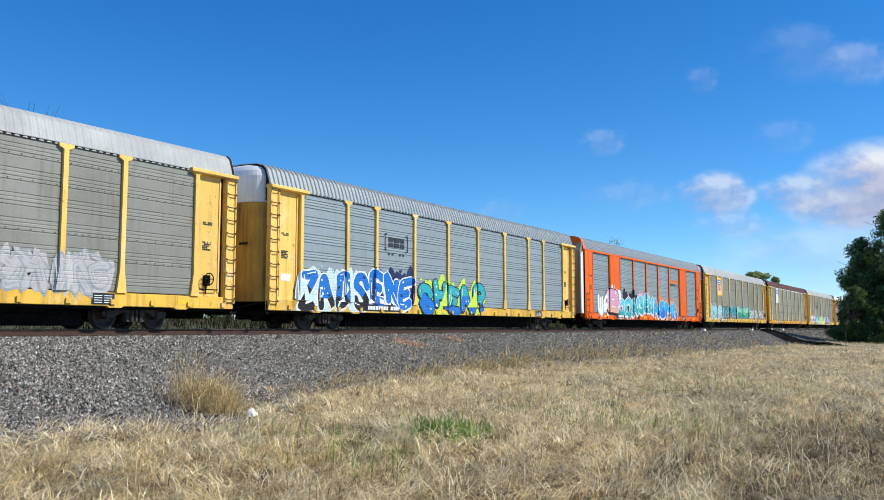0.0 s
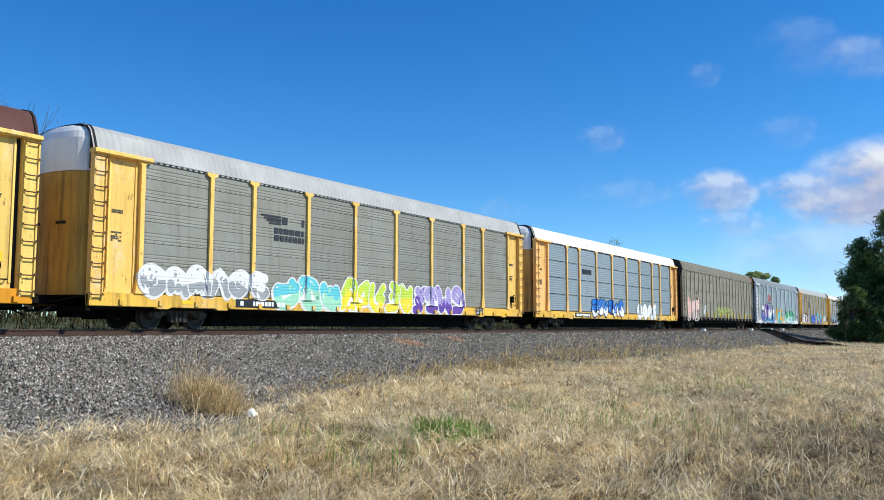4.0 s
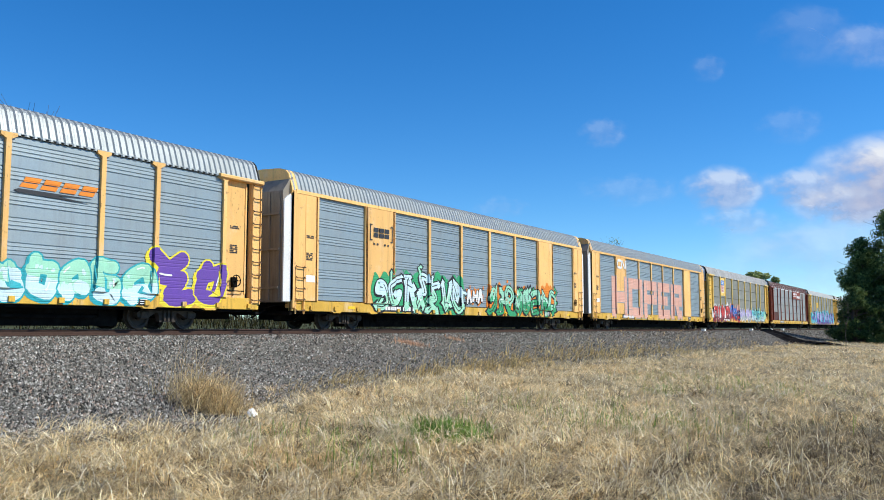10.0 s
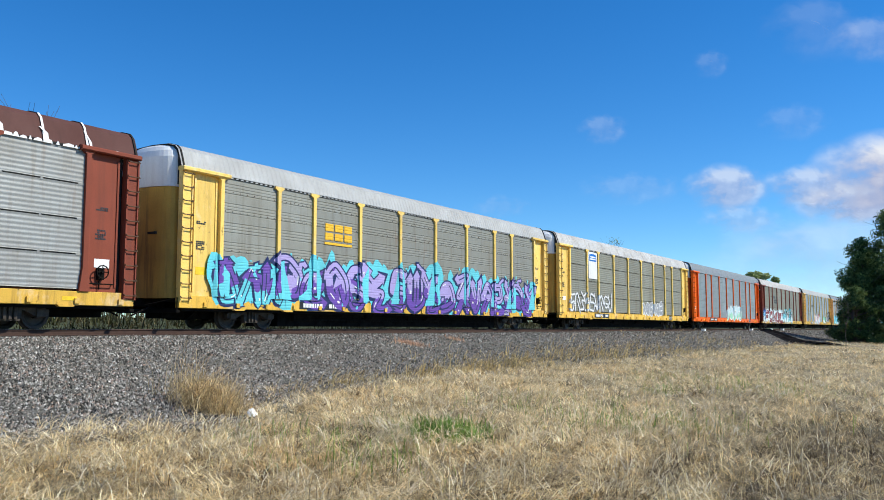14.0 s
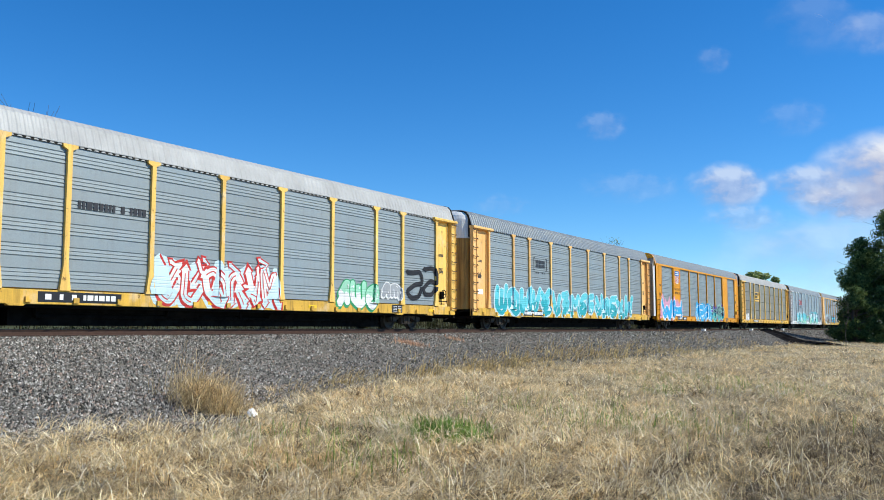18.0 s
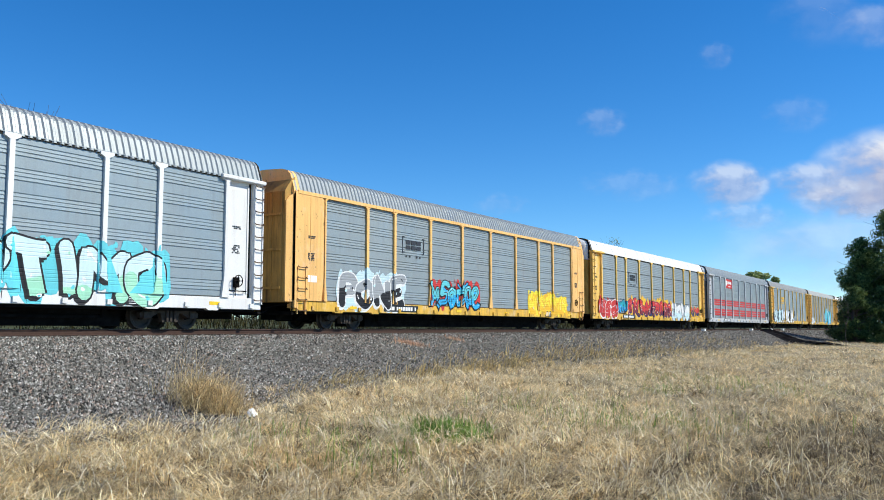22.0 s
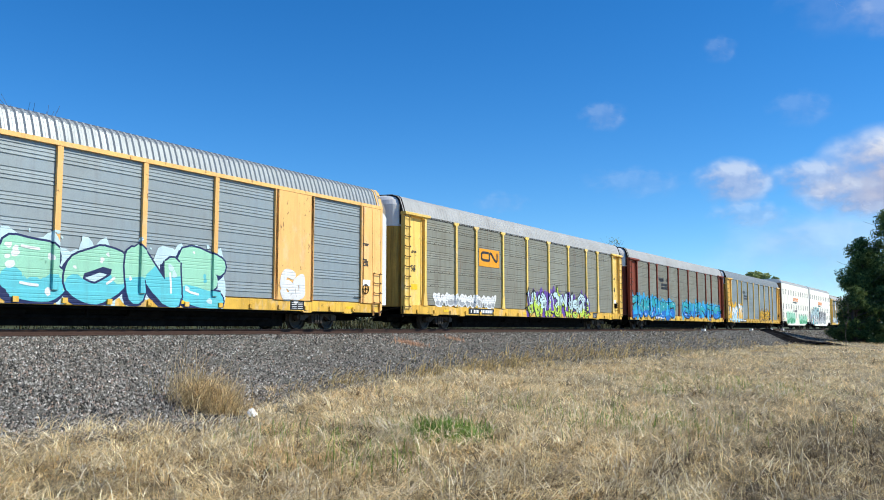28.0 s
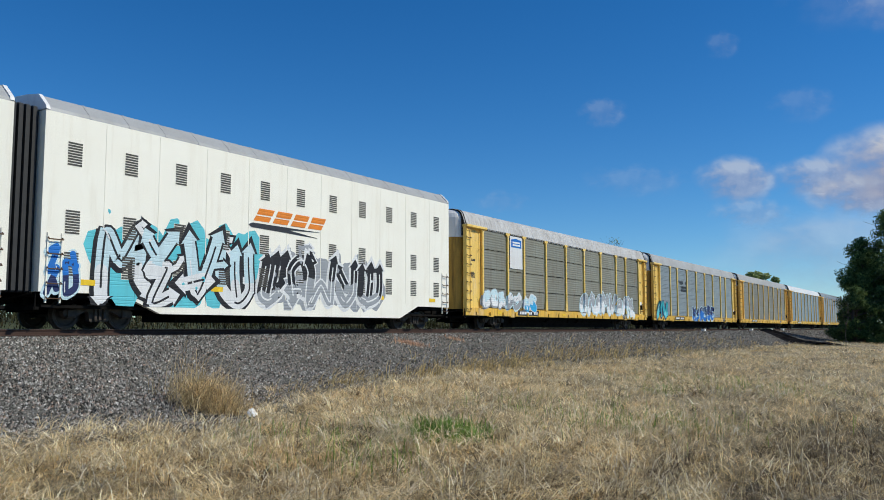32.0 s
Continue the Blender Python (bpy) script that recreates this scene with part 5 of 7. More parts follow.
FINE, STACK = "fine", "stack"
CORR, SEAM, TEETH = "corr", "seam", "teeth"
ROSTER = [
    ("yellow-framed car carrier with dull grey ribbed sides and faded white graffiti", "yellow", "zincold", FINE, ("low", "roofgrey"), None, "open", None),
    ("yellow-framed car carrier with grey ribbed sides and large blue graffiti", "yellow", "zinc", FINE, (CORR, "roofzinc"), None, "open", None),
    ("bright orange car carrier with grey ribbed bays and pastel graffiti", "orange", "zinc", FINE, (CORR, "roofzinc"), None, "flush", None),
    ("yellow-framed car carrier with grey sides and teal scribbles", "yellow", "zincold", FINE, ("low", "roofgrey"), None, "open", None),
    ("yellow car carrier with stacked grey sheets and rusted brown roof", "lemon", "zincold", STACK, (TEETH, "roofbrown"), "amber", "open", None),
    ("yellow-framed car carrier with grey sides and pale pastel graffiti", "yellow", "zincold", FINE, ("low", "roofgrey"), None, "open", None),
    ("buff-framed car carrier with bluish stacked sheets and a white roof", "buff", "zincblue", STACK, (SEAM, "roofwhite"), None, "open", None),
    None,
    ("white-framed car carrier with bluish ribbed sides and ice-blue graffiti", "white", "zincblue", FINE, (CORR, "roofzinc"), None, "open", "amber"),
    ("yellow-framed car carrier with dull grey sides and blue and pink graffiti", "yellow", "zincold", FINE, ("low", "roofgrey"), None, "open", None),
    ("yellow-framed car carrier with stacked grey sheets and black graffiti", "yellow", "zinc", STACK, (SEAM, "roofwhite"), None, "open", None),
    ("yellow-framed car carrier with bluish ribbed sides and mixed graffiti", "buff", "zincblue", FINE, (CORR, "roofzinc"), None, "open", None),
    ("buff flush-sided car carrier with bluish ribbed bays and green graffiti", "buff", "zincblue", FINE, (CORR, "roofzinc"), None, "flush", None),
    ("buff flush-sided car carrier with tall rose-pink block graffiti", "buff", "zincblue", FINE, (CORR, "roofzinc"), None, "flush", None),
    ("lemon-yellow car carrier with stained grey sheets and red graffiti", "lemon", "zincold", STACK, (CORR, "roofpatch"), None, "open", None),
    ("oxide-red car carrier with pale stacked sheets on a yellow sill", "brown", "zincpale", STACK, ("ribs", "roofbrown"), "sill", "open", None),
    ("lemon-yellow car carrier with grey ribbed sides and teal and purple graffiti", "lemon", "zincold", FINE, ("low", "roofgrey"), None, "open", None),
    ("lemon-yellow car carrier with brown-stained sheets and a peeling roof", "lemon", "zincbrown", STACK, ("low", "roofpatch"), None, "open", None),
    ("orange-framed car carrier with grey ribbed sides and mint graffiti", "orange", "zinc", FINE, (CORR, "roofzinc"), None, "open", None),
    ("oxide-red car carrier with brown-stained sides and maroon graffiti", "brown", "zincbrown", FINE, ("low", "roofpatch"), "sill", "open", None),
    ("yellow-framed car carrier with grey ribbed sides and white and red graffiti", "yellow", "zinc", FINE, ("low", "roofgrey"), None, "open", None),
    ("buff-framed car carrier with grey sides and teal bubble graffiti", "buff", "zinc", FINE, (CORR, "roofzinc"), None, "open", None),
    ("amber flush-sided car carrier with shield emblem and blue graffiti", "amber", "zinc", FINE, (CORR, "roofzinc"), None, "flush", None),
    ("yellow-framed car carrier with stained stacked sheets and a yellow emblem", "yellow", "zincold", STACK, ("low", "roofgrey"), None, "open", None),
    ("white-framed car carrier with bluish ribbed sides and aqua graffiti", "white", "zincblue", FINE, (CORR, "roofzinc"), None, "open", "amber"),
    ("amber round-ended car carrier with grey ribbed sides and small graffiti", "buff", "zinc", FINE, (CORR, "roofzinc"), None, "round", "buff"),
    ("yellow-framed car carrier with white roof and red and yellow graffiti", "yellow", "zinc", STACK, (SEAM, "roofwhite"), None, "open", None),
    ("pale grey car carrier with two bands of red stripes", "grey", "zinc", FINE, (CORR, "roofzinc"), None, "open", None),
    ("yellow-framed car carrier with white and aqua block graffiti", "yellow", "zinc", FINE, (CORR, "roofgrey"), None, "open", None),
    ("yellow-framed car carrier with dull grey sides and aqua graffiti", "yellow", "zincold", FINE, ("low", "roofgrey"), None, "open", None),
    ("yellow-framed car carrier with stacked sheets and a white roof", "yellow", "zincold", STACK, (SEAM, "roofwhite"), None, "open", None),
    ("buff flush-sided car carrier with mint and black graffiti", "buff", "zinc", FINE, (CORR, "roofzinc"), None, "flush", None),
    ("yellow-framed car carrier with brown-stained sides and lime graffiti", "lemon", "zincbrown", FINE, ("low", "roofgrey"), None, "open", None),
    ("oxide-red car carrier with stained sides and blue script graffiti", "brown", "zincbrown", FINE, ("low", "roofgrey"), "sill", "open", None),
    ("yellow-framed car carrier with grey ribbed sides and gold graffiti", "yellow", "zinc", FINE, (CORR, "roofzinc"), None, "open", None),
    None, None,
    ("lemon-yellow car carrier with dark stained sheets and a peeling roof", "lemon", "zincbrown", STACK, ("low", "roofpatch"), None, "open", None),
    ("lemon-yellow car carrier with grey ribbed sides and teal tags", "lemon", "zinc", FINE, ("low", "roofgrey"), None, "open", None),
    ("yellow-framed car carrier with dull grey ribbed sides", "yellow", "zincold", FINE, ("low", "roofgrey"), None, "open", None),
    ("yellow-framed car carrier with bluish sides and a white roof", "yellow", "zincblue", FINE, (SEAM, "roofwhite"), None, "open", None),
    ("yellow-framed car carrier with grey ribbed sides, far down the train", "yellow", "zinc", FINE, (CORR, "roofzinc"), None, "open", None),
]
CARS = {}
for k, row in enumerate(ROSTER):
    if row is None:
        if k == 7:
            CARS[k] = narrow_car("dusty tan car carrier with many slim posts and white outlined graffiti", k)
            couple(CARS[k], k)
        else:
            ln = 21.0 if k == 35 else 20.7
            CARS[k] = tall_car("tall cream-white carrier unit with louvred vents and %s graffiti" % ("mint" if k == 35 else "blue"), ln, k, k == 35)
            couple(CARS[k], k, ln)
        continue
    text, paint, sheet, style, roof, sill, ends, cap = row
    CARS[k] = autorack(text, paint, sheet, style, roof, sill, ends, k, cap)
    couple(CARS[k], k)

# emblems on the sides
for k, kind in ((1, "bracket"), (21, "bracket"), (25, "bracket"), (26, "bracket")):
    emblem(CARS[k], kind, 6.98, 8.70, 3.15, 4.06)
for k in (3, 14):
    emblem(CARS[k], "shield", 4.52, 6.26, 3.25, 5.0, SIDE - 0.05)
for k in (4, 17, 37):
    emblem(CARS[k], "whiteshield", 4.72, 6.20, 3.25, 5.0, SIDE - 0.05)
emblem(CARS[22], "shield", 4.55, 6.25, 3.5, 5.0, POST - 0.016)
words(CARS[22], "lettering", "BUILDING", 4.68, 6.25, 3.2, 3.4, M["plate"], POST - 0.02)
words(CARS[22], "lettering", "AMERICA", 4.72, 6.2, 2.88, 3.08, M["plate"], POST - 0.02)
emblem(CARS[12], "bracket", 4.62, 6.22, 3.48, 4.34, POST - 0.016)
emblem(CARS[13], "wormwhite", 4.62, 6.2, 3.85, 4.86, POST - 0.016)
for k in (8, 24):
    emblem(CARS[k], "worm", 6.88, 8.75, 2.98, 4.05)
for k in (10, 11, 2):
    emblem(CARS[k], "swoosh", 17.95, 20.40, 3.52, 4.02)
for k in (5, 9, 19, 33, 34, 38):
    emblem(CARS[k], "horse", 6.75, 9.0, 3.12, 4.08)
emblem(CARS[31], "horse", 6.95, 8.7, 3.4, 4.1)
for k in (16, 28, 30):
    emblem(CARS[k], "goldblock", 6.95, 8.75, 3.18, 4.1)
emblem(CARS[23], "plateblock", 6.62, 8.95, 3.2, 4.12)
emblem(CARS[32], "wormplate", 6.95, 8.6, 3.15, 3.95)
emblem(CARS[20], "darkname", 6.55, 8.98, 3.33, 3.62)
emblem(CARS[27], "redname", 6.48, 9.10, 4.08, 4.98)
emblem(CARS[15], "brownname", 14.6, 20.2, 4.05, 5.03)
emblem(CARS[6], "darkname", 6.7, 8.4, 3.45, 3.85)
plate(CARS[15], "patch_panel", 1.78, 4.33, 1.12, 2.1, M["roofbrown"], SIDE - 0.02, "dark brown replacement sheet", 0.03)
for i in range(9):                             # red bands on the pale grey car
    a, b = BAYS[i] + 0.1, BAYS[i + 1] - 0.1
    for z0, z1 in ((2.25, 2.88), (1.27, 1.96)):
        for q in range(3):
            plate(CARS[27], "red_stripe", a, b, z0 + q * (z1 - z0) / 3 + 0.03, z0 + (q + 1) * (z1 - z0) / 3 - 0.03, spray("red"), SIDE - 0.034, d=0.003)


def tag(k, x0, x1, z0, z1, text, fill, low, edge, halo="-"):
    graffiti(CARS[k], x0, x1, z0, z1, text, fill, low, edge, halo, int(k * 31 + x0 * 10), POSTS[CARS[k]], k in (35, 36), BLIND.get(CARS[k], ()))


tag(0, 18.9, 20.2, 1.01, 2.04, "**", "ghost", "ghost", "grey", "ghost")
tag(0, 20.4, 22.1, 0.99, 2.06, "**", "ghost", "ghost", "grey", "ghost")
tag(1, 1.6, 5.8, 0.66, 2.29, "ZADS", "blue", "black", "white", "ice")
tag(1, 5.9, 9.1, 0.91, 2.45, "ENE", "blue", "blue", "white", "navy")
tag(1, 9.6, 15.5, 0.67, 2.22, "SHEAR", "teal", "blue", "black", "lime")
tag(2, 2.3, 4.0, 0.76, 2.41, "*", "white", "white", "grey")
tag(2, 3.8, 6.2, 0.94, 2.75, "B", "pink", "rose", "black", "white")
tag(2, 6.0, 10.3, 0.75, 2.56, "OOH", "aqua", "teal", "white", "black")
tag(2, 10.3, 13.6, 1.06, 2.68, "*", "aqua", "teal", "white", "pink")
tag(2, 13.6, 19.8, 0.66, 2.33, "ASMA", "sky", "blue", "white", "orange")
tag(3, 1.7, 6.3, 0.98, 2.29, "**", "aqua", "teal", "white", "grey")
tag(3, 6.5, 12.2, 1.06, 2.20, "**", "teal", "grey", "black", "aqua")
tag(3, 12.4, 17.8, 1.14, 2.38, "*", "mint", "green", "teal")
tag(3, 18.1, 25.3, 1.17, 2.05, "***", "white", "white", "ice")
tag(5, 1.7, 7.1, 1.01, 2.08, "*", "white", "grey", "white")
tag(5, 7.4, 11.1, 0.66, 2.00, "*", "aqua", "mint", "white")
tag(5, 11.1, 16.2, 0.66, 2.07, "*", "lime", "yellow", "white")
tag(5, 16.2, 20.5, 0.66, 2.10, "*", "lilac", "purple", "white")
tag(6, 8.4, 14.2, 0.78, 1.99, "*", "blue", "white", "navy")
tag(6, 17.1, 21.4, 0.66, 1.92, "*", "white", "white", "grey")
tag(7, 1.6, 5.2, 0.69, 2.6, "LUTER", "rose", "brown", "white", "rose")
tag(7, 6.3, 7.3, 1.22, 2.21, "*", "white", "white", "grey")
tag(7, 11.1, 17.5, 1.25, 2.1, "***", "lime", "lime", "tan")
tag(8, 3.3, 10.2, 0.66, 2.73, "*", "white", "sky", "black", "purple")
tag(8, 11.6, 16.1, 0.66, 2.31, "VAMUP", "aqua", "aqua", "navy", "gold")
tag(8, 17.5, 24.1, 0.66, 2.47, "ALEEN", "green", "ice", "black", "mint")
tag(9, 1.5, 6.5, 0.76, 2.23, "RUEFM", "white", "white", "black", "maroon")
tag(9, 9.2, 13.5, 0.72, 2.11, "CHER", "blue", "blue", "navy", "purple")
tag(9, 14.0, 19.6, 0.67, 2.37, "**", "aqua", "blue", "navy", "rose")
tag(9, 21.9, 24.1, 1.10, 2.26, "*", "white", "white", "grey")
tag(10, 1.6, 8.4, 0.78, 2.47, "**", "grey", "black", "black", "ice")
tag(10, 8.6, 17.6, 0.74, 2.61, "**", "white", "ice", "black", "navy")
tag(10, 17.8, 22.3, 0.76, 2.12, "YMEG", "sky", "aqua", "navy")
tag(11, 1.8, 7.5, 0.66, 2.38, "**", "white", "ice", "black", "sky")
tag(11, 10.2, 13.8, 0.68, 2.47, "*", "rose", "maroon", "white")
tag(11, 13.8, 22.5, 0.66, 2.08, "*", "mint", "ice", "teal")
tag(11, 22.5, 25.4, 0.66, 2.48, "*", "purple", "purple", "yellow")
tag(12, 4.9, 12.2, 0.68, 2.46, "**", "ice", "mint", "black", "green")
tag(12, 12.6, 14.2, 1.20, 2.04, "AHA", "white", "white", "black", "orange")
tag(12, 14.7, 22.9, 0.66, 2.38, "**", "mint", "green", "black", "orange")
tag(13, 3.6, 20.3, 0.75, 3.7, "HOPER", "rose", "rose", "grey")
tag(14, 1.6, 8.0, 0.67, 2.33, "EUGER", "red", "maroon", "black", "white")
tag(14, 8.2, 12.4, 0.84, 2.49, "*", "blue", "navy", "red", "rose")
tag(14, 12.4, 17.8, 0.70, 2.18, "*", "lilac", "grey", "white")
tag(14, 18.1, 24.9, 0.72, 2.14, "**", "aqua", "ice", "navy", "mint")
tag(16, 1.4, 4.6, 0.66, 2.30, "**", "purple", "aqua", "navy", "aqua")
tag(16, 4.4, 11.2, 0.66, 2.66, "**", "lilac", "purple", "navy", "aqua")
tag(16, 11.2, 17.9, 0.66, 2.77, "**", "lilac", "purple", "navy", "aqua")
tag(16, 18.1, 25.1, 0.68, 2.60, "**", "lilac", "purple", "navy", "aqua")
tag(17, 1.6, 8.7, 1.08, 2.36, "***", "white", "white", "grey")
tag(17, 15.1, 19.9, 0.98, 2.07, "*", "grey", "grey", "white")
tag(18, 12.0, 18.1, 0.86, 2.43, "*", "ice", "mint", "white")
tag(19, 0.6, 1.9, 0.74, 2.19, "*", "sky", "ice", "white", "blue")
tag(19, 1.8, 12.5, 0.69, 2.35, "FONSE", "maroon", "maroon", "white", "ice")
tag(19, 12.5, 14.6, 0.78, 2.07, "*", "aqua", "ice", "navy")
tag(19, 13.7, 19.2, 0.74, 2.49, "**", "black", "ice", "white", "teal")
tag(20, 9.4, 14.7, 0.66, 2.13, "**", "white", "ice", "red", "ice")
tag(20, 18.1, 20.8, 0.80, 2.11, "*", "mint", "white", "green")
tag(20, 21.0, 22.4, 1.27, 1.99, "*", "grey", "grey", "white")
tag(20, 22.9, 25.2, 1.34, 2.86, "***", "black", "black", "black")
tag(21, 2.4, 23.0, 0.71, 2.41, "*", "aqua", "teal", "ice")
tag(22, 1.1, 6.9, 0.66, 2.51, "WH", "sky", "sky", "white", "pink")
tag(22, 11.2, 16.4, 0.66, 2.30, "*", "sky", "sky", "white", "sky")
tag(22, 15.9, 20.8, 0.66, 2.25, "**", "navy", "teal", "mint", "purple")
tag(23, 1.8, 3.6, 0.84, 1.80, "*", "white", "white", "grey")
tag(24, 4.9, 12.1, 0.66, 2.30, "MANGE", "aqua", "mint", "teal", "ice")
tag(24, 12.7, 14.4, 1.19, 2.06, "*", "green", "aqua", "white")
tag(24, 15.0, 22.8, 0.66, 2.49, "OPTIMO", "ice", "mint", "black", "aqua")
tag(25, 2.6, 7.2, 0.81, 2.35, "PONE", "grey", "black", "white", "ice")
tag(25, 9.3, 13.7, 1.02, 2.24, "**", "aqua", "sky", "black", "red")
tag(25, 19.3, 24.5, 0.75, 1.99, "**", "yellow", "gold", "gold", "yellow")
tag(26, 1.3, 4.5, 0.69, 2.06, "*", "red", "red", "white", "red")
tag(26, 4.5, 6.4, 1.12, 2.07, "*", "teal", "sky", "navy")
tag(26, 6.6, 17.0, 0.95, 2.25, "*", "red", "maroon", "navy", "gold")
tag(26, 17.1, 22.1, 0.66, 2.17, "*", "white", "ice", "grey")
tag(26, 22.3, 25.1, 1.03, 2.12, "*", "red", "navy", "gold")
tag(28, 1.5, 7.5, 0.71, 2.59, "OUSR", "ice", "ice", "black")
tag(28, 7.7, 8.8, 1.32, 2.38, "*", "white", "white", "grey")
tag(28, 9.2, 14.8, 0.68, 2.64, "AKUA", "white", "white", "black")
tag(28, 15.3, 16.2, 1.62, 2.40, "***", "black", "black", "black")
tag(29, 1.5, 4.2, 0.66, 1.92, "*", "white", "white", "grey")
tag(29, 14.7, 21.9, 0.71, 3.01, "**", "aqua", "sky", "teal", "ice")
tag(30, 5.6, 8.3, 1.03, 2.23, "*", "ice", "white", "teal")
tag(31, 10.5, 18.2, 0.66, 2.58, "BONE", "mint", "aqua", "navy", "ice")
tag(31, 20.8, 22.1, 0.99, 2.11, "*", "white", "white", "white")
tag(32, 2.5, 8.4, 1.04, 1.73, "*", "white", "grey", "white")
tag(32, 12.0, 21.0, 0.66, 2.18, "**", "ice", "lime", "black", "purple")
tag(33, 0.4, 11.0, 0.72, 2.45, "*", "teal", "blue", "black", "sky")
tag(33, 13.0, 25.4, 0.95, 2.35, "GIANTS", "teal", "blue", "black", "sky")
tag(34, 0.9, 6.7, 0.66, 2.57, "HOSER", "white", "ice", "sky", "gold")
tag(34, 15.1, 20.5, 0.93, 2.16, "**", "gold", "gold", "black")
tag(35, 3.2, 9.1, 0.66, 2.25, "*", "mint", "green", "mint", "mint")
tag(35, 12.4, 18.7, 0.66, 2.00, "*", "mint", "green", "mint", "mint")
tag(36, 0.1, 1.1, 0.81, 2.41, "*", "blue", "navy", "ice")
tag(36, 1.7, 7.9, 0.66, 3.20, "**", "ice", "white", "black", "aqua")
tag(36, 8.1, 15.2, 0.66, 2.80, "**", "black", "grey", "white", "grey")
tag(37, 1.6, 4.1, 1.10, 2.06, "*", "ice", "white", "grey")
tag(37, 4.2, 6.0, 1.00, 2.06, "*", "white", "grey", "ice")
tag(37, 6.2, 7.9, 0.88, 1.98, "*", "ice", "sky", "white")
tag(37, 14.3, 24.2, 0.87, 2.47, "*", "grey", "white", "ice")
tag(38, 0.8, 3.7, 0.79, 2.36, "*", "teal", "aqua", "navy")
tag(38, 10.6, 17.7, 0.66, 2.19, "*", "navy", "blue", "ice")


def motions():
    """All cars run along the track together, one row of times for each."""
    step = 1 / FPS
    times = []
    for (t0, s0), (t1, s1) in zip(TRAIN, TRAIN[1:]):
        times.append((t0, s0))
        if t1 - t0 > 3.5 * step:
            for t in (t0 + step, t1 - step):
                times.append((t, s0 + (s1 - s0) * (t - t0) / (t1 - t0)))
    times.append(TRAIN[-1])
    for car, x in TRAIN_CARS:
        walk(car, [(t, pose(x + s, MID, 0)) for t, s in times])
    for cloud, place, drift in CLOUDS:
        walk(cloud, [(0.0, Matrix.Translation(Vector(place)) @ FACING), (32.0, Matrix.Translation(Vector(place) + Vector(drift)) @ FACING)])


# ---- clouds, trees and growth ----
RIGHT = Vector((math.sin(radians(TURN)), -math.cos(radians(TURN)), 0))
AHEAD = Vector(aim)
ABOVE = RIGHT.cross(AHEAD)
FACING = Matrix((RIGHT, ABOVE, -AHEAD)).transposed().to_4x4()
CLOUDS = []
FAR = 2200.0
PER = FAR * 2 * math.tan(radians(FOV / 2))      # width of the view at that distance


def cloud_material(name, dense, scale, seed, edge):
    m, n, l, b = mat_base(name)
    tc = n.new("ShaderNodeTexCoord")
    mp = n.new("ShaderNodeMapping")
    mp.inputs["Location"].default_value = (seed * 3.1, seed * 1.7, 0)
    l.new(tc.outputs["Object"], mp.inputs["Vector"])
    f = noise_node(n, l, mp.outputs[0], scale, 5, (1, 1.4, 1), 0.48)
    ln = n.new("ShaderNodeVectorMath")
    ln.operation = "LENGTH"
    l.new(tc.outputs["UV"], ln.inputs[0])
    add = n.new("ShaderNodeMath")
    add.operation = "MULTIPLY_ADD"
    l.new(ln.outputs["Value"], add.inputs[0])
    add.inputs[1].default_value = -edge
    l.new(f, add.inputs[2])
    a = ramp(n, l, add.outputs[0], [(0.02, (0, 0, 0)), (0.36, (dense,) * 3)])
    rim = ramp(n, l, ln.outputs["Value"], [(0.55, (1, 1, 1)), (0.97, (0, 0, 0))])
    a = mix(n, l, 1.0, a, rim, "MULTIPLY")
    b.inputs["Base Color"].default_value = (0.0, 0.0, 0.0, 1)
    b.inputs["Roughness"].default_value = 1.0
    b.inputs["Specular IOR Level"].default_value = 0.0
    sp = n.new("ShaderNodeSeparateXYZ")
    l.new(tc.outputs["UV"], sp.inputs[0])
    up = n.new("ShaderNodeMath")
    up.operation = "MULTIPLY_ADD"
    l.new(sp.outputs[1], up.inputs[0])
    up.inputs[1].default_value = 0.20
    l.new(f, up.inputs[2])
    # the emission paints sunlit white tops and shaded lilac bases
    glow = ramp(n, l, up.outputs[0], [(0.36, (0.40, 0.46, 0.68)), (0.54, (0.58, 0.63, 0.80)), (0.70, (0.86, 0.90, 0.97))])
    l.new(glow, b.inputs["Emission Color"])
    b.inputs["Emission Strength"].default_value = 0.95
    l.new(a, b.inputs["Alpha"])
    return m


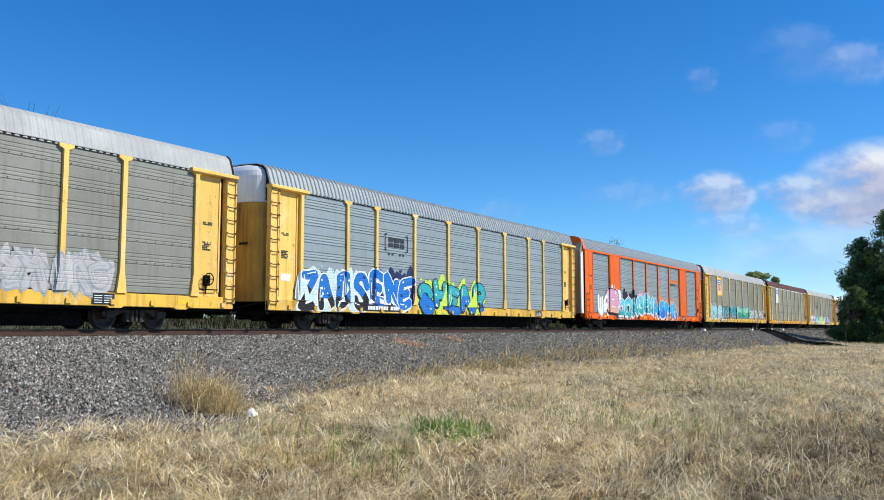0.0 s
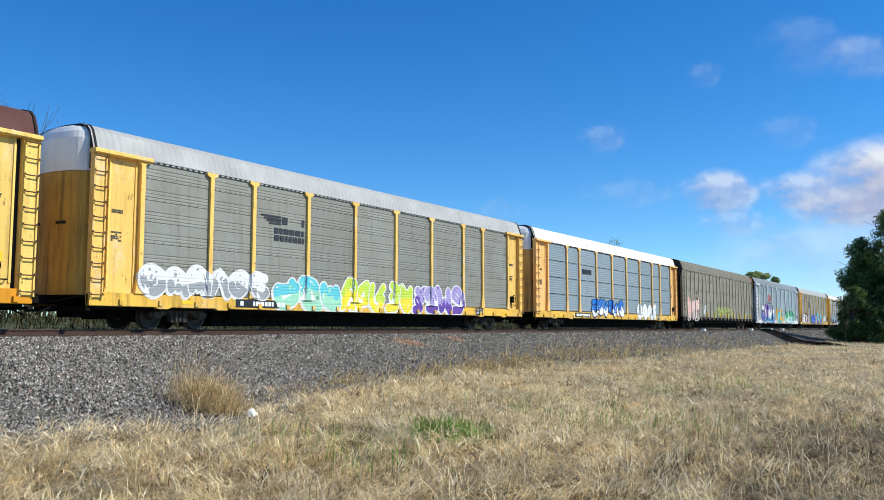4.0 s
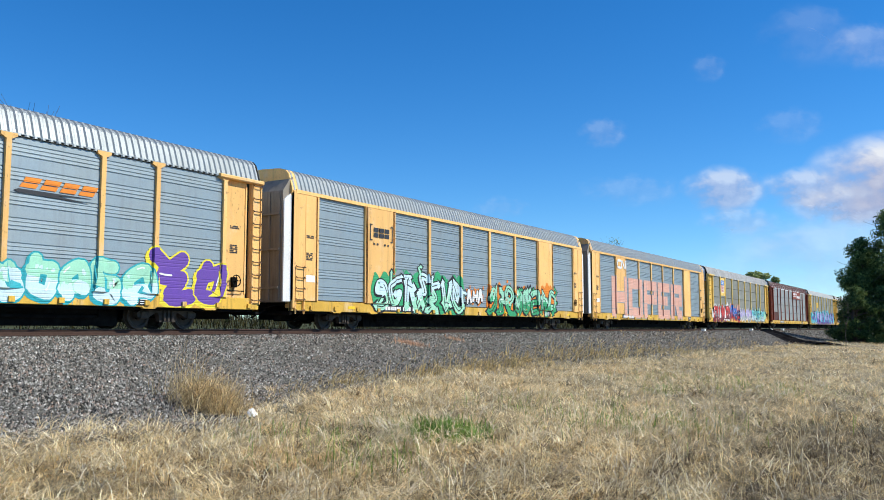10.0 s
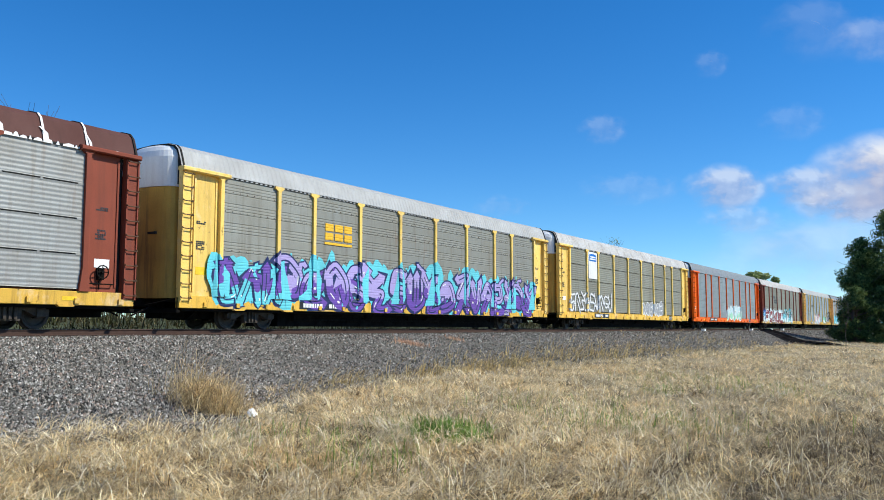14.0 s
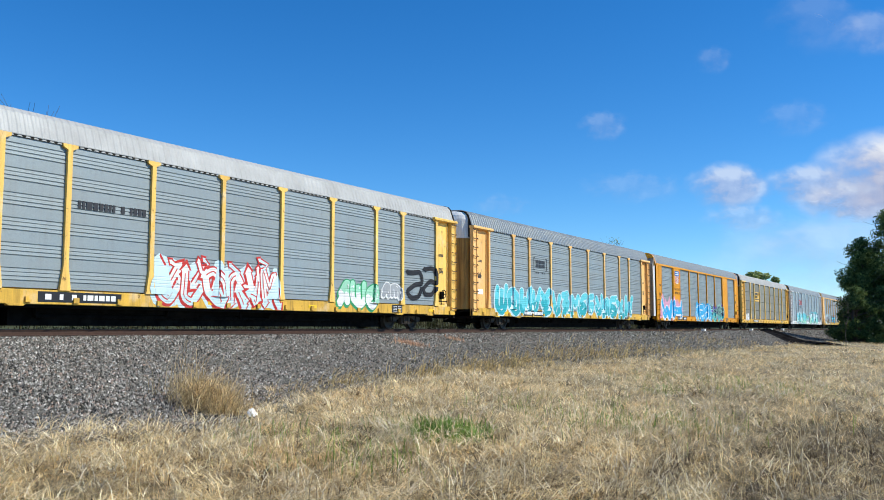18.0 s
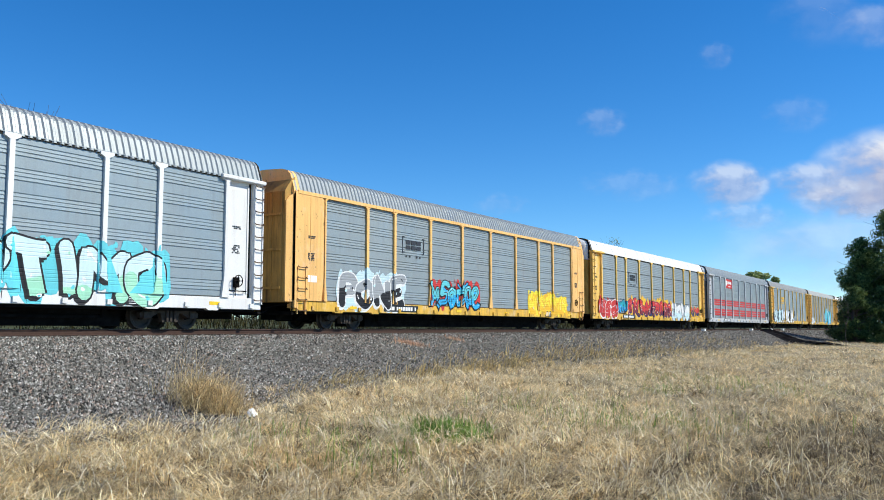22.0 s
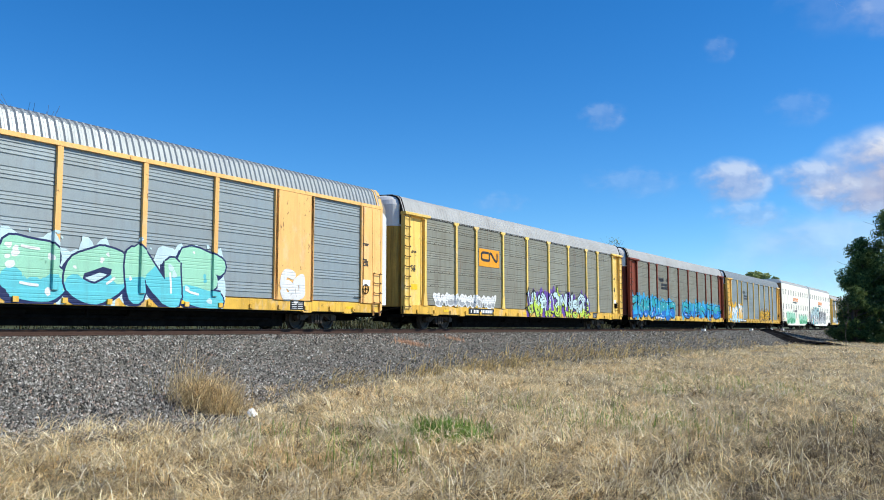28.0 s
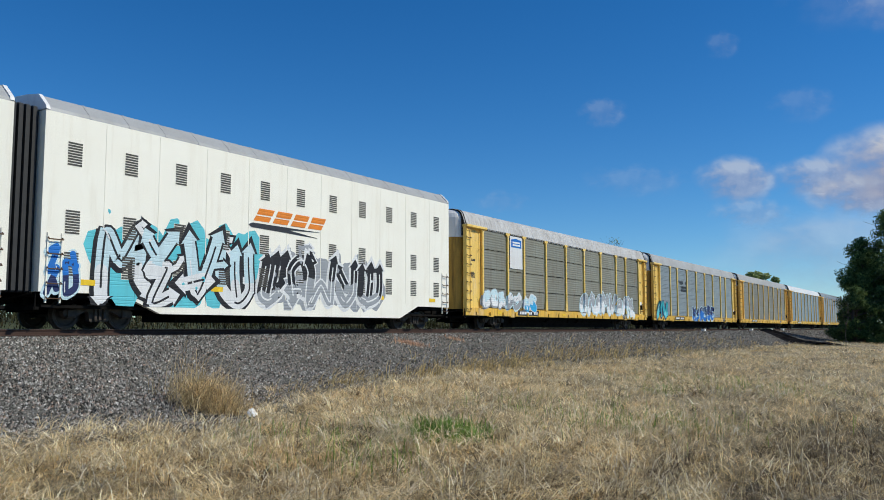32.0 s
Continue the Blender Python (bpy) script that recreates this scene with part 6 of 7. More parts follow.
def cloud(px, py, w, h, dense, seed, drift, edge=0.55, bulge=0.25, scale=None):
    """A soft cloud: a lens-shaped shell of lumps far off. px, py: place in the view from -0.5 to 0.5 of its width."""
    rnd = random.Random(seed)
    n, rings = 36, 9
    v, f, uv = [(0, 0, bulge * h)], [], [(0, 0)]
    for r in range(1, rings + 1):
        for i in range(n):
            a = 6.28318 * i / n
            q = r / rings
            v.append((w / 2 * q * math.cos(a), h / 2 * q * math.sin(a), bulge * h * (1 - q * q) + rnd.uniform(-1, 1) * 0.03 * h))
            uv.append((q * math.cos(a), q * math.sin(a)))
    for i in range(n):
        f.append((0, 1 + i, 1 + (i + 1) % n))
    for r in range(rings - 1):
        for i in range(n):
            a, b = 1 + r * n + i, 1 + r * n + (i + 1) % n
            f.append((a, a + n, b + n, b))
    me = mesh("cloud", v, f, cloud_material("cloud_vapour", dense, scale or 2.4 / h, seed, edge), None, True)
    layer = me.uv_layers.new(name="UVMap")
    for lp in me.loops:
        layer.data[lp.index].uv = uv[lp.vertex_index]
    place = Vector(EYE) + AHEAD * FAR + RIGHT * (px * PER) + ABOVE * (py * PER)
    ob = put("cloud", me, None, Matrix.Translation(place) @ FACING)
    ob.visible_shadow = False
    tagged(ob, "soft white fair-weather cloud in a blue sky", "cloud", "clouds")
    CLOUDS.append((ob, tuple(place), tuple(RIGHT * (drift[0] * PER) + ABOVE * (drift[1] * PER))))


def vx(x):
    return x / 1568 - 0.5


def vy(y):
    return (443 - y) / 1568


def sky_cloud(x, y, w, h, dense, seed, dx, dy, edge=0.55, bulge=0.25, scale=None):
    cloud(vx(x), vy(y), w / 1568 * PER, h / 1568 * PER, dense, seed, (dx / 1568, -dy / 1568), edge, bulge, scale)


sky_cloud(1560, 330, 330, 190, 1.0, 2, 30, -30, 0.36)
sky_cloud(1500, 372, 260, 90, 0.75, 3, 30, -28, 0.36)
sky_cloud(1415, 345, 190, 90, 0.55, 4, 30, -30, 0.40)
sky_cloud(1272, 345, 170, 100, 0.60, 5, 32, -26, 0.40)
sky_cloud(1300, 398, 170, 60, 0.26, 7, 30, -22, 0.45)
sky_cloud(1070, 252, 105, 66, 0.14, 9, 0, -52, 0.50)
sky_cloud(1245, 140, 80, 60, 0.09, 11, 35, -60, 0.5)
sky_cloud(1520, 112, 180, 100, 0.20, 13, 50, -95, 0.48)
sky_cloud(1420, 95, 220, 140, 0.09, 14, 50, -95, 0.5)
sky_cloud(1395, 240, 150, 80, 0.09, 15, 30, -55, 0.5)
sky_cloud(1120, 345, 230, 70, 0.11, 17, 10, -25, 0.5)
sky_cloud(890, 372, 130, 50, 0.08, 19, 0, -15, 0.5)
sky_cloud(1470, 440, 420, 110, 0.14, 21, 20, -15, 0.45)
# wide lilac haze added to dim the bright sky near the horizon
sky_cloud(1500, 465, 640, 200, 0.24, 23, 20, -15, 0.30)


def leaf_material(name, a, b):
    m, n, l, s = mat_base(name)
    g = n.new("ShaderNodeNewGeometry")
    c = ramp(n, l, g.outputs["Random Per Island"], [(0.0, a), (1.0, b)])
    l.new(c, s.inputs["Base Color"])
    s.inputs["Roughness"].default_value = 0.7
    s.inputs["Specular IOR Level"].default_value = 0.2
    thin = n.new("ShaderNodeBsdfTranslucent")
    l.new(c, thin.inputs["Color"])
    both = n.new("ShaderNodeMixShader")
    both.inputs[0].default_value = 0.35
    l.new(s.outputs[0], both.inputs[1])
    l.new(thin.outputs[0], both.inputs[2])
    l.new(both.outputs[0], n["Material Output"].inputs[0])
    return m


def leaf_cloud(centres, radii, count, size, rnd, flat=1.0):
    """Many small bent leaves round a set of clumps."""
    v, f = [], []
    for _ in range(count):
        c, r = rnd.choice(list(zip(centres, radii)))
        d = Vector((rnd.gauss(0, 1), rnd.gauss(0, 1), rnd.gauss(0, 1))).normalized() * r * rnd.uniform(0.35, 1.08)
        d.z *= flat
        p = Vector(c) + d
        a = Vector((rnd.gauss(0, 1), rnd.gauss(0, 1), rnd.gauss(0, 1))).normalized()
        b = a.orthogonal().normalized()
        s = size * rnd.uniform(0.6, 1.4)
        k = len(v)
        v += [p - a * s, p + b * s * 0.45, p + a * s, p - b * s * 0.45 + a.cross(b) * s * 0.2]
        f.append((k, k + 1, k + 2, k + 3))
    return v, f


def limbs(g, rnd, base, tip, r0, depth, spread, tips, n=6):
    """A tapered limb that forks; gathers its tips."""
    base, tip = Vector(base), Vector(tip)
    mid = (base + tip) / 2 + Vector((rnd.uniform(-1, 1), rnd.uniform(-1, 1), 0)) * (tip - base).length * 0.08
    for p, q, r in ((base, mid, r0), (mid, tip, r0 * 0.75)):
        d = (q - p).normalized()
        a = d.orthogonal().normalized()
        b = d.cross(a)
        vs = [o + rr * (math.cos(6.2832 * i / n) * a + math.sin(6.2832 * i / n) * b) for o, rr in ((p, r), (q, r * 0.72)) for i in range(n)]
        g.add(vs, [(i, (i + 1) % n, n + (i + 1) % n, n + i) for i in range(n)])
    if depth == 0:
        tips.append(tip)
        return
    ln = (tip - base).length * rnd.uniform(0.6, 0.8)
    for _ in range(3 if depth > 1 else 2):
        d = (tip - base).normalized() + Vector((rnd.uniform(-1, 1), rnd.uniform(-1, 1), rnd.uniform(-0.2, 0.7))) * spread
        limbs(g, rnd, tip, tip + d.normalized() * ln, r0 * 0.5, depth - 1, spread, tips, n)


BARK = painted("grey_bark", (0.13, 0.10, 0.08), (0.05, 0.04, 0.03), 0.6, 0.9)
CEDAR = leaf_material("cedar_foliage", (0.030, 0.066, 0.018), (0.22, 0.29, 0.09))
SPRING = leaf_material("spring_foliage", (0.20, 0.27, 0.09), (0.46, 0.50, 0.22))


def tree(name, label, x, y, height, width, seed, leaf, count, size, cedar=False, z=None):
    rnd = random.Random(seed)
    z = float(ground_height(x, y)) if z is None else z
    root = empty(name, pose(x, y, z))
    g, tips = Geo(), []
    if cedar:
        limbs(g, rnd, (0, 0, -0.2), (0.2, 0, height * 0.9), 0.22, 0, 0.3, tips)
        cs, rs = [], []
        for i in range(95):
            q = rnd.uniform(0.02, 1.0) ** 1.25
            a = rnd.uniform(0, 6.28)
            rad = width / 2 * (1 - q) ** 0.55 * rnd.uniform(0.35, 1.0) + 0.15
            p = (rad * math.cos(a), rad * math.sin(a), height * q)
            g.tube((0, 0, max(0.2, height * q - 0.5)), p, 0.04, 0, 5)
            cs.append(p)
            rs.append(rnd.uniform(0.05, 0.11) * height)
        for i in range(10):                    # stray bare twigs on the outline
            a, q = rnd.uniform(0, 6.28), rnd.uniform(0.2, 0.9)
            rad = width * 0.62 * (1 - q * 0.5)
            g.tube((0, 0, height * q), (rad * math.cos(a), rad * math.sin(a), height * (q + rnd.uniform(0, 0.15))), 0.02, 0, 4)
    else:
        limbs(g, rnd, (0, 0, -0.2), (rnd.uniform(-0.3, 0.3), 0, height * 0.42), height * (0.022 if count > 1000 else 0.010), 3, 0.62, tips)
        cs, rs = tips, [rnd.uniform(0.6, 1.0) * width * 0.16 for _ in tips]
    put("trunk", g.mesh("trunk", BARK), root)
    if count:
        v, f = leaf_cloud(cs, rs, count, size, rnd, 0.8)
        put("crown", mesh("crown", v, f, leaf), root)
    tagged(root, label, "tree")
    return root


tree("cedar_tree", "dense dark green cedar beside the railway bank", 103.5, 10.1, 10.9, 7.4, 3, CEDAR, 30000, 0.14, True)
tree("cedar_tree", "dark green cedar at the edge of the dry field", 105.0, 7.3, 14.2, 10.5, 5, CEDAR, 30000, 0.15, True)
tree("cedar_tree", "low dark green cedar scrub by the dry grass", 99.4, 10.6, 5.6, 4.8, 8, CEDAR, 15000, 0.12, True)
tree("cedar_tree", "low dark green cedar scrub under the taller cedars", 99.0, 6.2, 5.5, 7.0, 9, CEDAR, 9000, 0.13, True)
tree("dead_shrub", "bare grey dead shrub beside the cedars", 95.5, 11.2, 4.2, 2.0, 23, SPRING, 0, 0.1)
tree("roadside_tree", "green leafy tree far behind the railway", 134.0, 27.6, 7.6, 4.6, 11, SPRING, 4200, 0.17)
tree("bare_tree", "bare grey tree top far behind the train", 100.0, 38.0, 9.2, 5.0, 14, SPRING, 60, 0.10)
tree("bare_tree", "bare thin-twigged tree far behind the train", 29.0, 47.0, 12.2, 5.0, 17, SPRING, 0, 0.1)


# ---- a dark cinder ramp down the bank, pale blocks by the rail, litter ----
def build_ramp():
    rng = np.random.default_rng(3)
    a, b = np.array([102.0, 20.4]), np.array([77.0, 10.6])
    d = (b - a) / np.linalg.norm(b - a)
    nrm = np.array([-d[1], d[0]])
    n, k = 60, 9
    v, f = [], []
    for i in range(n):
        for j in range(k):
            q = i / (n - 1)
            c = a + (b - a) * q + nrm * ((j / (k - 1) - 0.5) * (2.6 + 1.2 * q) + rng.uniform(-0.12, 0.12))
            edge = 1 - abs(j / (k - 1) - 0.5) * 2
            v.append((c[0], c[1], float(ground_height(c[0], c[1])) + 0.02 + edge * rng.uniform(0.02, 0.32)))
    for i in range(n - 1):
        for j in range(k - 1):
            f.append((i * k + j, i * k + j + 1, (i + 1) * k + j + 1, (i + 1) * k + j))
    m = plain("dark_cinders", (0.008, 0.007, 0.007), 0.95, 0.0, 0.6, 4)
    tagged(put("cinder_path", mesh("cinder_path", v, f, m)), "dark cinder track running down the gravel bank", "path", kind="structure")


build_ramp()
for x, y, w in ((76.5, MID - 2.0, 0.8), (95.0, MID - 2.1, 1.2), (106.0, MID - 2.0, 0.9), (112.0, MID - 2.2, 1.4)):
    g = Geo().box(-w / 2, w / 2, -0.15, 0.15, -0.05, 0.20, 0, 0.03)
    tagged(put("marker_block", g.mesh("marker_block", M["chalk"]), None, pose(x, y, float(ground_height(x, y)) + 0.02, 0, 0, 6)), "small pale concrete block beside the rail", "concrete block", "blocks by the track")
g = Geo()
rl = random.Random(2)
pts = [(0.085 * math.cos(i * 0.9) * rl.uniform(0.6, 1.1), 0.06 * math.sin(i * 0.9) * rl.uniform(0.6, 1.1)) for i in range(7)]
g.add([(x, y * 0.4, 0.06 + y + 0.05 * rl.random()) for x, y in pts] + [(x * 0.6, -0.06, 0.05 + y * 0.7) for x, y in pts], [tuple(range(7))] + [(i, (i + 1) % 7, 7 + (i + 1) % 7, 7 + i) for i in range(7)] + [tuple(range(13, 6, -1))])
tagged(put("litter", g.mesh("litter", M["chalk"]), None, pose(9.73, 9.66, float(ground_height(9.73, 9.66)) + 0.06, 0, 25, -45)), "crumpled white scrap lying in the dry grass", "litter")


# ---- grass, stones ----
def blades(name, label, pts, heights, bend, mat, seed, width=0.012, lift=0.0):
    """Bent grass blades, three sections each, as one mass. bend: how far each tip leans, in its own lengths."""
    rng = np.random.default_rng(seed)
    n = len(pts)
    z = ground_height(pts[:, 0], pts[:, 1]) + lift
    a = np.arctan2(bend[:, 1], bend[:, 0]) + np.pi / 2 + rng.normal(0, 0.45, n)
    side = np.stack([np.cos(a), np.sin(a), np.zeros(n)], 1)
    m = np.linalg.norm(bend, axis=1)
    rise = 1 / np.sqrt(1 + m * m)
    run = bend * rise[:, None]
    base = np.stack([pts[:, 0], pts[:, 1], z - 0.02], 1)
    verts = np.zeros((n, 7, 3))
    for k, q in enumerate((0.0, 0.4, 0.75, 1.0)):
        c = base.copy()
        c[:, :2] += run * (heights * q ** 1.6)[:, None]
        c[:, 2] += heights * rise * np.sin(q * 1.9) / np.sin(1.57)
        if k == 3:
            verts[:, 6] = c
        else:
            w = width * (1 - 0.5 * q)
            verts[:, 2 * k] = c - side * w
            verts[:, 2 * k + 1] = c + side * w
    quads = np.array([[0, 1, 3, 2], [2, 3, 5, 4]])
    k = np.arange(n)[:, None]
    faces = [tuple(q) for q in (k[:, :, None] * 7 + quads[None]).reshape(-1, 4).tolist()] + [tuple(q) for q in (k * 7 + np.array([[4, 5, 6]])).tolist()]
    me = mesh(name, verts.reshape(-1, 3).tolist(), faces, mat)
    return tagged(put(name, me), label, "grass", kind="stuff")


def grass_material(name, stops, low=0.80):
    """Dry or green blades: each its own tone, drifting over the field, letting some light through."""
    m, n, l, s = mat_base(name)
    g = n.new("ShaderNodeNewGeometry")
    c = ramp(n, l, g.outputs["Random Per Island"], stops)
    big = noise_node(n, l, g.outputs["Position"], 0.55, 4)
    mid = noise_node(n, l, g.outputs["Position"], 5.5, 4, (1, 1, 1), 0.65)
    c = mix(n, l, 1.0, c, ramp(n, l, big, [(0.32, (low, low * 0.99, low * 1.0)), (0.5, (1.02, 0.975, 0.90)), (0.7, (1.15, 1.075, 0.96))]), "MULTIPLY")
    c = mix(n, l, 1.0, c, ramp(n, l, mid, [(0.38, (0.48, 0.44, 0.40)), (0.50, (1.0, 0.98, 0.95)), (0.62, (1.35, 1.33, 1.28))]), "MULTIPLY")
    l.new(c, s.inputs["Base Color"])
    s.inputs["Roughness"].default_value = 0.55
    s.inputs["Specular IOR Level"].default_value = 0.3
    thin = n.new("ShaderNodeBsdfTranslucent")
    l.new(c, thin.inputs["Color"])
    both = n.new("ShaderNodeMixShader")
    both.inputs[0].default_value = 0.35
    l.new(s.outputs[0], both.inputs[1])
    l.new(thin.outputs[0], both.inputs[2])
    l.new(both.outputs[0], n["Material Output"].inputs[0])
    return m


STRAW = grass_material("dry_grass", [(0.0, (0.17, 0.105, 0.045)), (0.2, (0.54, 0.38, 0.17)), (0.45, (0.92, 0.72, 0.39)), (1.0, (0.99, 0.91, 0.66))])
GOLD = grass_material("golden_dry_grass", [(0.0, (0.20, 0.13, 0.04)), (0.3, (0.55, 0.40, 0.15)), (1.0, (0.92, 0.76, 0.40))])
PALE = grass_material("bleached_stalks", [(0.0, (0.62, 0.50, 0.27)), (0.5, (0.86, 0.76, 0.50)), (1.0, (0.95, 0.92, 0.78))])
GAP_SHADE = grass_material("dark_gap_shade", [(0.0, (0.04, 0.027, 0.014)), (0.6, (0.10, 0.07, 0.034)), (1.0, (0.22, 0.16, 0.08))])
TUFT = grass_material("tuft_grass", [(0.0, (0.15, 0.105, 0.05)), (0.3, (0.50, 0.385, 0.20)), (1.0, (0.95, 0.80, 0.50))])
TAWNY = grass_material("tawny_weed", [(0.0, (0.46, 0.27, 0.17)), (1.0, (0.82, 0.56, 0.40))])
FRESH = grass_material("fresh_grass", [(0.0, (0.10, 0.20, 0.03)), (0.6, (0.22, 0.40, 0.07)), (1.0, (0.42, 0.54, 0.16))])


def wedge_points(rng, n, near, far, a0, a1, power):
    """Random points on the ground before the camera, thinning with distance."""
    r = near * (far / near) ** (rng.uniform(0, 1, n) ** power)
    a = np.radians(rng.uniform(a0, a1, n))
    return np.stack([r * np.cos(a), r * np.sin(a)], 1)


def field(x, y, s):
    """A smooth wandering value for clumps and for the lie of the grass."""
    return np.sin(x * 0.9 * s + 1.7 * np.sin(y * 0.7 * s + 0.5)) * np.sin(y * 1.1 * s + 1.3 * np.sin(x * 0.6 * s + 2.0))


def brown_patch(x, y):
    """1 where the nearer grass is brown and olive, 0 in the pale field."""
    b, r = np.degrees(np.arctan2(y, x)), np.hypot(x, y)
    return np.clip(1.3 * np.exp(-((b - 7) / 10.0) ** 2) * smooth01(24, 10, r), 0, 1) + 0.35 * np.exp(-((b - 27) / 9.0) ** 2) * smooth01(10.5, 8.5, r)


def lean(rng, n, ang, low, high, spread):
    """How blades lean: many arch over, some lie flat."""
    flat = rng.uniform(0, 1, n) < 0.4
    mag = np.where(flat, np.abs(rng.normal(high, spread, n)), np.abs(rng.normal(low, 0.8, n))) + 0.3
    return np.stack([np.cos(ang), np.sin(ang)], 1) * mag[:, None]


def thatch(rng, p, most):
    """Height of a blade's root in the springy mat, lumpy over the field."""
    lump = 0.5 + 0.5 * field(p[:, 0], p[:, 1], 2.3) * field(p[:, 1], p[:, 0], 0.9)
    return most * lump * rng.uniform(0, 1, len(p))


def build_grass():
    rng = np.random.default_rng(5)
    # tussocks: blades fan out from common roots, laid over by the wind
    c = wedge_points(rng, 8000, 7.0, 110, 2, 62, 0.9)
    c = c[(toe(c[:, 0]) - c[:, 1] > -1.3 * rng.uniform(0, 1, len(c)) ** 3) & (rng.uniform(0, 1, len(c)) < (0.78 + 0.45 * field(c[:, 0], c[:, 1], 0.9)) * (1 - 0.8 * brown_patch(c[:, 0], c[:, 1])))]
    m = rng.integers(12, 30, len(c))
    own = np.repeat(np.arange(len(c)), m)
    spread = rng.uniform(0.05, 0.24, len(c))[own] * (1 + np.hypot(c[:, 0], c[:, 1])[own] / 60)
    p = c[own] + rng.normal(0, 1, (len(own), 2)) * spread[:, None]
    ang = (field(c[:, 0], c[:, 1], 0.8) * 2.6 + rng.normal(0, 0.9, len(c)))[own] + rng.normal(0, 1.3, len(own))
    size = (rng.uniform(0.24, 0.56, len(c)) * (1 + 0.3 * field(c[:, 0], c[:, 1], 0.5)))[own]
    r = np.hypot(p[:, 0], p[:, 1])
    blades("dry_grass_tussocks", "wind-laid tussocks of dry straw-coloured grass", p, size * rng.uniform(0.5, 1.1, len(p)), lean(rng, len(p), ang, 3.8, 8.0, 3.0), STRAW, 6, (0.0020 + 0.00018 * r)[:, None], thatch(rng, p, 0.20))
    # short matted growth between them
    q = wedge_points(rng, 130000, 7.0, 110, 2, 62, 0.9)
    keep = (toe(q[:, 0]) - q[:, 1] > -0.7 * rng.uniform(0, 1, len(q)) ** 2) & (rng.uniform(0, 1, len(q)) < (0.62 + 0.38 * field(q[:, 0], q[:, 1], 1.6)) * (1 - 0.75 * brown_patch(q[:, 0], q[:, 1])))
    q = q[keep]
    r = np.hypot(q[:, 0], q[:, 1])
    blades("dry_grass", "matted dry straw-coloured grass of the field", q, rng.uniform(0.10, 0.32, len(q)), lean(rng, len(q), rng.uniform(0, 6.28, len(q)), 4.5, 9.0, 3.0), STRAW, 7, (0.0015 + 0.00020 * r)[:, None], thatch(rng, q, 0.16))
    # bleached stalks lying every way over the mat, a few standing
    s = wedge_points(rng, 42000, 7.0, 100, 2, 62, 0.95)
    s = s[(toe(s[:, 0]) - s[:, 1] > 0.1) & (rng.uniform(0, 1, len(s)) < (0.65 + 0.5 * field(s[:, 0], s[:, 1], 1.1)) * (1 - 0.5 * brown_patch(s[:, 0], s[:, 1])))]
    blades("fallen_stalks", "bleached straw stalks lying over the matted grass", s, rng.uniform(0.20, 0.60, len(s)), lean(rng, len(s), rng.uniform(0, 6.28, len(s)), 5.0, 12.0, 4.0), PALE, 14, (0.0025 + 0.00018 * np.hypot(s[:, 0], s[:, 1]))[:, None], 0.05 + thatch(rng, s, 0.20))
    s = wedge_points(rng, 1500, 7, 60, 2, 62, 1.0)
    s = s[toe(s[:, 0]) - s[:, 1] > 0.3]
    blades("dry_grass_stalks", "tall thin dry grass stalks in the field", s, rng.uniform(0.30, 0.62, len(s)), rng.normal(0, 0.6, (len(s), 2)), PALE, 8, (0.0022 + 0.00013 * np.hypot(s[:, 0], s[:, 1]))[:, None])
    # swathes of straw lying together, and dark blades that paint the shaded gaps between them
    for name, label, many, mat, low, high, wide, seed in (("straw_swathes", "swathes of pale straw lying side by side", 3300, PALE, 0.10, 0.24, 1.5, 18), ("old_growth", "dark brown blades painting the shaded gaps in the mat", 850, GAP_SHADE, 0.04, 0.16, 1.2, 19)):
        c = wedge_points(rng, many, 7.0, 70, 2, 62, 0.95)
        c = c[(toe(c[:, 0]) - c[:, 1] > 0.2) & (rng.uniform(0, 1, len(c)) > (0.9 if mat is PALE else 0.0) * brown_patch(c[:, 0], c[:, 1])) & (np.hypot(c[:, 0] - 9.2, c[:, 1] - 5.68) > 0.5)]
        m = rng.integers(8, 22, len(c))
        own = np.repeat(np.arange(len(c)), m)
        p = c[own] + rng.normal(0, 1, (len(own), 2)) * (0.05 + 0.004 * np.hypot(c[:, 0], c[:, 1]))[own][:, None]
        ang = rng.uniform(0, 6.28, len(c))[own] + rng.normal(0, 0.6, len(own))
        r = np.hypot(p[:, 0], p[:, 1])
        blades(name, label, p, rng.uniform(0.16, 0.48, len(p)), lean(rng, len(p), ang, 3.0, 8.0, 3.0), mat, seed, (wide * (0.0017 + 0.00017 * r))[:, None], rng.uniform(low, high, len(c))[own])
    # thinner growth all round the tripod
    c = np.stack([rng.uniform(-16, 22, 26000), rng.uniform(-16, 9, 26000)], 1)
    b = np.degrees(np.arctan2(c[:, 1], c[:, 0]))
    c = c[((b < 2) | (b > 62) | (np.hypot(c[:, 0], c[:, 1]) < 7.2)) & (np.hypot(c[:, 0], c[:, 1]) > 0.5)]
    blades("field_grass", "matted dry straw-coloured grass of the open field", c, rng.uniform(0.14, 0.42, len(c)), lean(rng, len(c), rng.uniform(0, 6.28, len(c)), 3.0, 8.0, 2.5), STRAW, 17, 0.006)
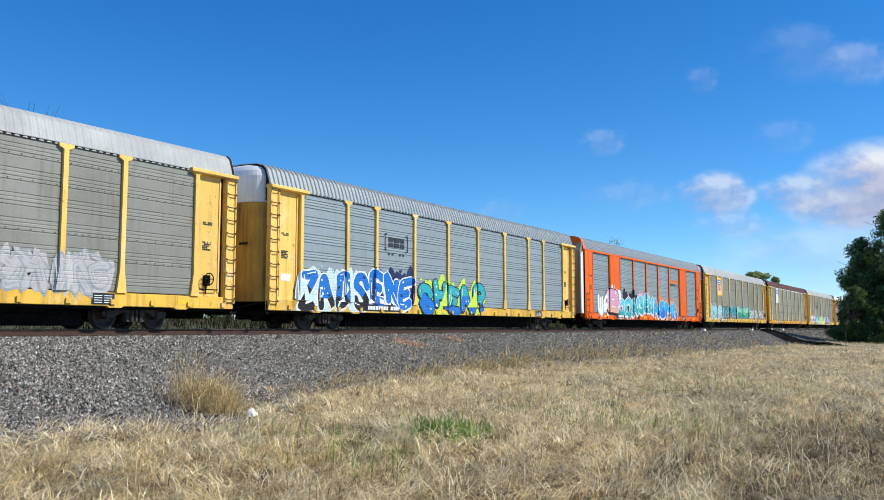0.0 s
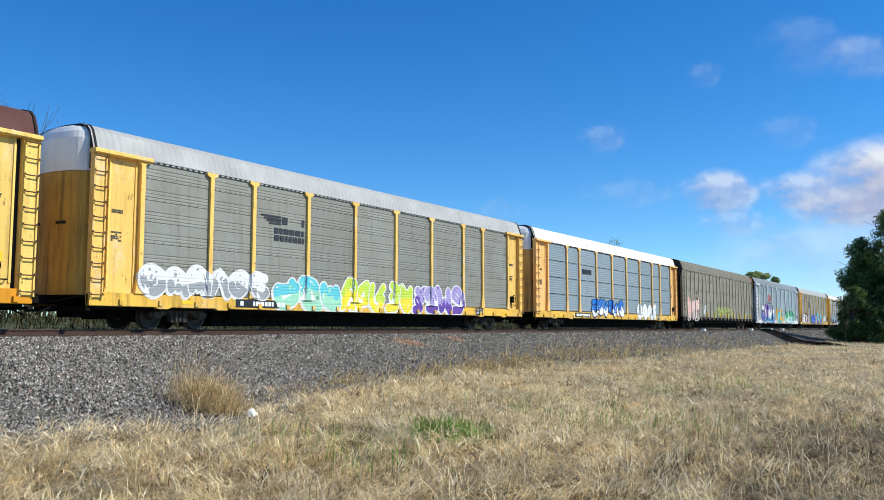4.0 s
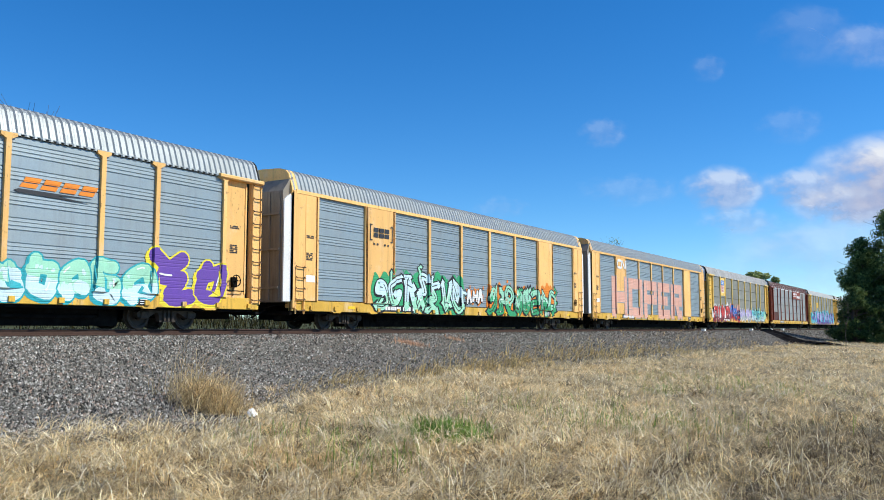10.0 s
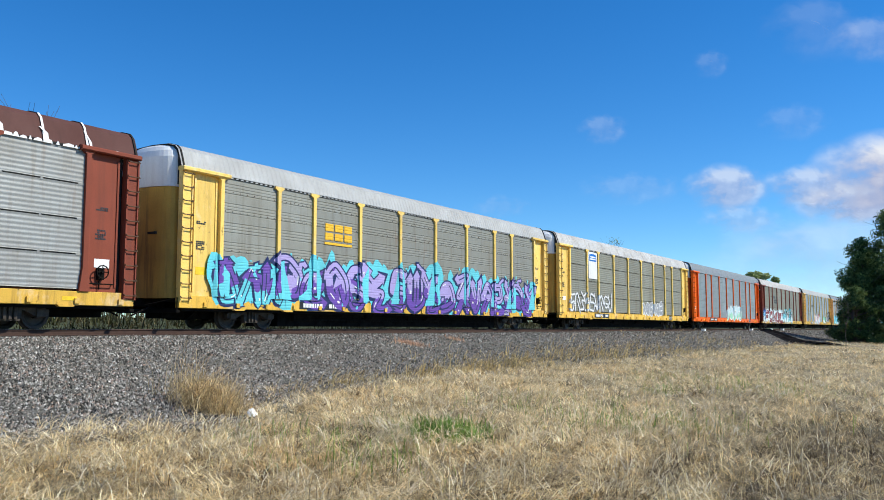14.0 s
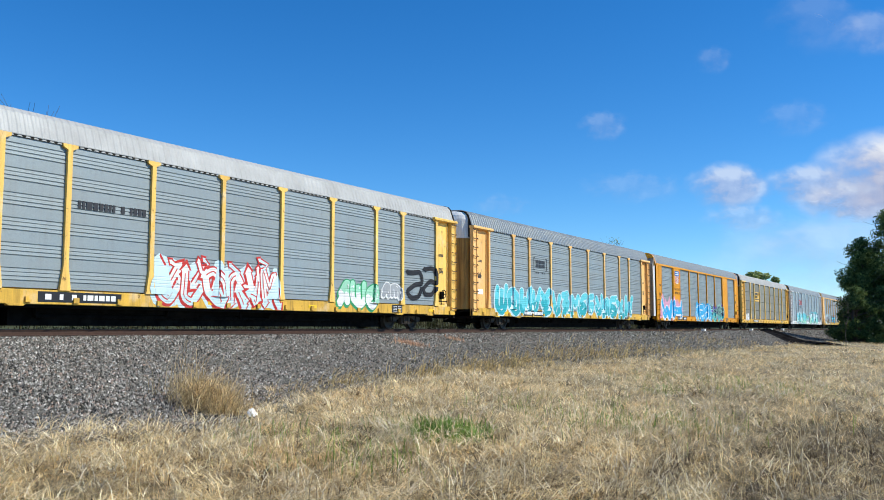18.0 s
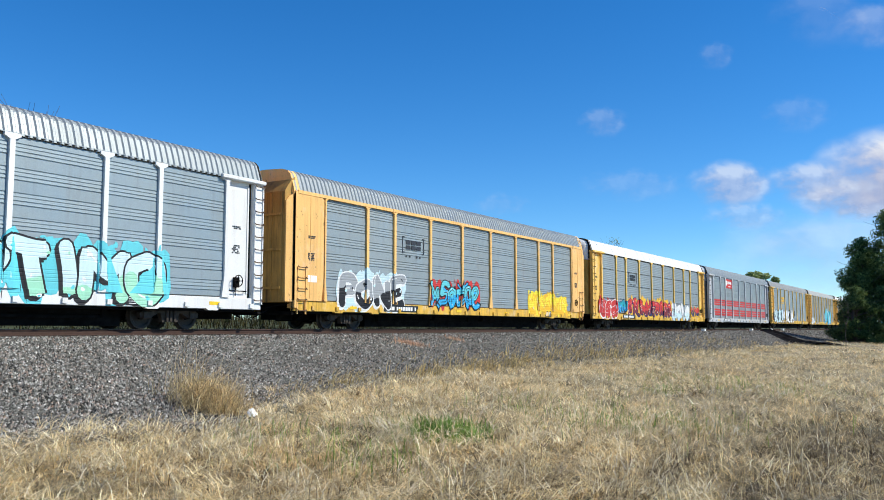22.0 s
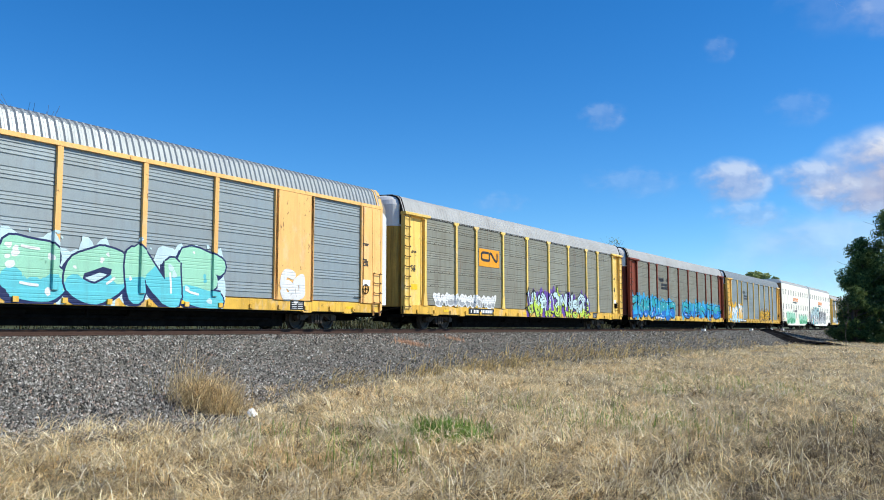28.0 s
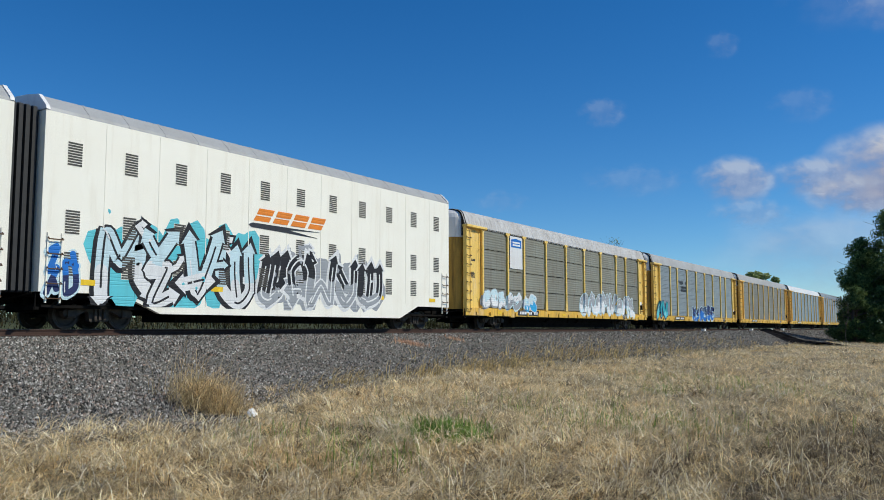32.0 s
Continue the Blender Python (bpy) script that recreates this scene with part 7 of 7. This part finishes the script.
    # grass creeping over the gravel
    spots = [(22.0, 13.6, 0.7, 260), (24.5, 13.6, 1.0, 420), (20.0, 13.2, 0.6, 200), (28.5, 14.0, 1.3, 420), (29.0, 14.8, 0.8, 120), (16.0, 12.9, 0.6, 160), (35.0, 13.6, 2.0, 500), (45.0, 13.5, 3.0, 600), (60.0, 13.5, 6.0, 600), (26.0, 14.6, 1.6, 260), (33.0, 14.9, 1.8, 300), (40.0, 15.0, 2.5, 300), (14.0, 11.9, 0.9, 160), (18.0, 13.4, 0.9, 160)]
    c = np.concatenate([np.stack([rng.normal(x, w, n), rng.normal(y, w * 0.45, n)], 1) for x, y, w, n in spots])
    blades("bank_grass", "dry grass tufts creeping over the gravel bank", c, rng.uniform(0.2, 0.7, len(c)), lean(rng, len(c), rng.normal(-0.5, 0.7, len(c)), 1.6, 4.0, 1.0), GOLD, 9, (0.0016 + 0.00025 * np.hypot(c[:, 0], c[:, 1]))[:, None])
    # one big golden tuft, and a tawny weed, high on the gravel
    k = rng.uniform(0, 1, 2400) ** 0.8
    c = np.stack([10.75 - 1.15 * k, 12.1 - 2.0 * k], 1) + rng.normal(0, 0.24, (2400, 2))
    blades("grass_tuft", "tall golden tuft of arching dry grass on the gravel", c, rng.uniform(0.3, 0.95, 2400) * (1.15 - 0.5 * k), lean(rng, 2400, rng.normal(-0.8, 1.5, 2400), 1.8, 4.5, 1.2), TUFT, 15, 0.0042, rng.uniform(0, 0.34, 2400) * (1 - 0.7 * k))
    c = np.concatenate([np.array([[26.2, 17.9]]) + rng.normal(0, 1, (420, 2)) * np.array([[0.30, 0.30]]), np.array([[30.3, 18.4]]) + rng.normal(0, 1, (120, 2)) * np.array([[0.2, 0.3]])])
    blades("tawny_weed", "low tawny dead weed on the gravel bank", c, rng.uniform(0.06, 0.24, 540), rng.normal(0, 1.2, (540, 2)), TAWNY, 16, 0.012)
    spots = [(9.2, 5.68, 0.24, 650), (9.6, 6.15, 0.4, 120), (19.8, 6.3, 0.3, 90), (7.3, 5.6, 0.45, 150), (12.5, 4.4, 0.8, 300), (8.0, 7.2, 0.6, 120), (21.3, 4.5, 0.9, 200), (25.0, 7.0, 1.2, 250), (14.0, 6.0, 1.5, 350)]
    c = np.concatenate([np.stack([rng.normal(x, w, n), rng.normal(y, w, n)], 1) for x, y, w, n in spots])
    blades("fresh_grass", "small tufts of fresh green grass in the dry field", c, rng.uniform(0.12, 0.34, len(c)), rng.normal(0, 0.6, (len(c), 2)), FRESH, 10, 0.0050, 0.06)
    back = np.stack([rng.uniform(18, 110, 16000), rng.uniform(MID + 4.5, MID + 14, 16000)], 1)
    blades("verge_grass", "green weeds on the far verge of the track", back, rng.uniform(0.1, 0.45, len(back)), rng.normal(0, 0.7, (len(back), 2)), VERGE, 11, 0.02)
    brush = np.stack([rng.uniform(16, 120, 9000), rng.uniform(MID + 9, MID + 15, 9000)], 1)
    brush = brush[rng.uniform(0, 1, 9000) < 0.6 + 0.5 * field(brush[:, 0], brush[:, 1], 0.8)]
    blades("verge_brush", "tangled olive-brown brush behind the far verge", brush, rng.uniform(0.4, 1.15, len(brush)), rng.normal(0, 0.7, (len(brush), 2)), BRUSH, 20, 0.03)
    rub = np.random.default_rng(21)
    weeds = wedge_points(rub, 1200, 7, 16, 3, 50, 1.0)
    weeds = weeds[(toe(weeds[:, 0]) - weeds[:, 1] > 0.6) & (rub.uniform(0, 1, len(weeds)) < 0.4 + 0.5 * field(weeds[:, 0], weeds[:, 1], 0.7))]
    blades("dead_weeds", "dark brown dead weed stems among the grass", weeds, rub.uniform(0.12, 0.34, len(weeds)), rub.normal(0, 0.45, (len(weeds), 2)), WEED, 12, 0.0028)
    stems = wedge_points(rub, 7000, 7.0, 24, 2, 42, 1.0)
    stems = stems[rub.uniform(0, 1, len(stems)) < brown_patch(stems[:, 0], stems[:, 1])]
    blades("standing_stems", "thin standing golden stems over the brown grass", stems, rub.uniform(0.14, 0.46, len(stems)), rub.normal(0, 2.4, (len(stems), 2)), PALE, 22, 0.0026, 0.03)
    dark = wedge_points(rub, 80000, 7.0, 26, 2, 42, 1.0)
    dark = dark[rub.uniform(0, 1, len(dark)) < brown_patch(dark[:, 0], dark[:, 1]) * (0.8 + 0.5 * field(dark[:, 0], dark[:, 1], 1.1))]
    blades("brown_grass", "brown and olive matted grass in the nearer field", dark, rub.uniform(0.12, 0.42, len(dark)), lean(rub, len(dark), rub.uniform(0, 6.28, len(dark)), 3.2, 7.0, 2.0), OLIVE, 13, 0.0036, thatch(rub, dark, 0.10))


BRUSH = grass_material("olive_brush", [(0.0, (0.03, 0.035, 0.012)), (0.6, (0.09, 0.10, 0.04)), (1.0, (0.24, 0.22, 0.13))])
VERGE = grass_material("verge_weeds", [(0.0, (0.016, 0.014, 0.003)), (0.6, (0.035, 0.031, 0.008)), (1.0, (0.10, 0.082, 0.028))])
OLIVE = grass_material("brown_matted_grass", [(0.0, (0.035, 0.025, 0.014)), (0.45, (0.10, 0.074, 0.036)), (0.8, (0.23, 0.175, 0.08)), (1.0, (0.62, 0.48, 0.25))])
WEED = grass_material("dead_weed", [(0.0, (0.06, 0.035, 0.03)), (0.6, (0.13, 0.08, 0.06)), (1.0, (0.25, 0.17, 0.12))])
build_grass()


def build_stones():
    """Loose crushed stone over the bank, as one mass of angular pieces."""
    rng = np.random.default_rng(12)
    n = 170000
    p = wedge_points(rng, n * 2, 11.5, 135, 7, 66, 0.95)
    along = (102.0 - p[:, 0]) / 25.0
    off = np.abs(p[:, 1] - (20.4 - 9.8 * along)) * 0.93
    path = (along > -0.05) & (along < 1.05) & (off < 1.3 + 0.6 * along)
    p = p[(p[:, 1] > toe(p[:, 0]) - 0.5 * rng.uniform(0, 1, len(p))) & (p[:, 1] < MID - 0.9) & ~path][:n]
    p = np.concatenate([p, np.stack([rng.uniform(16, 70, 2600), rng.uniform(MID + 1.6, MID + 5.5, 2600)], 1)])
    n = len(p)
    r = np.hypot(p[:, 0], p[:, 1])
    s = rng.uniform(0.008, 0.025, n) * (1 + r / 60)
    s[-2600:] *= 2.6
    base = np.array([[1, 0, -0.5], [-1, 0, -0.5], [0, 1, -0.5], [0, -1, -0.5], [0.25, 0.1, 1]], float)
    v = base[None] * s[:, None, None] * rng.uniform(0.55, 1.45, (n, 5, 1))
    a, b = rng.uniform(0, 6.28, n), rng.uniform(-0.8, 0.8, n)
    ca, sa, cb, sb = np.cos(a), np.sin(a), np.cos(b), np.sin(b)
    x, y, z = v[..., 0], v[..., 1], v[..., 2]
    y, z = y * cb[:, None] - z * sb[:, None], y * sb[:, None] + z * cb[:, None]
    x, y = x * ca[:, None] - y * sa[:, None], x * sa[:, None] + y * ca[:, None]
    g = ground_height(p[:, 0], p[:, 1]) + s * 0.35
    v = np.stack([x + p[:, :1], y + p[:, 1:], z + g[:, None]], -1)
    tri = np.array([[0, 2, 4], [2, 1, 4], [1, 3, 4], [3, 0, 4]])
    f = (np.arange(n)[:, None, None] * 5 + tri[None]).reshape(-1, 3)
    m, nd, l, bs = mat_base("loose_crushed_stone")
    geo = nd.new("ShaderNodeNewGeometry")
    c = ramp(nd, l, geo.outputs["Random Per Island"], [(0.0, (0.032, 0.029, 0.025)), (0.34, (0.125, 0.117, 0.10)), (0.60, (0.27, 0.25, 0.21)), (0.72, (0.40, 0.27, 0.20)), (0.78, (0.37, 0.345, 0.30)), (0.94, (0.50, 0.47, 0.41)), (1.0, (0.78, 0.74, 0.67))])
    l.new(c, bs.inputs["Base Color"])
    bs.inputs["Roughness"].default_value = 0.9
    bs.inputs["Specular IOR Level"].default_value = 0.1
    me = mesh("ballast_stones", v.reshape(-1, 3).tolist(), f.tolist(), m)
    tagged(put("ballast_stones", me), "grey angular crushed stone covering the railway bank", "gravel", kind="stuff")


build_stones()

motions()
